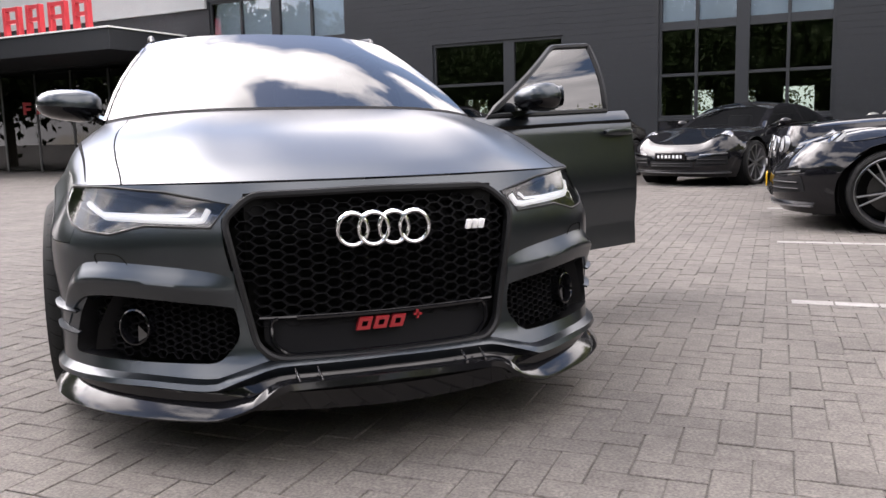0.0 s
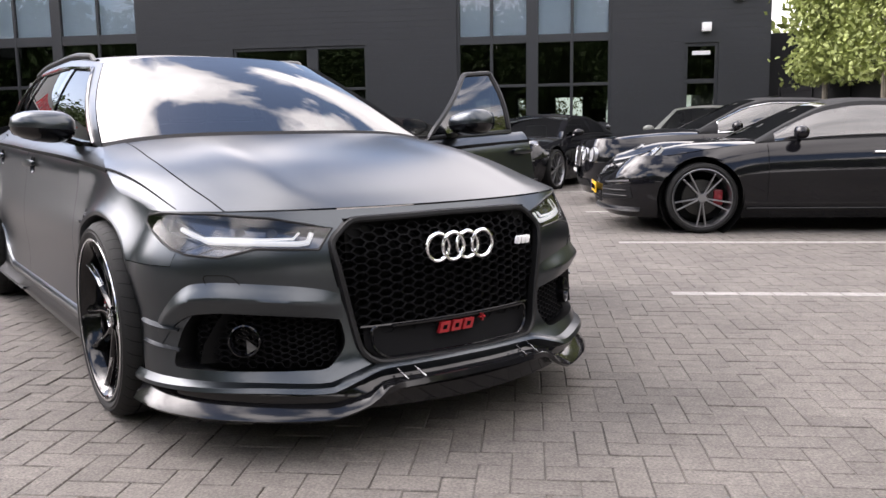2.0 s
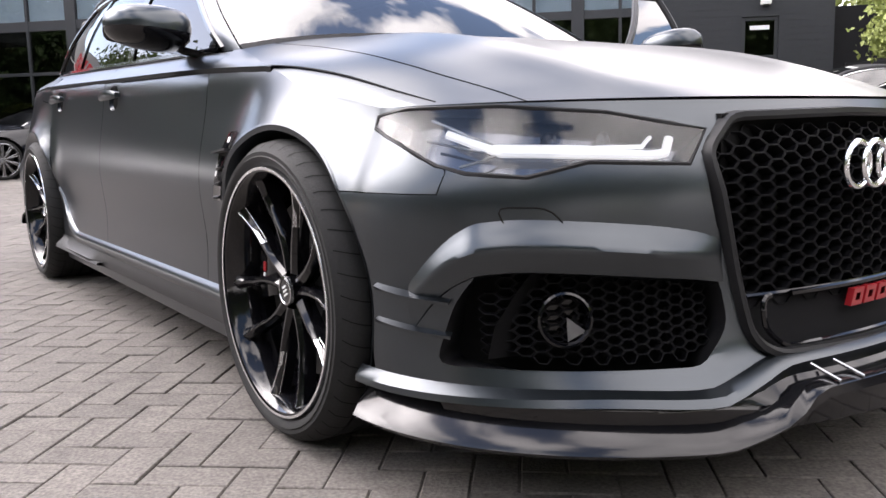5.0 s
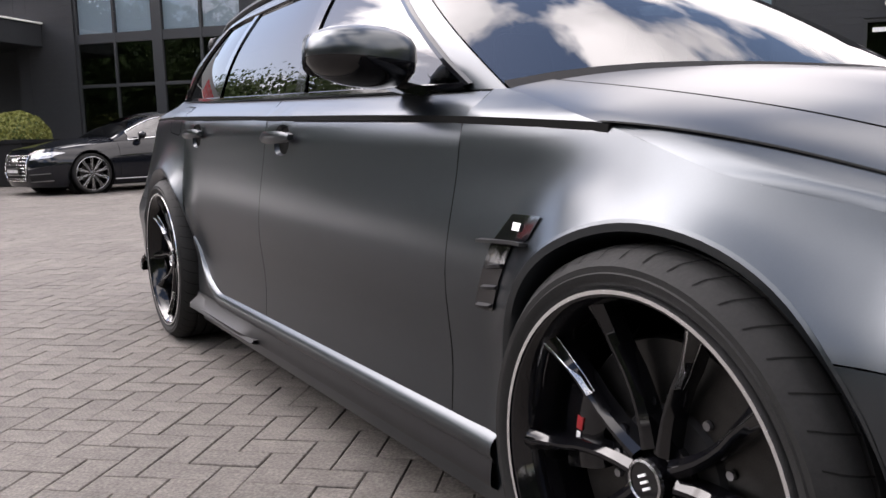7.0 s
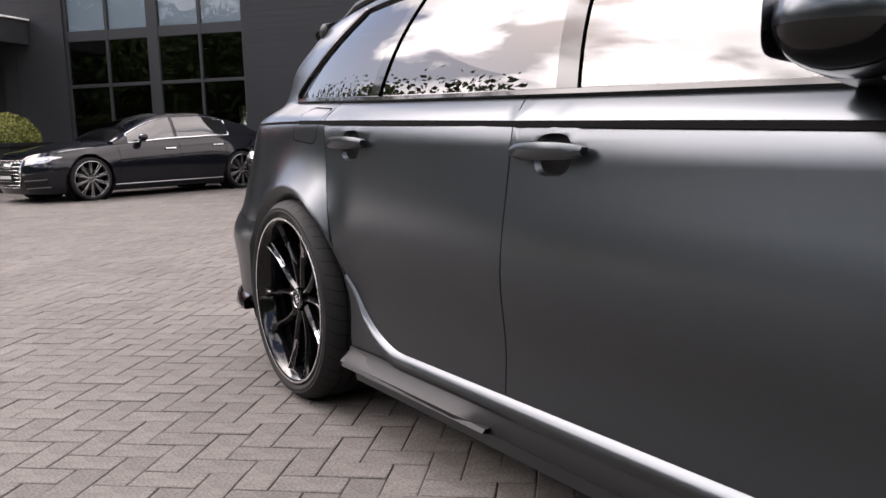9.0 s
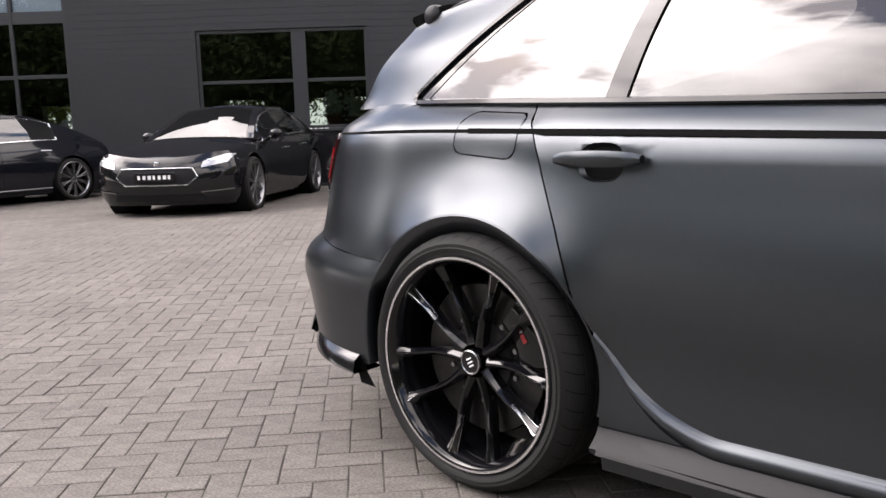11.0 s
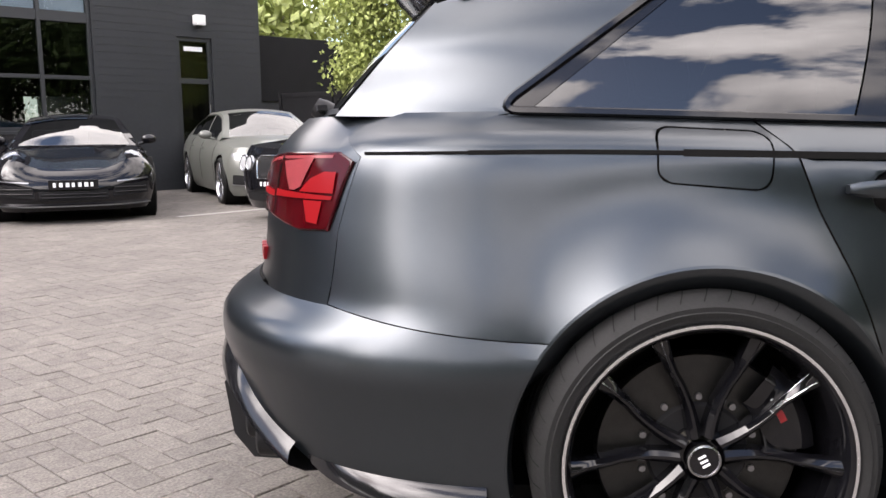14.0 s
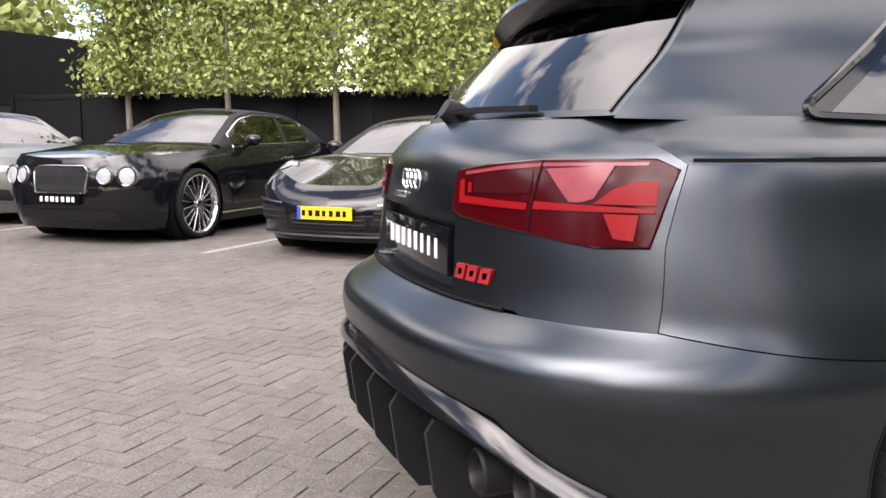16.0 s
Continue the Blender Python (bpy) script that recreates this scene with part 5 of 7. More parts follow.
    for i in range(41):
        x = 0.925 * math.sin(math.pi / 2 * i / 40)
        sec = [bm.verts.new(fx(x, zb(x) + 0.030, s, 0.0)), bm.verts.new(fx(x, zb(x) + 0.012, s, 0.020)), bm.verts.new(fx(x, zb(x), s, 0.022)), bm.verts.new(fx(x, zb(x) - 0.01, s, -0.03))]
        if prev:
            for k in range(3):
                bm.faces.new((prev[k], sec[k], sec[k + 1], prev[k + 1]))
        prev = sec
    bmesh.ops.recalc_face_normals(bm, faces=bm.faces)
    part("bumper_blade", bm, GREY_PAINT, hero)
    bm = bmesh.new()
    prev = None
    for i in range(45):
        x = 0.938 * math.sin(math.pi / 2 * i / 44)
        z = zl(x)
        up = 0.030 + 0.020 * max(0, (x - 0.5) / 0.45)
        sec = [bm.verts.new(fx(x, z + up, s, -0.02)), bm.verts.new(fx(x, z + 0.012, s, 0.030)), bm.verts.new(fx(x, z, s, 0.045)), bm.verts.new(fx(x, z - 0.008, s, 0.040)), bm.verts.new(fx(x, z - 0.012, s, -0.05))]
        if prev:
            for k in range(4):
                bm.faces.new((prev[k], sec[k], sec[k + 1], prev[k + 1]))
        prev = sec
    bmesh.ops.recalc_face_normals(bm, faces=bm.faces)
    part("splitter", bm, CARBON, hero, "carbon front splitter")
    for x in (0.215, 0.275):
        a, b = fx(x, 0.255, s, 0.018), fx(x - 0.008, 0.222, s, 0.046)
        part("splitter_stay", sweep([a, b], disc_shape(0.0035, 6), up=(1, 0, 0)), ALLOY, hero)

    # wheel arch lips
    for yw, ar in ((AX_F, ARCH_F), (AX_R, ARCH_R)):
        bm = bmesh.new()
        prev = None
        for i in range(49):
            an = radians(-10) + radians(207 if yw < 0 else 200) * i / 48
            c, sn = math.cos(an), math.sin(an)
            def q(r, out):
                y, z = yw + r * c, HUB_Z + r * sn
                z = max(0.12, z)
                return on_skin(a_of_y(y, z), z, s, out)
            sec = [bm.verts.new(q(ar + 0.004, 0.0012)), bm.verts.new(q(ar - 0.001, 0.0002)), bm.verts.new(q(ar - 0.007, -0.010)), bm.verts.new(q(ar - 0.012, -0.032)), bm.verts.new(q(ar - 0.013, -0.08))]
            if prev:
                for k in range(4):
                    bm.faces.new((prev[k], sec[k], sec[k + 1], prev[k + 1]))
            prev = sec
        bmesh.ops.recalc_face_normals(bm, faces=bm.faces)
        part("arch_lip", bm, GREY_PAINT, hero, "satin grey wheel arch lip")
        # wheel house
        bm = bmesh.new()
        add_lathe(bm, [(0.0, 0.0), (ARCH_R + 0.02, 0.0), (ARCH_R + 0.02, 0.262)], Matrix.Translation((s * 0.60, yw, HUB_Z)) @ Matrix.Rotation(s * math.pi / 2, 4, "Y"), 32)
        bmesh.ops.bisect_plane(bm, geom=bm.verts[:] + bm.edges[:] + bm.faces[:], plane_co=(0, 0, 0.22), plane_no=(0, 0, 1), clear_inner=True)
        part("wheel_house", bm, DARK_VOID, hero)

    # dark strips laid on the shoulder crease: the groove's shade as colour
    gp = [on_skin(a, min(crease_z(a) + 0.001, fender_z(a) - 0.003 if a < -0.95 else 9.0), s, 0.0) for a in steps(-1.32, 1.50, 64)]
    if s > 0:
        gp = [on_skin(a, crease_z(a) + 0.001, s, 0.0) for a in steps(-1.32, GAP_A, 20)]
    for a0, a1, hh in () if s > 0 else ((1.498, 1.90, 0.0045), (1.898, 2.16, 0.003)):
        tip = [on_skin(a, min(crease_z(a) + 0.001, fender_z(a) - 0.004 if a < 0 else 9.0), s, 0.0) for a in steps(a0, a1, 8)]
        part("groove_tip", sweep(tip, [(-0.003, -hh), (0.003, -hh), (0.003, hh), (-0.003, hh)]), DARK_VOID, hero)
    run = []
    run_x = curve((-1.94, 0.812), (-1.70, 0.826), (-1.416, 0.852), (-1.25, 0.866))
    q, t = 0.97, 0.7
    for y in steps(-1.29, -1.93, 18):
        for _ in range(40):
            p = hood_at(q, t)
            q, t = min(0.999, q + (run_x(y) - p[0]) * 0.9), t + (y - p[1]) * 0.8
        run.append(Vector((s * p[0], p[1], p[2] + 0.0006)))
    # the dark strip runs on over the fender, tapering, its shade also coloured in
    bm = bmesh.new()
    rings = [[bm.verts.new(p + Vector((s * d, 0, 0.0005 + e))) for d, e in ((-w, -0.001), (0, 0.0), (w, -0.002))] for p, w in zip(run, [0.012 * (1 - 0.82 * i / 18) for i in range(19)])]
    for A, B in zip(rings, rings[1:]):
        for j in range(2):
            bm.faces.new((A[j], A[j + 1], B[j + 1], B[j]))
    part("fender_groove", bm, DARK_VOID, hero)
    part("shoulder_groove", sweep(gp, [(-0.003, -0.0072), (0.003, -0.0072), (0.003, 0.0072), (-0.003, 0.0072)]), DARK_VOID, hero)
    # skirt blade
    bm = bmesh.new()
    prev = None
    for i in range(31):
        y = -1.05 + (1.06 + 1.05) * i / 30
        fin = max(0.0, min(1.0, (y - 0.28) / 0.12))
        out = 0.016 + 0.030 * fin
        x = side_x(y, 0.25)
        sec = [(x + 0.008, 0.262), (x + 0.014, 0.232 + 0.015 * fin), (x + out, 0.208 + 0.012 * fin), (x + out - 0.002, 0.196 + 0.012 * fin), (x - 0.03, 0.165)]
        sec = [bm.verts.new((s * a, y, b)) for a, b in sec]
        if prev:
            for k in range(4):
                bm.faces.new((prev[k], sec[k], sec[k + 1], prev[k + 1]))
        prev = sec
    bmesh.ops.recalc_face_normals(bm, faces=bm.faces)
    part("skirt_blade", bm, SATIN_BLACK, hero, "dark side skirt blade")
    bm = bmesh.new()
    prev = None
    for i in range(13):
        t = i / 12
        y = 0.30 + 0.74 * t
        x = side_x(y, 0.25)
        sec = [(x + 0.012, 0.216 + 0.040 * t ** 1.5), (x + 0.036 + 0.008 * t, 0.214 + 0.014 * t), (x + 0.044 + 0.010 * t, 0.205 + 0.004 * t), (x + 0.012, 0.196)]
        sec = [bm.verts.new((s * a, y, b)) for a, b in sec]
        if prev:
            for k in range(3):
                bm.faces.new((prev[k], sec[k], sec[k + 1], prev[k + 1]))
        prev = sec
    bmesh.ops.recalc_face_normals(bm, faces=bm.faces)
    part("skirt_fin", bm, SATIN_BLACK, hero, "dark skirt fin before the rear wheel")
    # satin ledge along the sill, rising before the rear wheel
    rise = curve((-1.1, 0.0), (0.75, 0.0), (0.87, 0.028), (0.96, 0.078), (1.03, 0.150), (1.07, 0.195))
    bm = bmesh.new()
    prev = None
    for y in steps(-1.055, 0.6, 16) + steps(0.65, 1.07, 14):
        r = rise(y)
        k = 1 - 0.75 * min(1.0, r / 0.19)
        x = side_x(y, 0.27 + r)
        sec = [bm.verts.new((s * a, y, b + r)) for a, b in ((x - 0.003, 0.299), (x + 0.006 + 0.002 * k, 0.292), (x + 0.006 + 0.011 * k, 0.292 - 0.013 * k), (x + 0.006 + 0.012 * k, 0.292 - 0.030 * k), (x + 0.004, 0.292 - 0.052 * k))]
        if prev:
            for j in range(4):
                bm.faces.new((prev[j], sec[j], sec[j + 1], prev[j + 1]))
        prev = sec
    bmesh.ops.recalc_face_normals(bm, faces=bm.faces)
    part("sill_ledge", bm, GREY_PAINT, hero)
    # front fender vent
    bm = sheet(lambda a, z: S(a, z, s), steps(-1.22, -0.99, 8), steps(0.53, 0.73, 8), [(-1.10, 0.722), (-1.205, 0.725), (-1.185, 0.685), (-1.125, 0.672), (-1.108, 0.640), (-1.06, 0.540), (-0.998, 0.540), (-1.045, 0.665)], flip=(s < 0), lift=0.004)
    vent = part("fender_vent", bm, GLOSS_BLACK, hero, "gloss black fender vent")
    for (a0, z0), (a1, z1), w in (((-1.01, 0.672), (-1.19, 0.680), 0.022), ((-1.045, 0.628), (-1.10, 0.635), 0.012), ((-1.03, 0.588), (-1.085, 0.594), 0.012), ((-1.01, 0.552), (-1.06, 0.556), 0.012)):
        bm = bmesh.new()
        T, O = [], []
        for t in steps(0, 1, 4):
            a, z = a0 + (a1 - a0) * t, z0 + (z1 - z0) * t
            T.append(bm.verts.new(on_skin(a, z, s, 0.002)))
            O.append(bm.verts.new(on_skin(a, z - 0.004, s, 0.004 + w * math.sin(math.pi * (0.2 + 0.6 * t)))))
        for i in range(4):
            bm.faces.new((T[i], T[i + 1], O[i + 1], O[i]))
        bmesh.ops.recalc_face_normals(bm, faces=bm.faces)
        bmesh.ops.solidify(bm, geom=list(bm.faces), thickness=0.006)
        part("vent_fin", bm, SATIN_BLACK, vent)
    part("vent_badge", sheet(lambda a, z: S(a, z, s), steps(-1.145, -1.115, 2), steps(0.694, 0.708, 2), flip=(s < 0), lift=0.008), WHITE_PLATE, vent, "small pale badge")


# ---- door handles ----
def handle(y0, y1, z, parent, s=-1, m=None):
    bm = bmesh.new()
    sec = []
    for t in steps(0, 1, 10):
        y = y0 + (y1 - y0) * t
        out = 0.036 * math.sin(math.pi * min(1, max(0, 0.12 + 0.76 * t))) ** 0.6
        h = 0.009 + 0.010 * math.sin(math.pi * t) ** 0.4
        p = on_skin(y, z - 0.018 * (y - y0) * 0, s, out)
        sec.append([bm.verts.new(p + Vector((s * d, 0, e))) for d, e in ((0.004, h), (0.009, h * 0.3), (0.008, -h * 0.6), (0.002, -h), (-0.012, -h * 0.8), (-0.012, h * 0.9))])
    for i in range(10):
        for k in range(6):
            bm.faces.new((sec[i][k], sec[i + 1][k], sec[i + 1][(k + 1) % 6], sec[i][(k + 1) % 6]))
    bm.faces.new(sec[0])
    bm.faces.new(sec[-1])
    bmesh.ops.recalc_face_normals(bm, faces=bm.faces)
    h = part("door_handle", bm, GREY_PAINT, parent, "satin grey door handle")
    c = (y0 + y1) / 2
    if s < 0:
        bm = bmesh.new()
        rings = [[bm.verts.new(on_skin(a, zz, s, -d)) for a, zz in cup_line(c, z, k)] for k, d in ((1.0, 0.0), (0.96, 0.004), (0.86, 0.016), (0.65, 0.026), (0.3, 0.030))]
        for A, B in zip(rings, rings[1:]):
            for i in range(len(A)):
                bm.faces.new((A[i], A[(i + 1) % len(A)], B[(i + 1) % len(A)], B[i]))
        bm.faces.new(rings[-1])
        bmesh.ops.recalc_face_normals(bm, faces=bm.faces)
        bmesh.ops.reverse_faces(bm, faces=bm.faces)
        part("handle_cup", bm, GREY_PAINT, h, "finger dish")
    return h


handle(0.235, 0.000, 0.868, hero)
handle(1.190, 0.955, 0.892, hero)


# ---- mirrors ----
def mirror(s, m=None, parent=None):
    bm = bmesh.new()
    us, vs = 18, 12
    rows = []
    for i in range(us + 1):
        u = i / us
        t = 2 * math.pi * u
        row = []
        for j in range(vs + 1):
            v = math.pi * j / vs
            cx, cz = math.cos(t), math.sin(t)
            ex = abs(cx) ** 0.75 * (1 if cx >= 0 else -1)
            ez = abs(cz) ** 0.75 * (1 if cz >= 0 else -1)
            k = math.sin(v) ** 0.65
            x = 0.128 * ex * k
            z = 0.073 * ez * k * (1 + 0.12 * ex)
            y = -0.085 * math.cos(v) if v < math.pi / 2 else -0.055 * math.cos(v)
            row.append((x, y, z))
        rows.append(row)
    vv = [[bm.verts.new(p) for p in r] for r in rows]
    for i in range(us):
        for j in range(vs):
            bm.faces.new((vv[i][j], vv[i + 1][j], vv[i + 1][j + 1], vv[i][j + 1]))
    bmesh.ops.remove_doubles(bm, verts=bm.verts, dist=1e-4)
    bmesh.ops.recalc_face_normals(bm, faces=bm.faces)
    base = Matrix.Translation((s * 0.945, -0.575, 1.045)) @ pose(0, 0, 0, 0, s * -4, s * -10) @ Matrix.Diagonal((1.04, 1.3, 0.94, 1))
    m = base if m is None else m @ base
    low = bm.copy()
    bmesh.ops.bisect_plane(bm, geom=list(bm.verts) + list(bm.edges) + list(bm.faces), plane_co=(0, 0, -0.012), plane_no=(0, 0.0, 1), clear_inner=True)
    bmesh.ops.bisect_plane(low, geom=list(low.verts) + list(low.edges) + list(low.faces), plane_co=(0, 0, -0.012), plane_no=(0, 0.0, 1), clear_outer=True)
    top = part("mirror", bm, GREY_PAINT, parent, "wing mirror, grey cap over black base", m=m)
    part("mirror_base", low, GLOSS_BLACK, top)
    arm = [(-s * 0.09, 0.02, -0.045), (-s * 0.13, 0.0, -0.062), (-s * 0.165, -0.06, -0.080)]
    part("mirror_arm", sweep(arm, [(-0.035, -0.014), (0.035, -0.014), (0.035, 0.012), (-0.035, 0.016)]), GLOSS_BLACK, top)
    part("mirror_glass", sheet(lambda x, z: (x, 0.049, z), steps(-0.11, 0.11, 4), steps(-0.06, 0.06, 4), rounded([(-0.105, -0.05), (0.105, -0.05), (0.105, 0.055), (-0.105, 0.05)], 0.03), flip=True), CHROME, top)
    return top


mirror(-1, None, hero)

# ---- the open driver's door ----
hinge = Matrix.Translation((0.895, GAP_A, 0.0))
swing = hinge @ Matrix.Rotation(radians(-68), 4, "Z") @ hinge.inverted()
bm = sheet(lambda a, z: S(a, z, 1), steps(GAP_A, GAP_B + 0.04, 20), steps(SILL_Z, 1.02, 14), front_door_out)
bmesh.ops.solidify(bm, geom=list(bm.faces), thickness=0.05)
door = part("open_door", bm, GREY_PAINT, hero, "open driver door", m=swing)
line = [house_at(c, 0.0, 1) for c in steps(1.0, 2.0, 8)] + [house_at(2.0, t, 1) for t in steps(0.1, 0.92, 5)] + [house_at(c, 0.93, 1) for c in steps(1.95, 1.05, 8)] + [house_at(1.0, t, 1) for t in steps(0.9, 0.1, 6)]
part("window_frame", sweep(line, disc_shape(0.016, 6), closed=True, up=(1, 0, 0.3)), SATIN_BLACK, door)
g = part("door_glass", sheet(lambda c, t: house_at(c, t, 1), steps(1, 2, 10), steps(0, 0.93, 8)), GLASS_SIDE, door)
g.visible_shadow = False
# the same dark strip for the crease's shade on the open door
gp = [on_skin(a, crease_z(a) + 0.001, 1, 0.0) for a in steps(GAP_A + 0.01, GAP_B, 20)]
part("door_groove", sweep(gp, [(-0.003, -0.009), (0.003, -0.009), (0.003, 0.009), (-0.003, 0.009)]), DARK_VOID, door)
handle(0.235, 0.000, 0.868, door, 1)
mirror(1, None, door)
part("door_card", sheet(lambda a, z: (S(a, z, 1)[0] - 0.075, a, z), steps(GAP_A + 0.02, GAP_B - 0.02, 8), steps(0.31, 0.96, 6)), LEATHER, door)


# ---- wheels ----
def build_wheel(parent, m, s, caliper_at):
    W = m @ Matrix.Rotation(s * math.pi / 2, 4, "Y")     # local +z points out of the car
    rim = part("wheel", lathe([(0.262, -0.20), (0.250, -0.12), (0.262, -0.04), (0.272, 0.006), (0.280, 0.016), (0.2885, 0.018), (0.2905, 0.010), (0.290, -0.02)], n=64), GLOSS_BLACK, parent, "gloss black multi-spoke alloy wheel", m=W)
    part("rim_edge", lathe([(0.2842, 0.0200), (0.2905, 0.0205), (0.2930, 0.012), (0.2915, 0.004)], n=72), CHROME, rim, "bright rim edge")
    R = TYRE_R
    prof = [(0.284, -0.235), (0.300, -0.262), (0.325, -0.268), (R - 0.006, -0.252), (R, -0.225)]
    for k in range(4):
        w = -0.225 + 0.045 * k
        prof += [(R, w + 0.036), (R - 0.007, w + 0.037), (R - 0.007, w + 0.044), (R, w + 0.045)]
    prof += [(R, -0.030), (R - 0.006, -0.004), (R - 0.018, 0.010), (0.325, 0.020), (0.316, 0.0195), (0.314, 0.022), (0.302, 0.019), (0.296, 0.012), (0.289, 0.004)]
    part("tyre", lathe(prof, n=80), RUBBER, rim, "low-profile black tyre")
    bm = bmesh.new()
    for i in range(46):
        strip = []
        for k, (r, h) in enumerate(((R, -0.052), (R, -0.030), (R - 0.003, -0.016), (R - 0.006, -0.004), (R - 0.0115, 0.003), (R - 0.018, 0.010))):
            an = 2 * math.pi * i / 46 + 0.012 * k
            strip.append([bm.verts.new(((r + 0.0007) * math.cos(an + w), (r + 0.0007) * math.sin(an + w), h + 0.0004)) for w in (-0.0038, 0.0038)])
        for A, B in zip(strip, strip[1:]):
            bm.faces.new((A[0], A[1], B[1], B[0]))
    part("tread_cut", bm, DARK_VOID, rim)["kind"] = "stuff"
    bm = bmesh.new()
    edge = bmesh.new()
    for i in range(10):
        rot = Matrix.Rotation(2 * math.pi * (i + 0.5) / 10, 4, "Z")
        d = -1 if i % 2 else 1
        st = []
        for k, t in enumerate(steps(0, 1, 8)):
            r = 0.045 + (0.281 - 0.045) * t
            w = 0.0150 - 0.005 * math.sin(math.pi * t) + 0.006 * max(0, t - 0.8) * 5
            zz = -0.036 + 0.008 * t + 0.026 * t ** 3
            off = d * (0.016 * max(0.0, (t - 0.5) / 0.5) ** 0.8 - 0.006 * math.sin(math.pi * min(1.0, t / 0.55)))
            st.append([bm.verts.new(rot @ Vector(p)) for p in ((r, off - w, zz - 0.036), (r, off - w, zz - 0.006), (r, off - w * 0.25, zz + 0.004), (r, off + w * 0.25, zz + 0.004), (r, off + w, zz - 0.006), (r, off + w, zz - 0.036))])
            if k >= 4:
                g = 0.55 + 0.45 * (t - 0.5) / 0.5
                st[-1].append((rot @ Vector((r, off + d * w * 1.05, zz - 0.008)), rot @ Vector((r, off + d * w * (1 - g * 1.1), zz + 0.0055))))
        for k in range(8):
            for j in range(5):
                bm.faces.new((st[k][j], st[k + 1][j], st[k + 1][j + 1], st[k][j + 1]))
        es = [x[6] for x in st if len(x) > 6]
        ev = [(edge.verts.new(a), edge.verts.new(b)) for a, b in es]
        for k in range(len(ev) - 1):
            edge.faces.new((ev[k][0], ev[k + 1][0], ev[k + 1][1], ev[k][1]))
    bmesh.ops.recalc_face_normals(bm, faces=bm.faces)
    part("spokes", bm, GLOSS_BLACK, rim)
    bmesh.ops.solidify(edge, geom=list(edge.faces), thickness=0.0012)
    part("spoke_edges", edge, CHROME, rim, "machined spoke edges")["kind"] = "stuff"
    part("hub_cap", lathe([(0.0, 0.0), (0.030, 0.0), (0.033, -0.003), (0.034, -0.03), (0.060, -0.036), (0.062, -0.06)], n=32), GLOSS_BLACK, rim, m=Matrix.Translation((0, 0, -0.022)))
    part("cap_ring", lathe([(0.029, 0.0), (0.0305, 0.0025), (0.034, 0.001), (0.035, -0.006)], n=32), ALLOY, rim, m=Matrix.Translation((0, 0, -0.021)))
    bm = bmesh.new()
    for k in (-1, 0, 1):
        add_box(bm, (k * 0.010 - 0.002, -0.008, -0.002), (k * 0.010 + 0.002, 0.008, 0.001))
    part("cap_mark", bm, WHITE_PLATE, rim, m=Matrix.Translation((0, 0, -0.0205)) @ Matrix.Rotation(0.5, 4, "Z"), smooth=False)
    bm = lathe([(0.085, -0.08), (0.205, -0.08), (0.208, -0.085), (0.208, -0.11), (0.085, -0.11)], n=60)
    part("brake_disc", bm, STEEL, rim)
    part("disc_hat", lathe([(0.0, -0.07), (0.10, -0.07), (0.106, -0.08)], n=40), SATIN_BLACK, rim)
    bm = bmesh.new()
    for i in range(10):
        an = 2 * math.pi * i / 10
        add_lathe(bm, [(0.0, 0.004), (0.007, 0.004), (0.008, -0.002)], Matrix.Translation((0.118 * math.cos(an), 0.118 * math.sin(an), -0.076)), 8)
    part("disc_pins", bm, GREY_ALLOY, rim)["kind"] = "stuff"
    bm = bmesh.new()
    prev = None
    for i in range(11):
        an = caliper_at - 0.42 + 0.84 * i / 10
        sec = [bm.verts.new((r * math.cos(an), r * math.sin(an), z)) for r, z in ((0.135, -0.125), (0.135, -0.062), (0.150, -0.052), (0.215, -0.052), (0.236, -0.066), (0.238, -0.125))]
        if prev:
            for k in range(5):
                bm.faces.new((prev[k], sec[k], sec[k + 1], prev[k + 1]))
        prev = sec
    bmesh.ops.recalc_face_normals(bm, faces=bm.faces)
    part("caliper", bm, GLOSS_BLACK, rim, "gloss black brake caliper")
    t = Matrix.Rotation(caliper_at, 4, "Z") @ Matrix.Translation((0.182, 0, -0.051))
    bm = box((-0.008, -0.014, 0), (0.006, 0.010, 0.002), 0, t)
    part("caliper_mark", bm, RED, rim, "red mark on the caliper", smooth=False)
    bm = box((-0.005, 0.014, 0), (0.004, 0.040, 0.002), 0, t)
    part("caliper_bar", bm, WHITE_PLATE, rim, smooth=False)
    return rim


for s in (-1, 1):
    for yw in (AX_F, AX_R):
        # the caliper sits behind the front axle and before the rear axle
        base = Matrix.Translation((s * 0.952, yw, HUB_Z))
        build_wheel(hero, base, s, radians(-62) if yw > 0 else radians(80))

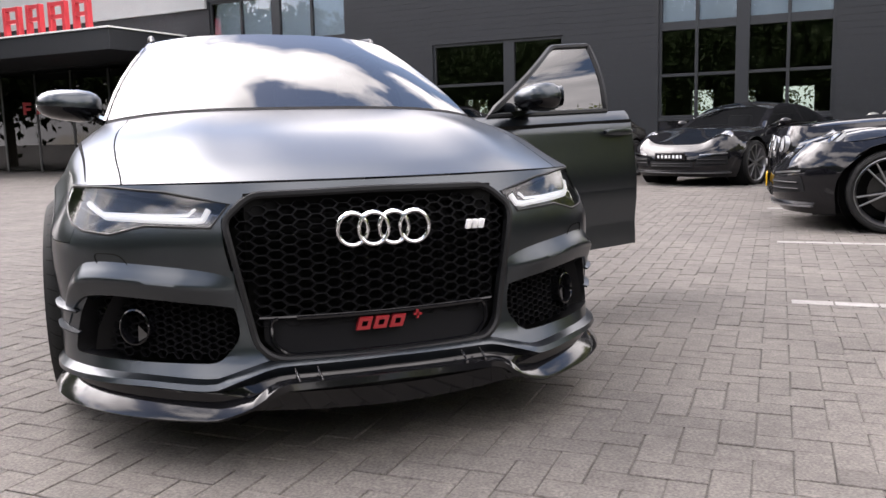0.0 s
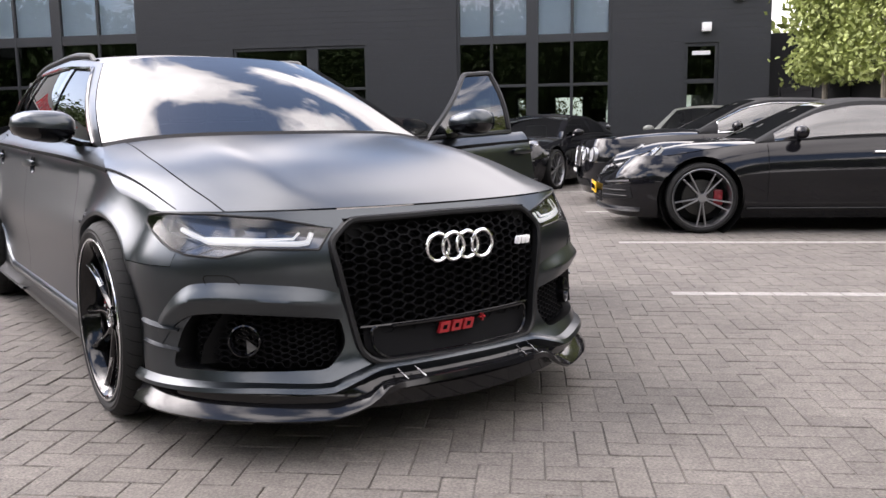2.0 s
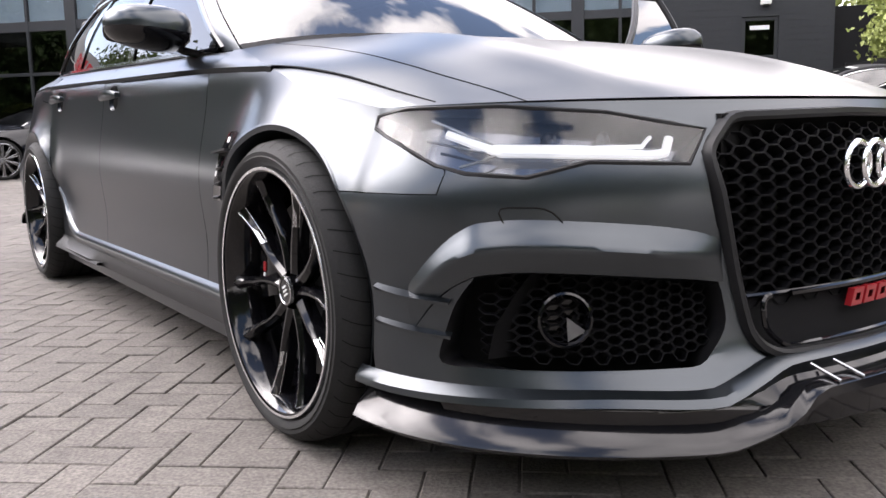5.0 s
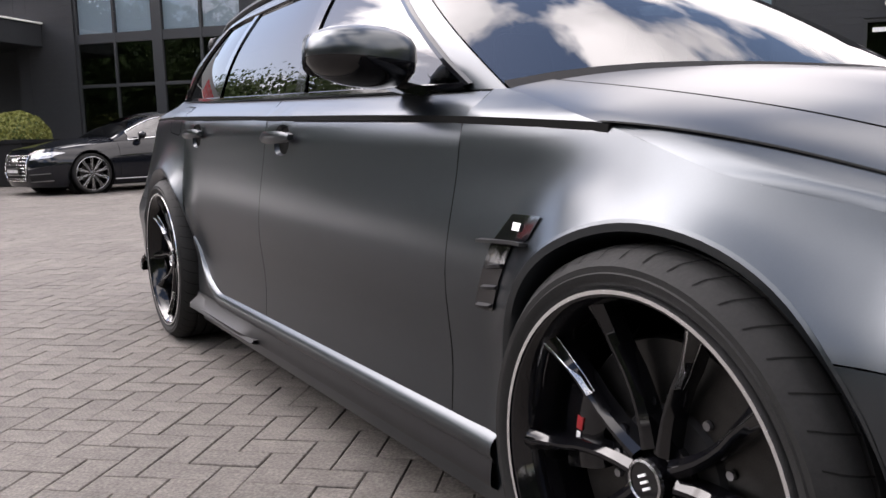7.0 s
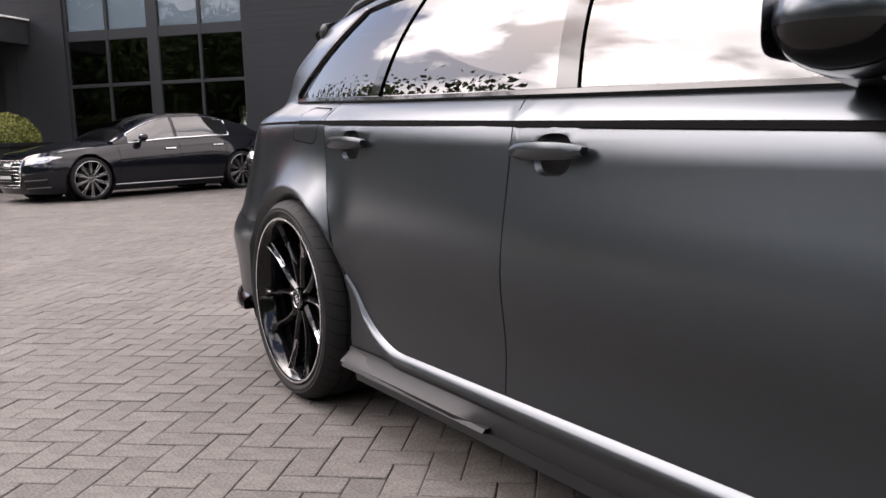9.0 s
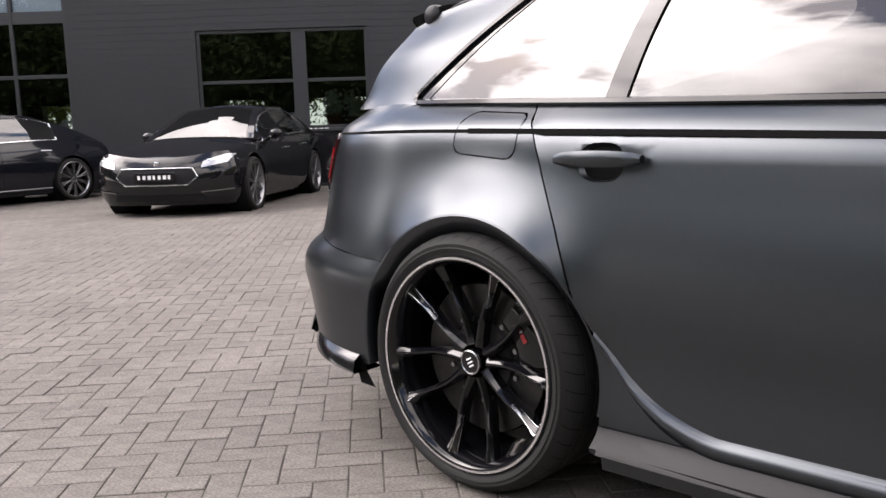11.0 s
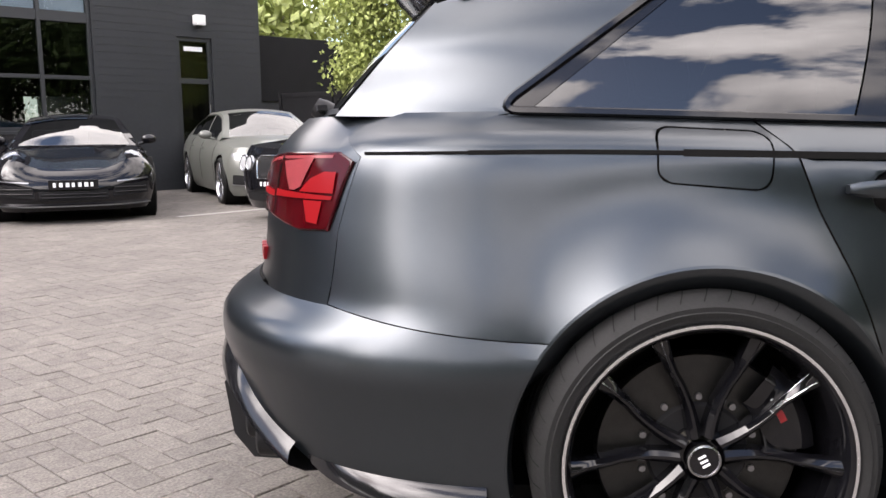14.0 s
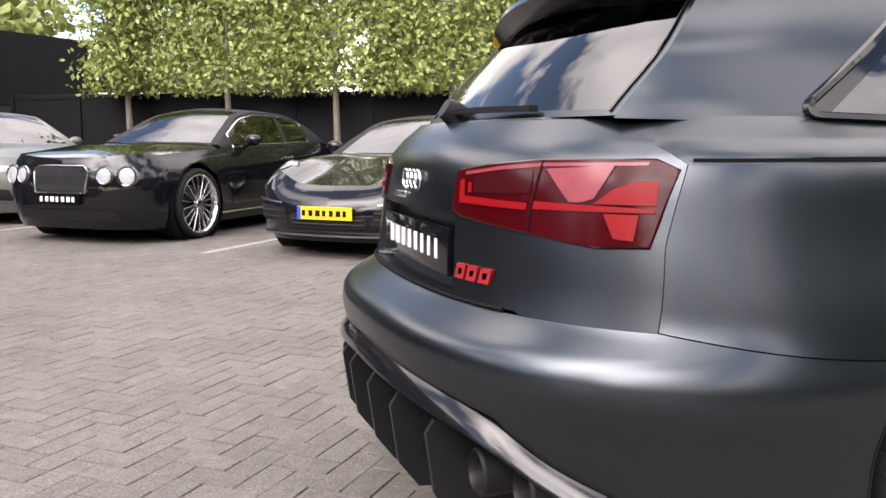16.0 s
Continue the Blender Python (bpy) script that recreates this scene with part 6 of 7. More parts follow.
# ---- tail ----
TAIL = [(0.300, 0.934), (0.42, 0.951), (0.552, 0.963), (0.731, 0.966), (0.759, 0.950), (0.758, 0.807), (0.688, 0.802), (0.572, 0.818), (0.345, 0.838), (0.306, 0.850)]
for s in (-1, 1):
    def tp(pts, name, mat, out, parent, label="", r=0.0):
        o = [(a_of(x, z, False), z) for x, z in pts]
        if r:
            o = rounded(o, r)
        us = steps(min(a for a, z in o), max(a for a, z in o), 14)
        vs = steps(min(z for a, z in o), max(z for a, z in o), 6)
        return part(name, sheet(lambda a, z: tuple(on_skin(a, z, s, out)), us, vs, o), mat, parent, label)
    tl = tp(TAIL, "tail_light", RED_LENS, 0.008, hero, "red tail light with lit bars", 0.012)
    rimp = [on_skin(a_of(x, z, False), z, s, 0.003) for x, z in densify(TAIL, 0.04)]
    part("lens_edge", sweep(rimp, disc_shape(0.005, 6), closed=True, up=(0, 1, 0)), SMOKED_RED, tl)
    tp([(0.375, 0.926), (0.54, 0.945), (0.548, 0.897), (0.385, 0.889)], "dark_lens", SMOKED_RED, 0.010, tl, r=0.01)
    for pts in ([(0.328, 0.915), (0.345, 0.917), (0.356, 0.882), (0.545, 0.877), (0.545, 0.863), (0.338, 0.866)], [(0.362, 0.912), (0.374, 0.910), (0.380, 0.890), (0.366, 0.890)], [(0.560, 0.882), (0.752, 0.876), (0.752, 0.868), (0.560, 0.866)],
                [(0.669, 0.882), (0.693, 0.911), (0.722, 0.927), (0.745, 0.927), (0.752, 0.882)], [(0.688, 0.864), (0.735, 0.864), (0.738, 0.815), (0.711, 0.818)]):
        tp(pts, "light_bar", RED_GLOW, 0.012, tl, "lit red light bar")
    # painted sky reflections: a triangle and a strip along the upper edge
    tp([(0.569, 0.946), (0.684, 0.956), (0.668, 0.892), (0.648, 0.884), (0.628, 0.884)], "clear_lens", PINK_GLINT, 0.011, tl, "pale pink reflector facet")
    tp([(0.34, 0.934), (0.45, 0.949), (0.56, 0.958), (0.725, 0.962), (0.725, 0.956), (0.56, 0.951), (0.45, 0.941), (0.34, 0.927)], "top_facet", PINK_GLINT, 0.0095, tl)
    lo_edge = [on_skin(a_of(0.556, z, False), z, s, 0.0105) for z in steps(0.822, 0.962, 8)]
    part("lens_split", sweep(lo_edge, disc_shape(0.0016, 5), up=(0, 1, 0)), DARK_VOID, tl)
# dark rod in the gap under the tailgate, drawn for its shadow line
part("tail_groove", sweep([on_skin(a_of(abs(x), 0.672, False), 0.655, 1 if x >= 0 else -1, 0.001) for x in steps(-0.52, 0.52, 24)], disc_shape(0.005, 6)), DARK_VOID, hero)
# recess and plate
bm = bmesh.new()
rings = []
for k, d in ((1.0, 0.0), (0.995, 0.012), (0.97, 0.045)):
    ro = densify(rounded([(-0.335 * k, 0.751 - 0.083 * k), (0.335 * k, 0.751 - 0.083 * k), (0.31 * k, 0.751 + 0.084 * k), (-0.31 * k, 0.751 + 0.084 * k)], 0.012), 0.03)
    rings.append([bm.verts.new(fx(abs(x), z, 1 if x >= 0 else -1, -d, False)) for x, z in ro])
n = min(len(r) for r in rings)
for A, B in zip(rings, rings[1:]):
    for i in range(n):
        bm.faces.new((A[i], A[(i + 1) % n], B[(i + 1) % n], B[i]))
bm.faces.new(rings[-1][:n])
bmesh.ops.recalc_face_normals(bm, faces=bm.faces)
part("plate_recess", bm, GREY_PAINT, hero)
pl = part("plate", box((-0.275, 2.438, 0.688), (0.275, 2.462, 0.804), 0.003), GLOSS_BLACK, hero, "black number plate with pale bars")
for x in steps(-0.20, 0.20, 7):
    part("plate_bar", box((x - 0.010 - 0.006 * math.sin(9 * x), 2.461, 0.722), (x + 0.010, 2.465, 0.770)), WHITE_PLATE, pl, smooth=False)
for i in range(4):
    pts = [Vector((-0.01 - 0.0525 + 0.035 * i, 2.468, 0.905)) + Vector((0.024 * math.cos(t), 0, 0.024 * math.sin(t))) for t in steps(0, 2 * math.pi, 24)[:-1]]
    part("badge_ring", sweep(pts, disc_shape(0.004, 6), closed=True, up=(0, 1, 0)), CHROME, hero)
part("rear_badge", box((0.02, 2.464, 0.855), (0.12, 2.478, 0.872), 0.002), CHROME, hero)
red_mark([(fx(0.345 + 0.045 * i, 0.716, -1, 0.003, False), fx(0.385 + 0.045 * i, 0.716, -1, 0.0, False) - fx(0.345 + 0.045 * i, 0.716, -1, 0.0, False), 0.036) for i in range(3)], hero)

# rear diffuser and exhausts
diff_z = curve((0.0, 0.488), (0.25, 0.474), (0.40, 0.458), (0.55, 0.432), (0.62, 0.404), (0.68, 0.366), (0.78, 0.318))
bm = bmesh.new()
prev = None
for i in range(-24, 25):
    x = 0.775 * math.sin(math.pi / 2 * i / 24)
    k = abs(x)
    s = 1 if x >= 0 else -1
    zt = diff_z(k)
    sec = [fx(k, zt + 0.020, s, -0.01, False), fx(k, zt + 0.006, s, 0.020, False), fx(k, zt - 0.018, s, 0.036, False), fx(k, zt - 0.050, s, 0.004, False), fx(k, max(0.17, zt - 0.24), s, -0.16, False)]
    sec = [bm.verts.new(p) for p in sec]
    if prev:
        for j in range(4):
            bm.faces.new((prev[j], sec[j], sec[j + 1], prev[j + 1]))
    prev = sec
bmesh.ops.recalc_face_normals(bm, faces=bm.faces)
part("diffuser", bm, CARBON, hero, "carbon rear diffuser")
for x in (-0.42, -0.26, -0.10, 0.10, 0.26, 0.42):
    s = 1 if x >= 0 else -1
    a = fx(abs(x), diff_z(abs(x)) - 0.05, s, 0.020, False)
    bm = bmesh.new()
    out = [(0, 0.0, 0.0), (0, 0.02, -0.03), (0, 0.0, -0.17), (0, -0.05, -0.235), (0, -0.25, -0.25), (0, -0.25, -0.06)]
    A = [bm.verts.new(a + Vector(o) + Vector((-0.008, 0, 0))) for o in out]
    B = [bm.verts.new(a + Vector(o) + Vector((0.008, 0, 0))) for o in out]
    bm.faces.new(A)
    bm.faces.new(B[::-1])
    for i in range(6):
        bm.faces.new((A[i], A[(i + 1) % 6], B[(i + 1) % 6], B[i]))
    bmesh.ops.recalc_face_normals(bm, faces=bm.faces)
    part("diffuser_fin", bm, SATIN_BLACK, hero, smooth=False)
for s in (-1, 1):
    for dx in (0.515, 0.635):
        c = fx(dx, 0.30, s, 0.0, False)
        bm = lathe([(0.036, -0.10), (0.040, 0.0), (0.046, 0.012), (0.052, 0.006), (0.053, -0.02), (0.050, -0.2)], n=32)
        ex = part("exhaust_tip", bm, SATIN_BLACK, hero, "black round exhaust tip", m=Matrix.Translation((s * dx, c.y + 0.01, 0.305)) @ Matrix.Rotation(-math.pi / 2, 4, "X"))
        part("exhaust_dark", lathe([(0.0, -0.06), (0.037, -0.06)], n=20), DARK_VOID, ex)
    # corner aero piece behind the rear wheel
    bm = bmesh.new()
    prev = None
    for i in range(13):
        t = i / 12
        a = 1.86 + 0.42 * t
        z = 0.285 + 0.015 * t
        o = 1 - 0.97 * t ** 3
        sec = [on_skin(a, z + 0.020, s, 0.001), on_skin(a, z + 0.006, s, 0.022 * o), on_skin(a, z - 0.024 * o, s, 0.034 * o), on_skin(a, z - 0.032 * o, s, 0.028 * o), on_skin(a, z - 0.045 * o, s, -0.08)]
        sec = [bm.verts.new(p) for p in sec]
        if prev:
            for j in range(4):
                bm.faces.new((prev[j], sec[j], sec[j + 1], prev[j + 1]))
        prev = sec
    bmesh.ops.recalc_face_normals(bm, faces=bm.faces)
    part("rear_corner_blade", bm, CARBON, hero, "carbon corner blade")

# spoiler over the rear window
bm = bmesh.new()
prev = None
for i in range(-14, 15):
    q = i / 14
    x = 0.555 * q
    zt = 1.412 - 0.055 * abs(q) ** 2.2
    yl = 1.74
    yr = 2.12 - 0.11 * q * q
    sec = [(x, yl, zt + 0.004), (x, (yl + yr) / 2, zt + 0.006), (x, yr, zt - 0.016), (x, yr + 0.004, zt - 0.030), (x, yr - 0.04, zt - 0.075), (x, yl + 0.10, zt - 0.090)]
    sec = [bm.verts.new(p) for p in sec]
    if prev:
        for j in range(5):
            bm.faces.new((prev[j], sec[j], sec[j + 1], prev[j + 1]))
    else:
        bm.faces.new(sec)
    prev = sec
bm.faces.new(prev)
bmesh.ops.recalc_face_normals(bm, faces=bm.faces)
part("roof_spoiler", bm, GLOSS_BLACK, hero, "gloss black roof spoiler")
for s in (-1, 1):
    bm = lathe([(0.0, 0.026), (0.022, 0.024), (0.034, 0.014), (0.037, -0.01), (0.03, -0.04)], n=20)
    part("spoiler_end", bm, SATIN_BLACK, hero, m=Matrix.Translation((s * 0.545, 1.92, 1.335)) @ Matrix.Rotation(s * math.pi / 2, 4, "Y"))
for s in (-1, 1):
    part("rear_glass_trim", sweep([Vector(back_at(s * 0.965, t)) + Vector((0, 0.001, 0.001)) for t in steps(0.03, 0.99, 10)], [(-0.003, -0.002), (0.003, -0.002), (0.003, 0.002), (-0.003, 0.002)], up=(0, 0.8, 0.6)), GLOSS_BLACK, hero)
# rear wiper
w0 = Vector(back_at(0.0, 0.03)) + Vector((0, 0.03, 0.012))
part("rear_wiper", sweep([w0, Vector(back_at(-0.30, 0.045)) + Vector((0, 0.022, 0.008)), Vector(back_at(-0.62, 0.05)) + Vector((0, 0.018, 0.004))], [(-0.012, -0.006), (0.012, -0.006), (0.012, 0.008), (-0.012, 0.008)]), SATIN_BLACK, hero)
part("wiper_boss", lathe([(0.0, 0.03), (0.028, 0.026), (0.034, 0.0), (0.034, -0.03)], n=20), SATIN_BLACK, hero, m=Matrix.Translation(w0) @ Matrix.Rotation(radians(-60), 4, "X"))

# ---- inside ----
part("cabin_floor", box((-0.74, -1.5, 0.16), (0.74, 1.95, 0.22)), DARK_VOID, hero, smooth=False)
part("dashboard", sweep([(-0.74, -0.72, 0.86), (-0.3, -0.78, 0.89), (0.3, -0.78, 0.89), (0.74, -0.72, 0.86)], [(-0.16, -0.2), (0.16, -0.16), (0.14, 0.03), (0.02, 0.06), (-0.16, 0.04)]), LEATHER, hero)
pts = [Vector((0.37, -0.40, 0.86)) + Vector((0.185 * math.cos(t), -0.06 * math.sin(t), 0.175 * math.sin(t))) for t in steps(0, 2 * math.pi, 28)[:-1]]
part("steering_wheel", sweep(pts, disc_shape(0.016, 8), closed=True, up=(0, 1, 0)), LEATHER, hero)


def seat(x, y):
    bm = bmesh.new()
    add_box(bm, (x - 0.25, y - 0.25, 0.35), (x + 0.25, y + 0.27, 0.55), 0.06)
    add_box(bm, (x - 0.24, 0, 0), (x + 0.24, 0.14, 0.62), 0.06, Matrix.Translation((0, y + 0.22, 0.5)) @ Matrix.Rotation(radians(-16), 4, "X"))
    add_box(bm, (x - 0.13, 0, 0), (x + 0.13, 0.10, 0.19), 0.04, Matrix.Translation((0, y + 0.42, 1.10)) @ Matrix.Rotation(radians(-12), 4, "X"))
    part("seat", bm, LEATHER, hero, "black leather seat")


seat(-0.37, 0.1)
seat(0.37, 0.1)
seat(-0.36, 0.95)
seat(0.36, 0.95)
part("headliner", sheet(lambda q, t: tuple(Vector(roof_at(q * 0.96, t)) - Vector((0, 0, 0.03))), steps(-1, 1, 8), steps(0.02, 0.98, 8), flip=True), LEATHER, hero)
part("load_floor", box((-0.6, 1.2, 0.5), (0.6, 2.2, 0.6)), DARK_VOID, hero, smooth=False)
part("underbody", box((-0.74, -2.05, 0.15), (0.74, 1.92, 0.19)), DARK_VOID, hero, smooth=False)

# ---- the nose stands a little towards the car's right and is narrower on its left ----
bpy.context.view_layer.update()


def nose_x(x, y):
    t = min(1.0, max(0.0, (-0.75 - y) / 0.95))
    return x - t * t * (3 - 2 * t) * (0.036 + 0.04 * x)


for ob in hero.children:
    if ob.name.split(".")[0] == "wheel":
        x, y = ob.matrix_world.translation.x, ob.matrix_world.translation.y
        ob.matrix_basis = Matrix.Translation((nose_x(x, y) - x, 0, 0)) @ ob.matrix_basis
    elif ob.name.split(".")[0] != "open_door":
        for o in (ob, *ob.children_recursive):
            mw = o.matrix_world.copy()
            back_m = mw.inverted()
            for v in o.data.vertices:
                p = mw @ v.co
                if p.y < -0.75:
                    p.x = nose_x(p.x, p.y)
                    v.co = back_m @ p

# ---- parked cars ----
def parked_car(name, label, m, c):
    """A parked car from a few curves: it faces -y, its left is +x."""
    L, Wd, wb, fo = c["L"], c["W"] / 2, c["wb"], c["fo"]
    yf, yr = -wb / 2 - fo, -wb / 2 - fo + L
    ef, er = yf + c.get("nose", 0.55), yr - c.get("tail", 0.5)
    wr, hz = c.get("wr", 0.34), c.get("wr", 0.34)
    top_e, top_m = curve(*c["edge"]), curve(*c["mid"])     # along y: shoulder height, centre height
    car = thing(name, label, "car", m, group="parked cars")
    paint = c["paint"]

    def half(y, z):
        ze = top_e(y)
        t = min(1.0, max(0.0, (z - 0.12) / (ze - 0.12)))
        w = curve((0, 0.89), (0.12, 0.955), (0.42, 0.985), (0.62, 1.0), (0.85, 0.965), (1.0, 0.885))(t)
        k = 0.0
        for yw in (-wb / 2, wb / 2):
            k += 0.035 * math.exp(-((y - yw) / 0.42) ** 4) * max(0.0, 1 - abs(z - 0.5) / 0.4)
        return Wd * w * (1 - 0.05 * max(0, abs(y) - wb / 2)) + k - 0.02

    crown, nround = c.get("crown", 3.0), c.get("nround", 0.30)

    def end_y(k, front, v=1.0):
        """How far the end reaches at a share k of the half width and a share v of its height."""
        full = (ef - yf) if front else (yr - er)
        d = full * (1 - 0.55 * max(0, 0.30 - v) - nround * max(0.0, (v - 0.5) / 0.5) ** 2.4)
        f = math.acos(min(1.0, k) ** 1.25)
        return (ef - d * math.sin(f) ** 0.8) if front else (er + d * math.sin(f) ** 0.8)

    def top_z(k, ye, y):
        lump = c.get("lump", 0.0) * math.exp(-((k - 0.74) / 0.17) ** 2) * math.exp(-((y - ef - 0.05) / 0.55) ** 2)
        return top_e(ye) + (top_m(y) - top_e(ye)) * (1 - k ** crown) + lump

    def skin_at(a, z, s):
        """a along the side between ef and er; beyond, round the ends over a length of 1."""
        if ef <= a <= er:
            return (s * half(a, z), a, z)
        front = a < ef
        f = min(1.0, (ef - a) if front else (a - er)) * math.pi / 2
        y0 = ef if front else er
        k = math.cos(f) ** 0.8
        zt = top_z(k, y0, end_y(k, front))
        v = max(0.0, min(1.0, (z - 0.14) / (zt - 0.14)))
        return (s * half(y0, 0.14 + v * (top_e(y0) - 0.14)) * k, end_y(k, front, v), 0.14 + v * (zt - 0.14))

    def top_of(a):
        if ef <= a <= er:
            return top_e(a)
        f = min(1.0, (ef - a) if a < ef else (a - er)) * math.pi / 2
        k = math.cos(f) ** 0.8
        return top_z(k, ef if a < ef else er, end_y(k, a < ef))

    arches = [ring_points(y, hz, wr + 0.045, 26) for y in (-wb / 2, wb / 2)] + [[(y - wr - 0.045, hz), (y - wr - 0.045, 0), (y + wr + 0.045, 0), (y + wr + 0.045, hz)] for y in (-wb / 2, wb / 2)]
    top_line = [(a, top_of(a)) for a in steps(er + 1, er, 14) + steps(er, ef, 26)[1:-1] + steps(ef, ef - 1, 14)]
    o = [(ef - 1, 0.15)] + [(ef, 0.14), (er, 0.14)] + [(er + 1, 0.17)] + top_line
    bm = bmesh.new()
    for s in (-1, 1):
        b2 = sheet(lambda a, z: skin_at(a, z, s), steps(ef - 1, er + 1, 64), steps(0.14, max(z for a, z in top_line), 10), o, arches, flip=(s < 0))
        me = bpy.data.meshes.new("tmp")
        b2.to_mesh(me)
        b2.free()
        bm.from_mesh(me)
        bpy.data.meshes.remove(me)

    def top_at(q, t):
        k = abs(q)
        ya, yb = end_y(k, True), end_y(k, False)
        y = ya + (yb - ya) * t
        ye = ef + (er - ef) * t
        return (q * half(ye, top_e(ye)), y, top_z(k, ye, y))
    b2 = sheet(top_at, steps(-1, 1, 20), steps(0, 1, 40))
    me = bpy.data.meshes.new("tmp")
    b2.to_mesh(me)
    b2.free()
    bm.from_mesh(me)
    bpy.data.meshes.remove(me)
    part("body", bm, paint, car)
    part("underbody", box((-Wd * 0.8, yf + 0.35, 0.13), (Wd * 0.8, yr - 0.35, 0.5)), DARK_VOID, car, smooth=False)

    # greenhouse
    zr = curve(*c["roof"])
    y0, y1 = c["roof"][0][0], c["roof"][-1][0]
    ra, rb = c["top"]                       # y of the roof's front and rear edge
    xb = lambda y: half(max(ef, min(er, y)), top_e(y)) * 0.985
    xr = lambda y: Wd * c.get("rw", 0.64)

    def house_c(y, v, s):
        zb, zt = min(top_e(y) - 0.01, zr(y) - 0.02), zr(y)
        rise = max(0.0, min(1.0, (zt - zb) / 0.42))
        xe = xb(y) + (xr(y) - xb(y)) * rise
        if v <= 0.5:
            t = v / 0.5
            return (s * (xb(y) + (xe - xb(y)) * t + 0.02 * math.sin(math.pi * t)), y, zb + (zt - 0.05 * rise - zb) * t)
        t = (v - 0.5) / 0.5
        return (s * xe * (1 - t), y, zt - 0.05 * rise * (1 - t) ** 2)
    ysteps = steps(y0, y1, 40)
    vsteps = steps(0, 1, 14)
    wb0, wb1 = c["win"]
    ws = [(y0 + 0.03, 0.57), (ra, 0.57), (ra, 1.0), (y0 + 0.03, 1.0)]
    rw = [(rb, 0.60), (y1 - c.get("rg", 0.12), 0.60), (y1 - c.get("rg", 0.12), 1.0), (rb, 1.0)]
    pill = c["pillars"]
    panes = []
    edges = [wb0] + [p for q in pill for p in (q - 0.035, q + 0.035)] + [wb1]
    for i in range(0, len(edges), 2):
        panes.append([(edges[i], 0.06), (edges[i + 1], 0.06), (edges[i + 1], 0.44), (edges[i], 0.44)])
    for s in (-1, 1):
        part("roof_shell", sheet(lambda y, v: house_c(y, v, s), ysteps, vsteps, None, [ws, rw] + panes, flip=(s < 0)), c.get("top_mat", paint), car)
        g = part("windscreen", sheet(lambda y, v: house_c(y, v, s), ysteps, vsteps, ws, flip=(s < 0)), GLASS_CAR, car)
        g.visible_shadow = False
        if not c.get("soft"):
            g = part("rear_glass", sheet(lambda y, v: house_c(y, v, s), ysteps, vsteps, rw, flip=(s < 0)), GLASS_CAR, car)
            g.visible_shadow = False
        else:
            part("rear_hood", sheet(lambda y, v: house_c(y, v, s), ysteps, vsteps, rw, flip=(s < 0)), SOFT_TOP, car)
        for p in panes:
            g = part("side_glass", sheet(lambda y, v: house_c(y, v, s), ysteps, vsteps, p, flip=(s < 0)), GLASS_CAR, car)
            g.visible_shadow = False
        tr = [house_c(y, 0.055, s) for y in steps(wb0, wb1, 16)]
        tr2 = [house_c(y, 0.45, s) for y in steps(wb1, wb0, 16)]
        part("window_trim", sweep(tr + tr2 if c.get("trim", True) else tr, disc_shape(0.009, 5), closed=c.get("trim", True), up=(s, 0, 0.2)), c.get("trim_mat", CHROME), car)
        # mirror
        ym = wb0 + 0.22
        base = Vector(house_c(ym, 0.05, s))
        bm = bmesh.new()
        bmesh.ops.create_icosphere(bm, subdivisions=2, radius=1.0, matrix=Matrix.Translation(base + Vector((s * 0.14, -0.02, 0.07))) @ Matrix.Diagonal((0.105, 0.07, 0.068, 1)))
        add_sweep(bm, [base, base + Vector((s * 0.10, -0.01, 0.03))], disc_shape(0.025, 6))
        part("mirror", bm, c.get("mirror_mat", paint), car)
    # seats
    for x in (-0.36, 0.36):
        bm = bmesh.new()
        add_box(bm, (x - 0.23, ra + 0.1, 0.3), (x + 0.23, ra + 0.6, 0.52), 0.05)
        add_box(bm, (x - 0.22, ra + 0.55, 0.45), (x + 0.22, ra + 0.68, min(1.08, c["roof"][len(c["roof"]) // 2][1] - 0.12)), 0.05)
        part("seat", bm, LEATHER, car)
    part("dashboard", box((-Wd * 0.75, y0 + 0.25, 0.6), (Wd * 0.75, y0 + 0.7, top_m(y0) - 0.02), 0.05), LEATHER, car)
    # wheels
    ns = c.get("spokes", 10)
    for s in (-1, 1):
        for yw in (-wb / 2, wb / 2):
            ox = half(yw, hz) + 0.012
            Wm = Matrix.Translation((s * ox, yw, hz)) @ Matrix.Rotation(s * math.pi / 2, 4, "Y")
            rr = wr * 0.83
            rim = part("wheel", lathe([(rr * 0.9, -0.16), (rr * 0.93, -0.02), (rr * 0.985, 0.004), (rr * 1.01, 0.002), (rr * 1.01, -0.02)], n=36), c["rim"], car, c.get("rim_label", "alloy wheel"), m=Wm)
            part("tyre", lathe([(rr, -0.20), (wr * 0.95, -0.215), (wr, -0.19), (wr, -0.025), (wr * 0.96, 0.0), (rr * 1.08, 0.008), (rr, -0.004)], n=40), RUBBER, rim)
            bm = bmesh.new()
            for i in range(ns):
                rot = Matrix.Rotation(2 * math.pi * i / ns, 4, "Z")
                tw = c.get("twin", 0.0)
                for d in ((-tw, tw) if tw else (0.0,)):
                    add_box(bm, (0.04, -c.get("sw", 0.012), -0.045), (rr * 0.95, c.get("sw", 0.012), -0.012), 0.003, rot @ Matrix.Rotation(d, 4, "Z"))
            part("spokes", bm, c["rim"], rim, smooth=False)
            part("hub", lathe([(0.0, -0.008), (0.04, -0.01), (0.055, -0.04)], n=20), c["rim"], rim)
            part("brake_disc", lathe([(0.05, -0.09), (rr * 0.62, -0.10), (rr * 0.62, -0.12)], n=30), STEEL, rim)
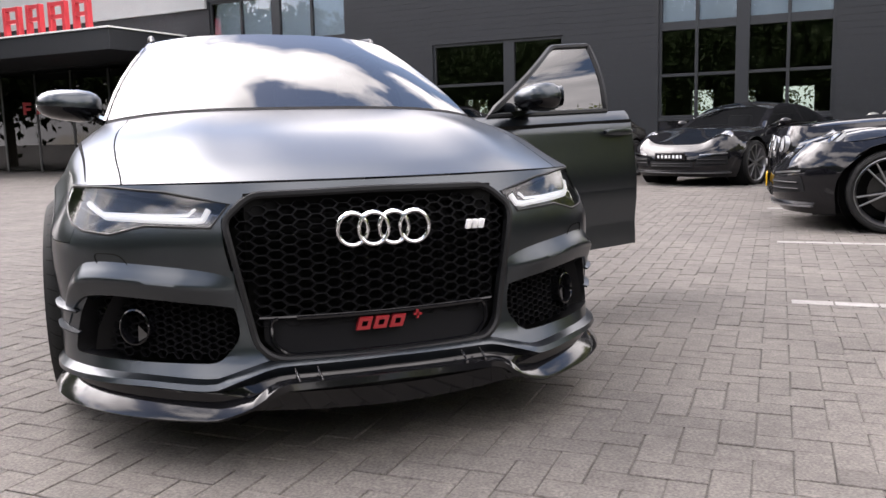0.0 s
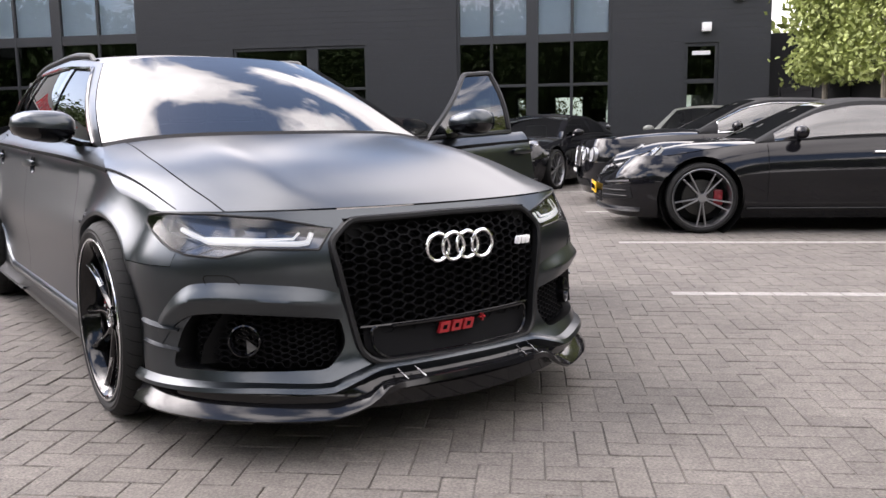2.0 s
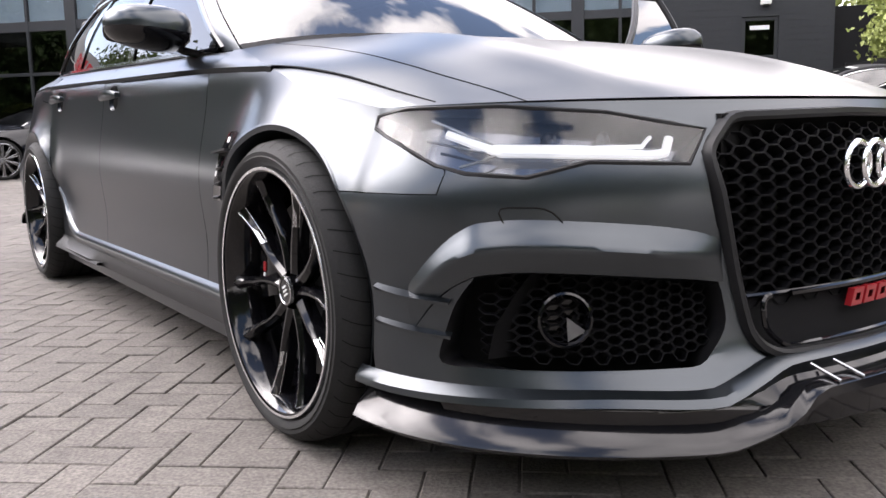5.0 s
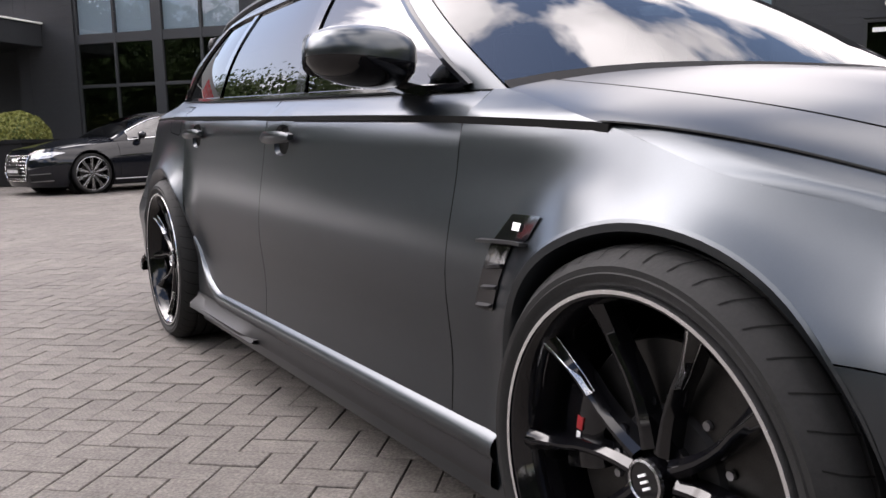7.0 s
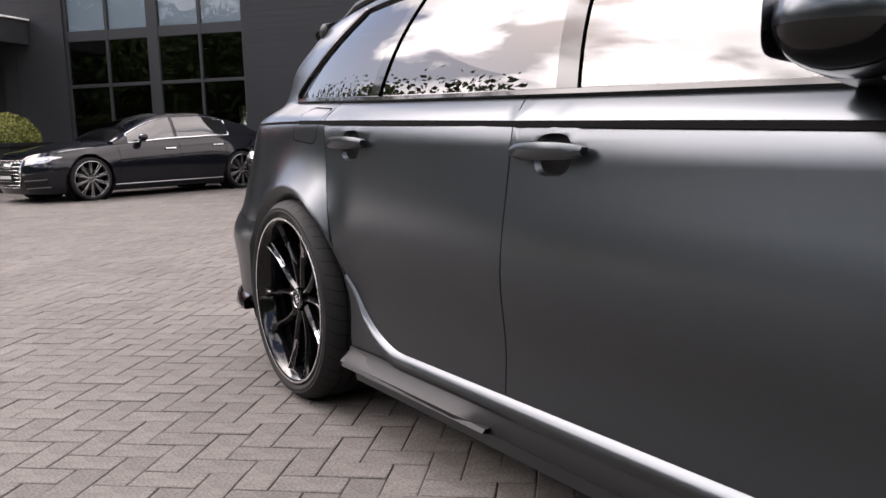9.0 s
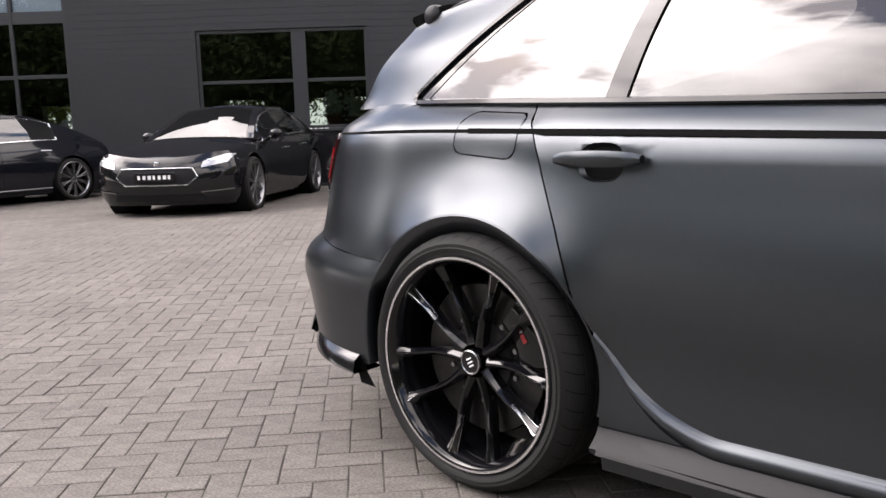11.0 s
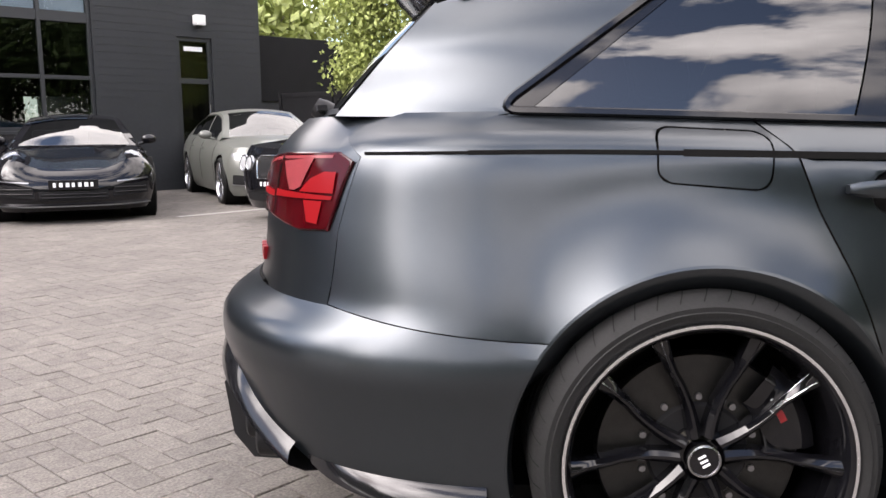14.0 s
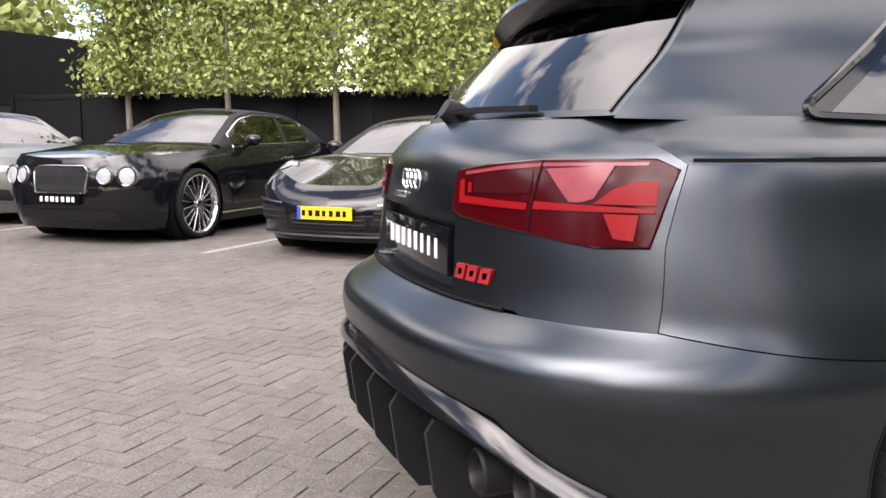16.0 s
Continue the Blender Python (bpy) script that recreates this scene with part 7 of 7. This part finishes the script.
            part("caliper", box((rr * 0.42, -0.075, -0.125), (rr * 0.74, 0.075, -0.075), 0.015, Matrix.Rotation(radians(c.get("cal_at", 90)) * s, 4, "Z")), c.get("caliper", MATT_BLACK), rim)
            part("wheel_house", lathe([(0.0, -0.30), (wr + 0.06, -0.30), (wr + 0.06, -0.015)], n=28), DARK_VOID, rim)

    def face(x, z, s=1, out=0.0, front=True):
        X = half(ef if front else er, min(z, top_e(ef if front else er)))
        f = math.acos(min(1.0, abs(x) / X) ** 1.25) * 2 / math.pi
        a = ef - f if front else er + f
        p = Vector(skin_at(a, z, s))
        e = 0.004
        n = (Vector(skin_at(a + e, z, s)) - Vector(skin_at(a - e, z, s))).cross(Vector(skin_at(a, z + e, s)) - Vector(skin_at(a, z - e, s)))
        n = n.normalized() if n.length > 1e-9 else Vector((0, -1 if front else 1, 0))
        if n.y * (-1 if front else 1) < 0:
            n = -n
        return p + n * out
    sg = lambda x: 1 if x >= 0 else -1

    def patch(name, pts, mat, out, parent=car, label="", r=0.015):
        pts = rounded(pts, r) if r else pts
        us = steps(min(p[0] for p in pts), max(p[0] for p in pts), 14)
        vs = steps(min(p[1] for p in pts), max(p[1] for p in pts), 5)
        return part(name, sheet(lambda x, z: tuple(face(x, z, sg(x), out)), us, vs, pts), mat, parent, label)
    both = lambda pts: [pts, [(-x, z) for x, z in pts[::-1]]]
    for pts in c.get("intakes", ()):
        patch("intake", pts, MATT_BLACK, 0.004, label="black air intake")
        for i in range(c.get("slats", 0)):
            lo, hi = min(p[1] for p in pts), max(p[1] for p in pts)
            z = lo + (hi - lo) * (i + 1) / (c["slats"] + 1)
            x0, x1 = min(p[0] for p in pts) + 0.03, max(p[0] for p in pts) - 0.03
            part("intake_slat", sweep([face(x, z, sg(x), 0.012) for x in steps(x0, x1, 6)], disc_shape(0.007, 5)), SATIN_BLACK, car)
    if c.get("lip"):
        part("front_lip", sweep([face(x, 0.215, sg(x), 0.018) for x in steps(-0.80, 0.80, 24)], [(-0.018, -0.006), (0.018, -0.006), (0.018, 0.006), (-0.018, 0.006)]), GREY_ALLOY, car, "pale lower lip")
    for pts in c.get("lamps", ()):
        for q in both(pts):
            hl = patch("headlight", q, LAMP_CLEAR, 0.006, label="clear headlight")
            cx, cz = sum(p[0] for p in q) / len(q), sum(p[1] for p in q) / len(q)
            patch("lamp_strip", [(cx + (x - cx) * 0.7, cz + (z - cz) * 0.22 + 0.012) for x, z in q], WHITE_LAMP if c.get("lit") else CHROME, 0.010, hl, r=0.004)
    for x, z, r, lift in c.get("rounds", ()):
        for s in (-1, 1):
            if "round_t" in c:
                p = Vector(top_at(s * x / half(ef, top_e(ef)), c["round_t"])) + Vector((0, 0, z))
            else:
                p = face(x, z, s, lift)
            aim = Vector((s * 0.22, -1, c.get("lamp_tilt", 0.35))).normalized()
            tm = Matrix.Translation(p) @ aim.to_track_quat("Z", "Y").to_matrix().to_4x4() @ Matrix.Diagonal((1, c.get("lamp_long", 1.0), 1, 1))
            hl = part("headlight", lathe([(0.0, -0.02), (r * 0.5, -0.012), (r * 0.9, 0.006), (r, 0.012), (r * 1.08, 0.004), (r * 1.14, -0.09)], n=28), LAMP_CLEAR, car, "round clear headlight", m=tm)
            part("lamp_ring", lathe([(r * 0.96, 0.012), (r * 1.02, 0.018), (r * 1.10, 0.006)], n=28), CHROME if c.get("chrome_rings") else paint, hl)
            part("lamp_bulb", lathe([(0.0, 0.020), (r * 0.5, 0.018), (r * 0.80, 0.010), (r * 0.86, -0.006)], n=20), BULB, hl)
            if c.get("covers"):
                g = part("lamp_cover", lathe([(0.0, r * 0.30), (r * 0.5, r * 0.26), (r * 0.85, r * 0.14), (r, 0.012)], n=28), GLASS_LAMP, hl)
                g.visible_shadow = False
    for pts in c.get("strips", ()):
        for q in both(pts):
            patch("light_strip", q, GREY_ALLOY, 0.010, r=0.0)
    if "grille" in c:
        gr = patch("grille", c["grille"], MATT_BLACK, 0.006, label="dark grille")
        out = densify(c["grille"], 0.06)
        part("grille_frame", sweep([face(x, z, sg(x), 0.008) for x, z in out], disc_shape(0.008, 6), closed=True, up=(0, -1, 0)), c.get("grille_frame", CHROME), gr)
        x0, x1 = min(p[0] for p in c["grille"]), max(p[0] for p in c["grille"])
        z0, z1 = min(p[1] for p in c["grille"]), max(p[1] for p in c["grille"])
        for i in range(c.get("bars", 0)):
            z = z0 + (z1 - z0) * (i + 0.7) / (c["bars"] + 0.4)
            part("grille_bar", sweep([face(x, z, sg(x), 0.014) for x in steps(x0 * 0.93, x1 * 0.93, 10)], disc_shape(0.008, 5)), c.get("grille_frame", CHROME), gr)
        if c.get("mesh"):
            bm = bmesh.new()
            for i in range(-6, 7):
                x = x1 * i / 7
                for dx in (-0.09, 0.09):
                    add_sweep(bm, [face(max(x0, min(x1, x - dx)), z0 + 0.02, sg(x - dx), 0.010), face(max(x0, min(x1, x + dx)), z1 - 0.02, sg(x + dx), 0.010)], disc_shape(0.004, 4))
            part("grille_mesh", bm, SATIN_BLACK, gr)
    if "emblem" in c:
        ez, ew, eh = c["emblem"]
        p = face(0, ez, 1, 0.02)
        part("emblem", box((-ew, p.y - 0.008, ez - eh), (ew, p.y + 0.03, ez + eh), 0.006), CHROME, car, "chrome emblem")
    # number plate as plain bars
    pz, pw, dark = c["plate"]
    p = face(0, pz, 1, 0.022)
    pl = part("number_plate", box((-0.26, p.y - 0.008, pz - 0.055), (0.26, p.y + 0.004, pz + 0.055), 0.003), GLOSS_BLACK if dark else YELLOW_PLATE, car, "black plate with pale bars" if dark else "yellow number plate with dark bars", smooth=False)
    for i in range(7):
        x = -0.195 + 0.065 * i
        part("plate_bar", box((x - 0.018, p.y - 0.012, pz - 0.024), (x + 0.012 + 0.006 * (i % 3), p.y - 0.008, pz + 0.024)), WHITE_PLATE if dark else GLOSS_BLACK, pl, smooth=False)
    if not dark:
        part("plate_band", box((-0.26, p.y - 0.011, pz - 0.053), (-0.225, p.y - 0.0085, pz + 0.053)), BLUE_PLATE, pl, smooth=False)
    # door lines, handle, sill strip
    for s in (-1, 1):
        for yy in c.get("gaps", ()):
            part("door_seam", sweep([Vector(skin_at(yy, z, s)) + Vector((s * 0.001, 0, 0)) for z in steps(0.30, top_e(yy) - 0.02, 8)], disc_shape(0.003, 4), up=(0, 1, 0)), DARK_VOID, car)
        for yy in c.get("handles", ()):
            zz = top_e(yy) - 0.13
            part("door_handle", sweep([Vector(skin_at(y, zz, s)) + Vector((s * 0.022, 0, 0)) for y in steps(yy - 0.1, yy + 0.1, 5)], disc_shape(0.011, 6)), c.get("handle_mat", CHROME), car)
        if c.get("sill"):
            part("sill_strip", sweep([Vector(skin_at(y, 0.235, s)) + Vector((s * 0.008, 0, 0)) for y in steps(-wb / 2 + 0.42, wb / 2 - 0.42, 10)], disc_shape(0.010, 5)), c["sill"], car)
        part("tail_light", sheet(lambda x, z: tuple(face(x, z, s, 0.006, False)), steps(Wd * 0.45, Wd * 0.86, 8), steps(top_e(er) - 0.20, top_e(er) - 0.07, 4), flip=(s > 0)), RED_LENS, car)
    return car


def at_yard(u, v, turn):
    return FRAME @ pose(u, v, 0, 0, 0, turn)


COUPE = dict(L=4.50, W=1.84, wb=2.45, fo=0.92, nose=0.62, tail=0.75, wr=0.335,
             edge=((-2.2, 0.66), (-1.9, 0.70), (-1.5, 0.735), (-1.1, 0.80), (-0.6, 0.85), (0.6, 0.89), (1.3, 0.90), (1.9, 0.82), (2.4, 0.72)),
             mid=((-2.2, 0.56), (-1.9, 0.635), (-1.25, 0.78), (-0.7, 0.875), (0.8, 0.90), (1.5, 0.93), (2.0, 0.84), (2.4, 0.70)),
             roof=((-0.72, 0.865), (-0.35, 1.08), (-0.02, 1.235), (0.3, 1.29), (0.75, 1.28), (1.3, 1.13), (1.85, 0.89)), top=(0.0, 0.95), win=(-0.55, 1.25), pillars=(0.62,), rw=0.60, crown=4.0,
             rounds=((0.655, -0.040, 0.105, 0.0),), round_t=0.034, lump=0.085, covers=True, lamp_tilt=1.35, lamp_long=1.35, slats=2, lip=True,
             intakes=([(0.40, 0.30), (0.80, 0.33), (0.80, 0.46), (0.42, 0.43)], [(-0.80, 0.33), (-0.40, 0.30), (-0.42, 0.43), (-0.80, 0.46)], [(-0.36, 0.27), (0.36, 0.27), (0.36, 0.38), (-0.36, 0.38)]),
             strips=([(0.46, 0.465), (0.80, 0.495), (0.80, 0.510), (0.46, 0.480)],), gaps=(-0.62, 0.62), handles=(0.42,), trim=False, trim_mat=SATIN_BLACK)
parked_car("sports_car", "glossy dark brown-black sports coupe facing out from the facade", at_yard(-1.13, 11.24, -16), dict(COUPE, paint=BROWN_PAINT, rim=GREY_ALLOY, plate=(0.45, 0, True)))
parked_car("sports_car", "glossy black sports coupe beside the grey saloon", at_yard(1.97, 11.17, -26), dict(COUPE, paint=BLACK_PAINT, rim=GREY_ALLOY, plate=(0.45, 0, True)))
parked_car("sports_car", "glossy black open-topped sports car with red brake calipers", at_yard(4.62, 4.5, -90), dict(
    COUPE, paint=BLACK_PAINT, rim=GREY_ALLOY, caliper=CALIPER_RED, plate=(0.40, 0, False), top_mat=SOFT_TOP, soft=True, sw=0.007, twin=0.15, spokes=5,
    roof=((-0.72, 0.865), (-0.35, 1.08), (-0.02, 1.23), (0.3, 1.278), (0.75, 1.26), (1.25, 1.12), (1.75, 0.92)), sill=SATIN_BLACK, rim_label="grey twin-spoke wheel"))
parked_car("convertible", "black luxury convertible with its fabric roof closed", at_yard(4.72, 7.5, -88), dict(
    L=4.80, W=1.92, wb=2.745, fo=0.90, nose=0.50, tail=0.55, wr=0.36, paint=BLACK_PAINT, rim=CHROME, top_mat=SOFT_TOP, soft=True,
    edge=((-2.3, 0.80), (-1.8, 0.86), (-0.9, 0.91), (0.4, 0.93), (1.4, 0.97), (2.3, 0.90)), mid=((-2.3, 0.80), (-2.0, 0.885), (-0.9, 0.99), (0.8, 0.97), (1.6, 0.99), (2.4, 0.90)),
    roof=((-0.80, 0.965), (-0.45, 1.17), (-0.1, 1.345), (0.2, 1.39), (0.8, 1.38), (1.25, 1.24), (1.6, 0.98)), top=(0.0, 1.0), win=(-0.55, 1.15), pillars=(0.60,), rw=0.62, crown=4.5,
    nround=0.16, rounds=((0.50, 0.665, 0.080, 0.006), (0.70, 0.66, 0.092, 0.004)), lamp_tilt=0.10, grille=[(-0.30, 0.50), (0.30, 0.50), (0.335, 0.70), (0.27, 0.755), (-0.27, 0.755), (-0.335, 0.70)], grille_frame=CHROME, mesh=True,
    intakes=([(-0.62, 0.24), (0.62, 0.24), (0.60, 0.34), (-0.60, 0.34)],), plate=(0.44, 0, True), gaps=(-0.75, 0.65), handles=(0.45,), spokes=18, sw=0.007, sill=CHROME, rim_label="bright many-spoked wheel"))
parked_car("saloon_car", "light grey four-door saloon car by the side door", at_yard(4.95, 11.2, -22), dict(
    L=4.62, W=1.84, wb=2.82, fo=0.86, nose=0.50, tail=0.45, wr=0.33, paint=SILVER_PAINT, rim=ALLOY,
    edge=((-2.3, 0.72), (-1.8, 0.80), (-0.9, 0.88), (0.6, 0.93), (1.5, 0.97), (2.3, 0.93)), mid=((-2.3, 0.70), (-2.05, 0.80), (-1.0, 0.97), (0.8, 0.97), (1.7, 1.02), (2.4, 0.95)),
    roof=((-0.90, 0.945), (-0.5, 1.17), (-0.15, 1.335), (0.2, 1.395), (0.8, 1.39), (1.4, 1.22), (1.95, 0.99)), top=(-0.1, 0.98), win=(-0.65, 1.42), pillars=(0.18,), rw=0.62,
    lamps=([(0.50, 0.62), (0.80, 0.64), (0.84, 0.71), (0.80, 0.73), (0.50, 0.68)],), lit=True, grille=[(-0.36, 0.36), (0.36, 0.36), (0.50, 0.52), (0.44, 0.66), (-0.44, 0.66), (-0.50, 0.52)], grille_frame=SATIN_BLACK, bars=6,
    intakes=([(0.55, 0.28), (0.84, 0.30), (0.84, 0.44), (0.60, 0.42)], [(-0.84, 0.30), (-0.55, 0.28), (-0.60, 0.42), (-0.84, 0.44)]), strips=([(0.55, 0.275), (0.84, 0.295), (0.84, 0.31), (0.55, 0.29)],), plate=(0.42, 0, True), gaps=(-0.85, 0.18, 1.05), handles=(0.0, 0.9), handle_mat=SILVER_PAINT, spokes=5, twin=0.2, sw=0.016, trim_mat=SATIN_BLACK))
SALOON = dict(L=4.97, W=1.94, wb=2.96, fo=0.93, nose=0.50, tail=0.45, wr=0.35,
              edge=((-2.4, 0.70), (-1.9, 0.80), (-0.9, 0.89), (0.6, 0.95), (1.5, 0.98), (2.4, 0.92)), mid=((-2.4, 0.66), (-2.15, 0.78), (-1.1, 0.98), (0.8, 0.98), (1.8, 1.03), (2.5, 0.94)),
              roof=((-1.0, 0.955), (-0.55, 1.20), (-0.15, 1.38), (0.2, 1.44), (0.8, 1.45), (1.5, 1.29), (2.15, 1.0)), top=(-0.1, 1.0), win=(-0.72, 1.30), pillars=(0.20,), rw=0.62)
parked_car("saloon_car", "glossy black electric saloon car by the facade", at_yard(-3.99, 11.25, -12), dict(
    SALOON, paint=BLACK_PAINT, rim=GREY_ALLOY, lamps=([(0.56, 0.60), (0.84, 0.66), (0.88, 0.76), (0.80, 0.76), (0.58, 0.68)],), grille=[(-0.40, 0.40), (0.40, 0.40), (0.52, 0.50), (0.46, 0.60), (-0.46, 0.60), (-0.52, 0.50)], grille_frame=CHROME, emblem=(0.66, 0.03, 0.025),
    intakes=([(-0.60, 0.20), (0.60, 0.20), (0.56, 0.28), (-0.56, 0.28)],), strips=([(0.55, 0.305), (0.88, 0.325), (0.88, 0.34), (0.55, 0.32)],), plate=(0.50, 0, True), gaps=(-0.95, 0.20, 1.10), handles=(0.0, 0.95), spokes=10))
parked_car("saloon_car", "glossy black luxury saloon car before the tall window", at_yard(-8.35, 12.1, -32), dict(
    SALOON, paint=NAVY_PAINT, rim=ALLOY, lamps=([(0.50, 0.60), (0.86, 0.64), (0.90, 0.72), (0.84, 0.74), (0.52, 0.70)],), lit=True, grille=[(-0.36, 0.26), (0.36, 0.26), (0.44, 0.40), (0.42, 0.68), (-0.42, 0.68), (-0.44, 0.40)], grille_frame=CHROME, bars=7, emblem=(0.60, 0.13, 0.04),
    intakes=([(0.50, 0.24), (0.86, 0.26), (0.86, 0.38), (0.52, 0.36)], [(-0.86, 0.26), (-0.50, 0.24), (-0.52, 0.36), (-0.86, 0.38)]), strips=([(0.50, 0.235), (0.86, 0.255), (0.86, 0.27), (0.50, 0.25)], [(0.52, 0.355), (0.86, 0.375), (0.86, 0.387), (0.52, 0.367)]), plate=(0.42, 0, True), gaps=(-0.95, 0.20, 1.15), handles=(0.0, 0.98), spokes=10, twin=0.07, sw=0.010, sill=GREY_ALLOY, rim_label="bright ten-spoke wheel"))

# ---- block paving: blocks of 0.2 x 0.1 m laid herringbone, square to the yard ----
ISL = PAVER.copy()
ISL.name = "grey_brown_paver_field"
nt = ISL.node_tree
for nd in list(nt.nodes):
    if nd.type == "OBJECT_INFO":
        geo = nt.nodes.new("ShaderNodeNewGeometry")
        for lk in list(nt.links):
            if lk.from_node == nd:
                nt.links.new(geo.outputs["Random Per Island"], lk.to_socket)
        nt.nodes.remove(nd)
BL, BW, JN = 0.2, 0.1, 0.002
rng = random.Random(3)


def lay(u0, u1, v0, v1):
    """Centres and directions of herringbone blocks over a stretch of the yard."""
    out = []
    n = int((u1 - u0) / BW) + 8
    k = int((v1 - v0) / BW) + 8
    for j in range(-4, k):
        for i in range(-4, n):
            r = (i - j) % 4
            u, v = u0 + i * BW, v0 + j * BW
            if r == 0:
                c = (u + BL / 2, v + BW / 2, 0)
            elif r == 3:
                c = (u + BW / 2, v + BL / 2, 1)
            else:
                continue
            if u0 <= c[0] <= u1 and v0 <= c[1] <= v1:
                out.append(c)
    return out


def block_geometry(c, base, tilt):
    u, v, d = c
    a, b = (BL / 2 - JN, BW / 2 - JN) if d == 0 else (BW / 2 - JN, BL / 2 - JN)
    e = 0.0028
    z = base
    t = [(u - a + e, v - b + e, z + tilt[0]), (u + a - e, v - b + e, z + tilt[1]), (u + a - e, v + b - e, z + tilt[1] + tilt[2]), (u - a + e, v + b - e, z + tilt[0] + tilt[2])]
    s = [(u - a, v - b, z - 0.0022), (u + a, v - b, z - 0.0022), (u + a, v + b, z - 0.0022), (u - a, v + b, z - 0.0022)]
    g = [(x, y, -0.03) for x, y, _ in s]
    return t + s + g


QUADS = [(0, 1, 2, 3), (4, 5, 1, 0), (5, 6, 2, 1), (6, 7, 3, 2), (7, 4, 0, 3), (8, 9, 5, 4), (9, 10, 6, 5), (10, 11, 7, 6), (11, 8, 4, 7)]
LINES = ((0.61, 2.62, 7.4), (2.95, 2.55, 7.4), (5.75, 2.45, 7.4), (9.05, 2.2, 6.4))
blocks = lay(-16.0, 10.0, -8.0, 14.0)
near, rest = [], []
for c in blocks:
    if -3.1 < c[0] < -0.6 and -0.8 < c[1] < 1.6:
        near.append(c)
    else:
        rest.append(c)
near.sort(key=lambda c: (c[0] + 1.8) ** 2 + (c[1] - 0.4) ** 2)
rest += near[280:]
near = near[:280]
verts, faces = [], []
for c in rest:
    o = len(verts)
    tl = (rng.uniform(-0.0012, 0.0012), rng.uniform(-0.0012, 0.0012), rng.uniform(-0.0012, 0.0012))
    verts += block_geometry(c, rng.uniform(-0.002, 0.0008), tl)
    faces += [tuple(o + k for k in q) for q in QUADS]
me = bpy.data.meshes.new("paving_field")
me.from_pydata(verts, [], faces)
me.materials.append(ISL)
pave = new("paving", bpy.data.meshes.new("paving_base"))
bm = box((-16.05, -8.05, -0.0098), (10.05, 14.05, -0.0052))
bm.to_mesh(pave.data)
bm.free()
pave.data.materials.append(JOINT)
pave.matrix_basis = FRAME
tagged(pave, "grey-brown concrete block paving laid herringbone", "pavement", kind="structure")
field = new("paver_field", me)
field.parent = pave
field["kind"] = "stuff"
shared = []
for d in (0, 1):
    for k in range(4):
        me = bpy.data.meshes.new("paver")
        me.from_pydata(block_geometry((0, 0, d), 0.0, (rng.uniform(-0.001, 0.001), rng.uniform(-0.001, 0.001), rng.uniform(-0.001, 0.001))), [], QUADS)
        me.materials.append(PAVER)
        shared.append(me)
for c in near:
    ob = new("paver", shared[c[2] * 4 + rng.randrange(4)])
    ob.parent = pave
    ob.location = (c[0], c[1], rng.uniform(-0.0015, 0.0008))
far = part("yard_surface", box((-70, -60, -0.0098), (60, 60, -0.0094)), PAVER_FAR, None, smooth=False, m=FRAME)
tagged(far, "grey-brown paving stretching away", "pavement", kind="structure")
# parking bay lines of white blocks
for v, u0, u1 in LINES:
    ln = thing("parking_line", "worn white parking bay line of single blocks", "marking", FRAME, group="parking lines", kind="structure")
    u = u0
    while u < u1:
        me = part("line_block", box((u + 0.004, v - 0.048, -0.02), (u + 0.196, v + 0.048, 0.0022 + rng.uniform(0, 0.0006)), 0.002), LINE_WHITE, ln, smooth=False)
        u += 0.2
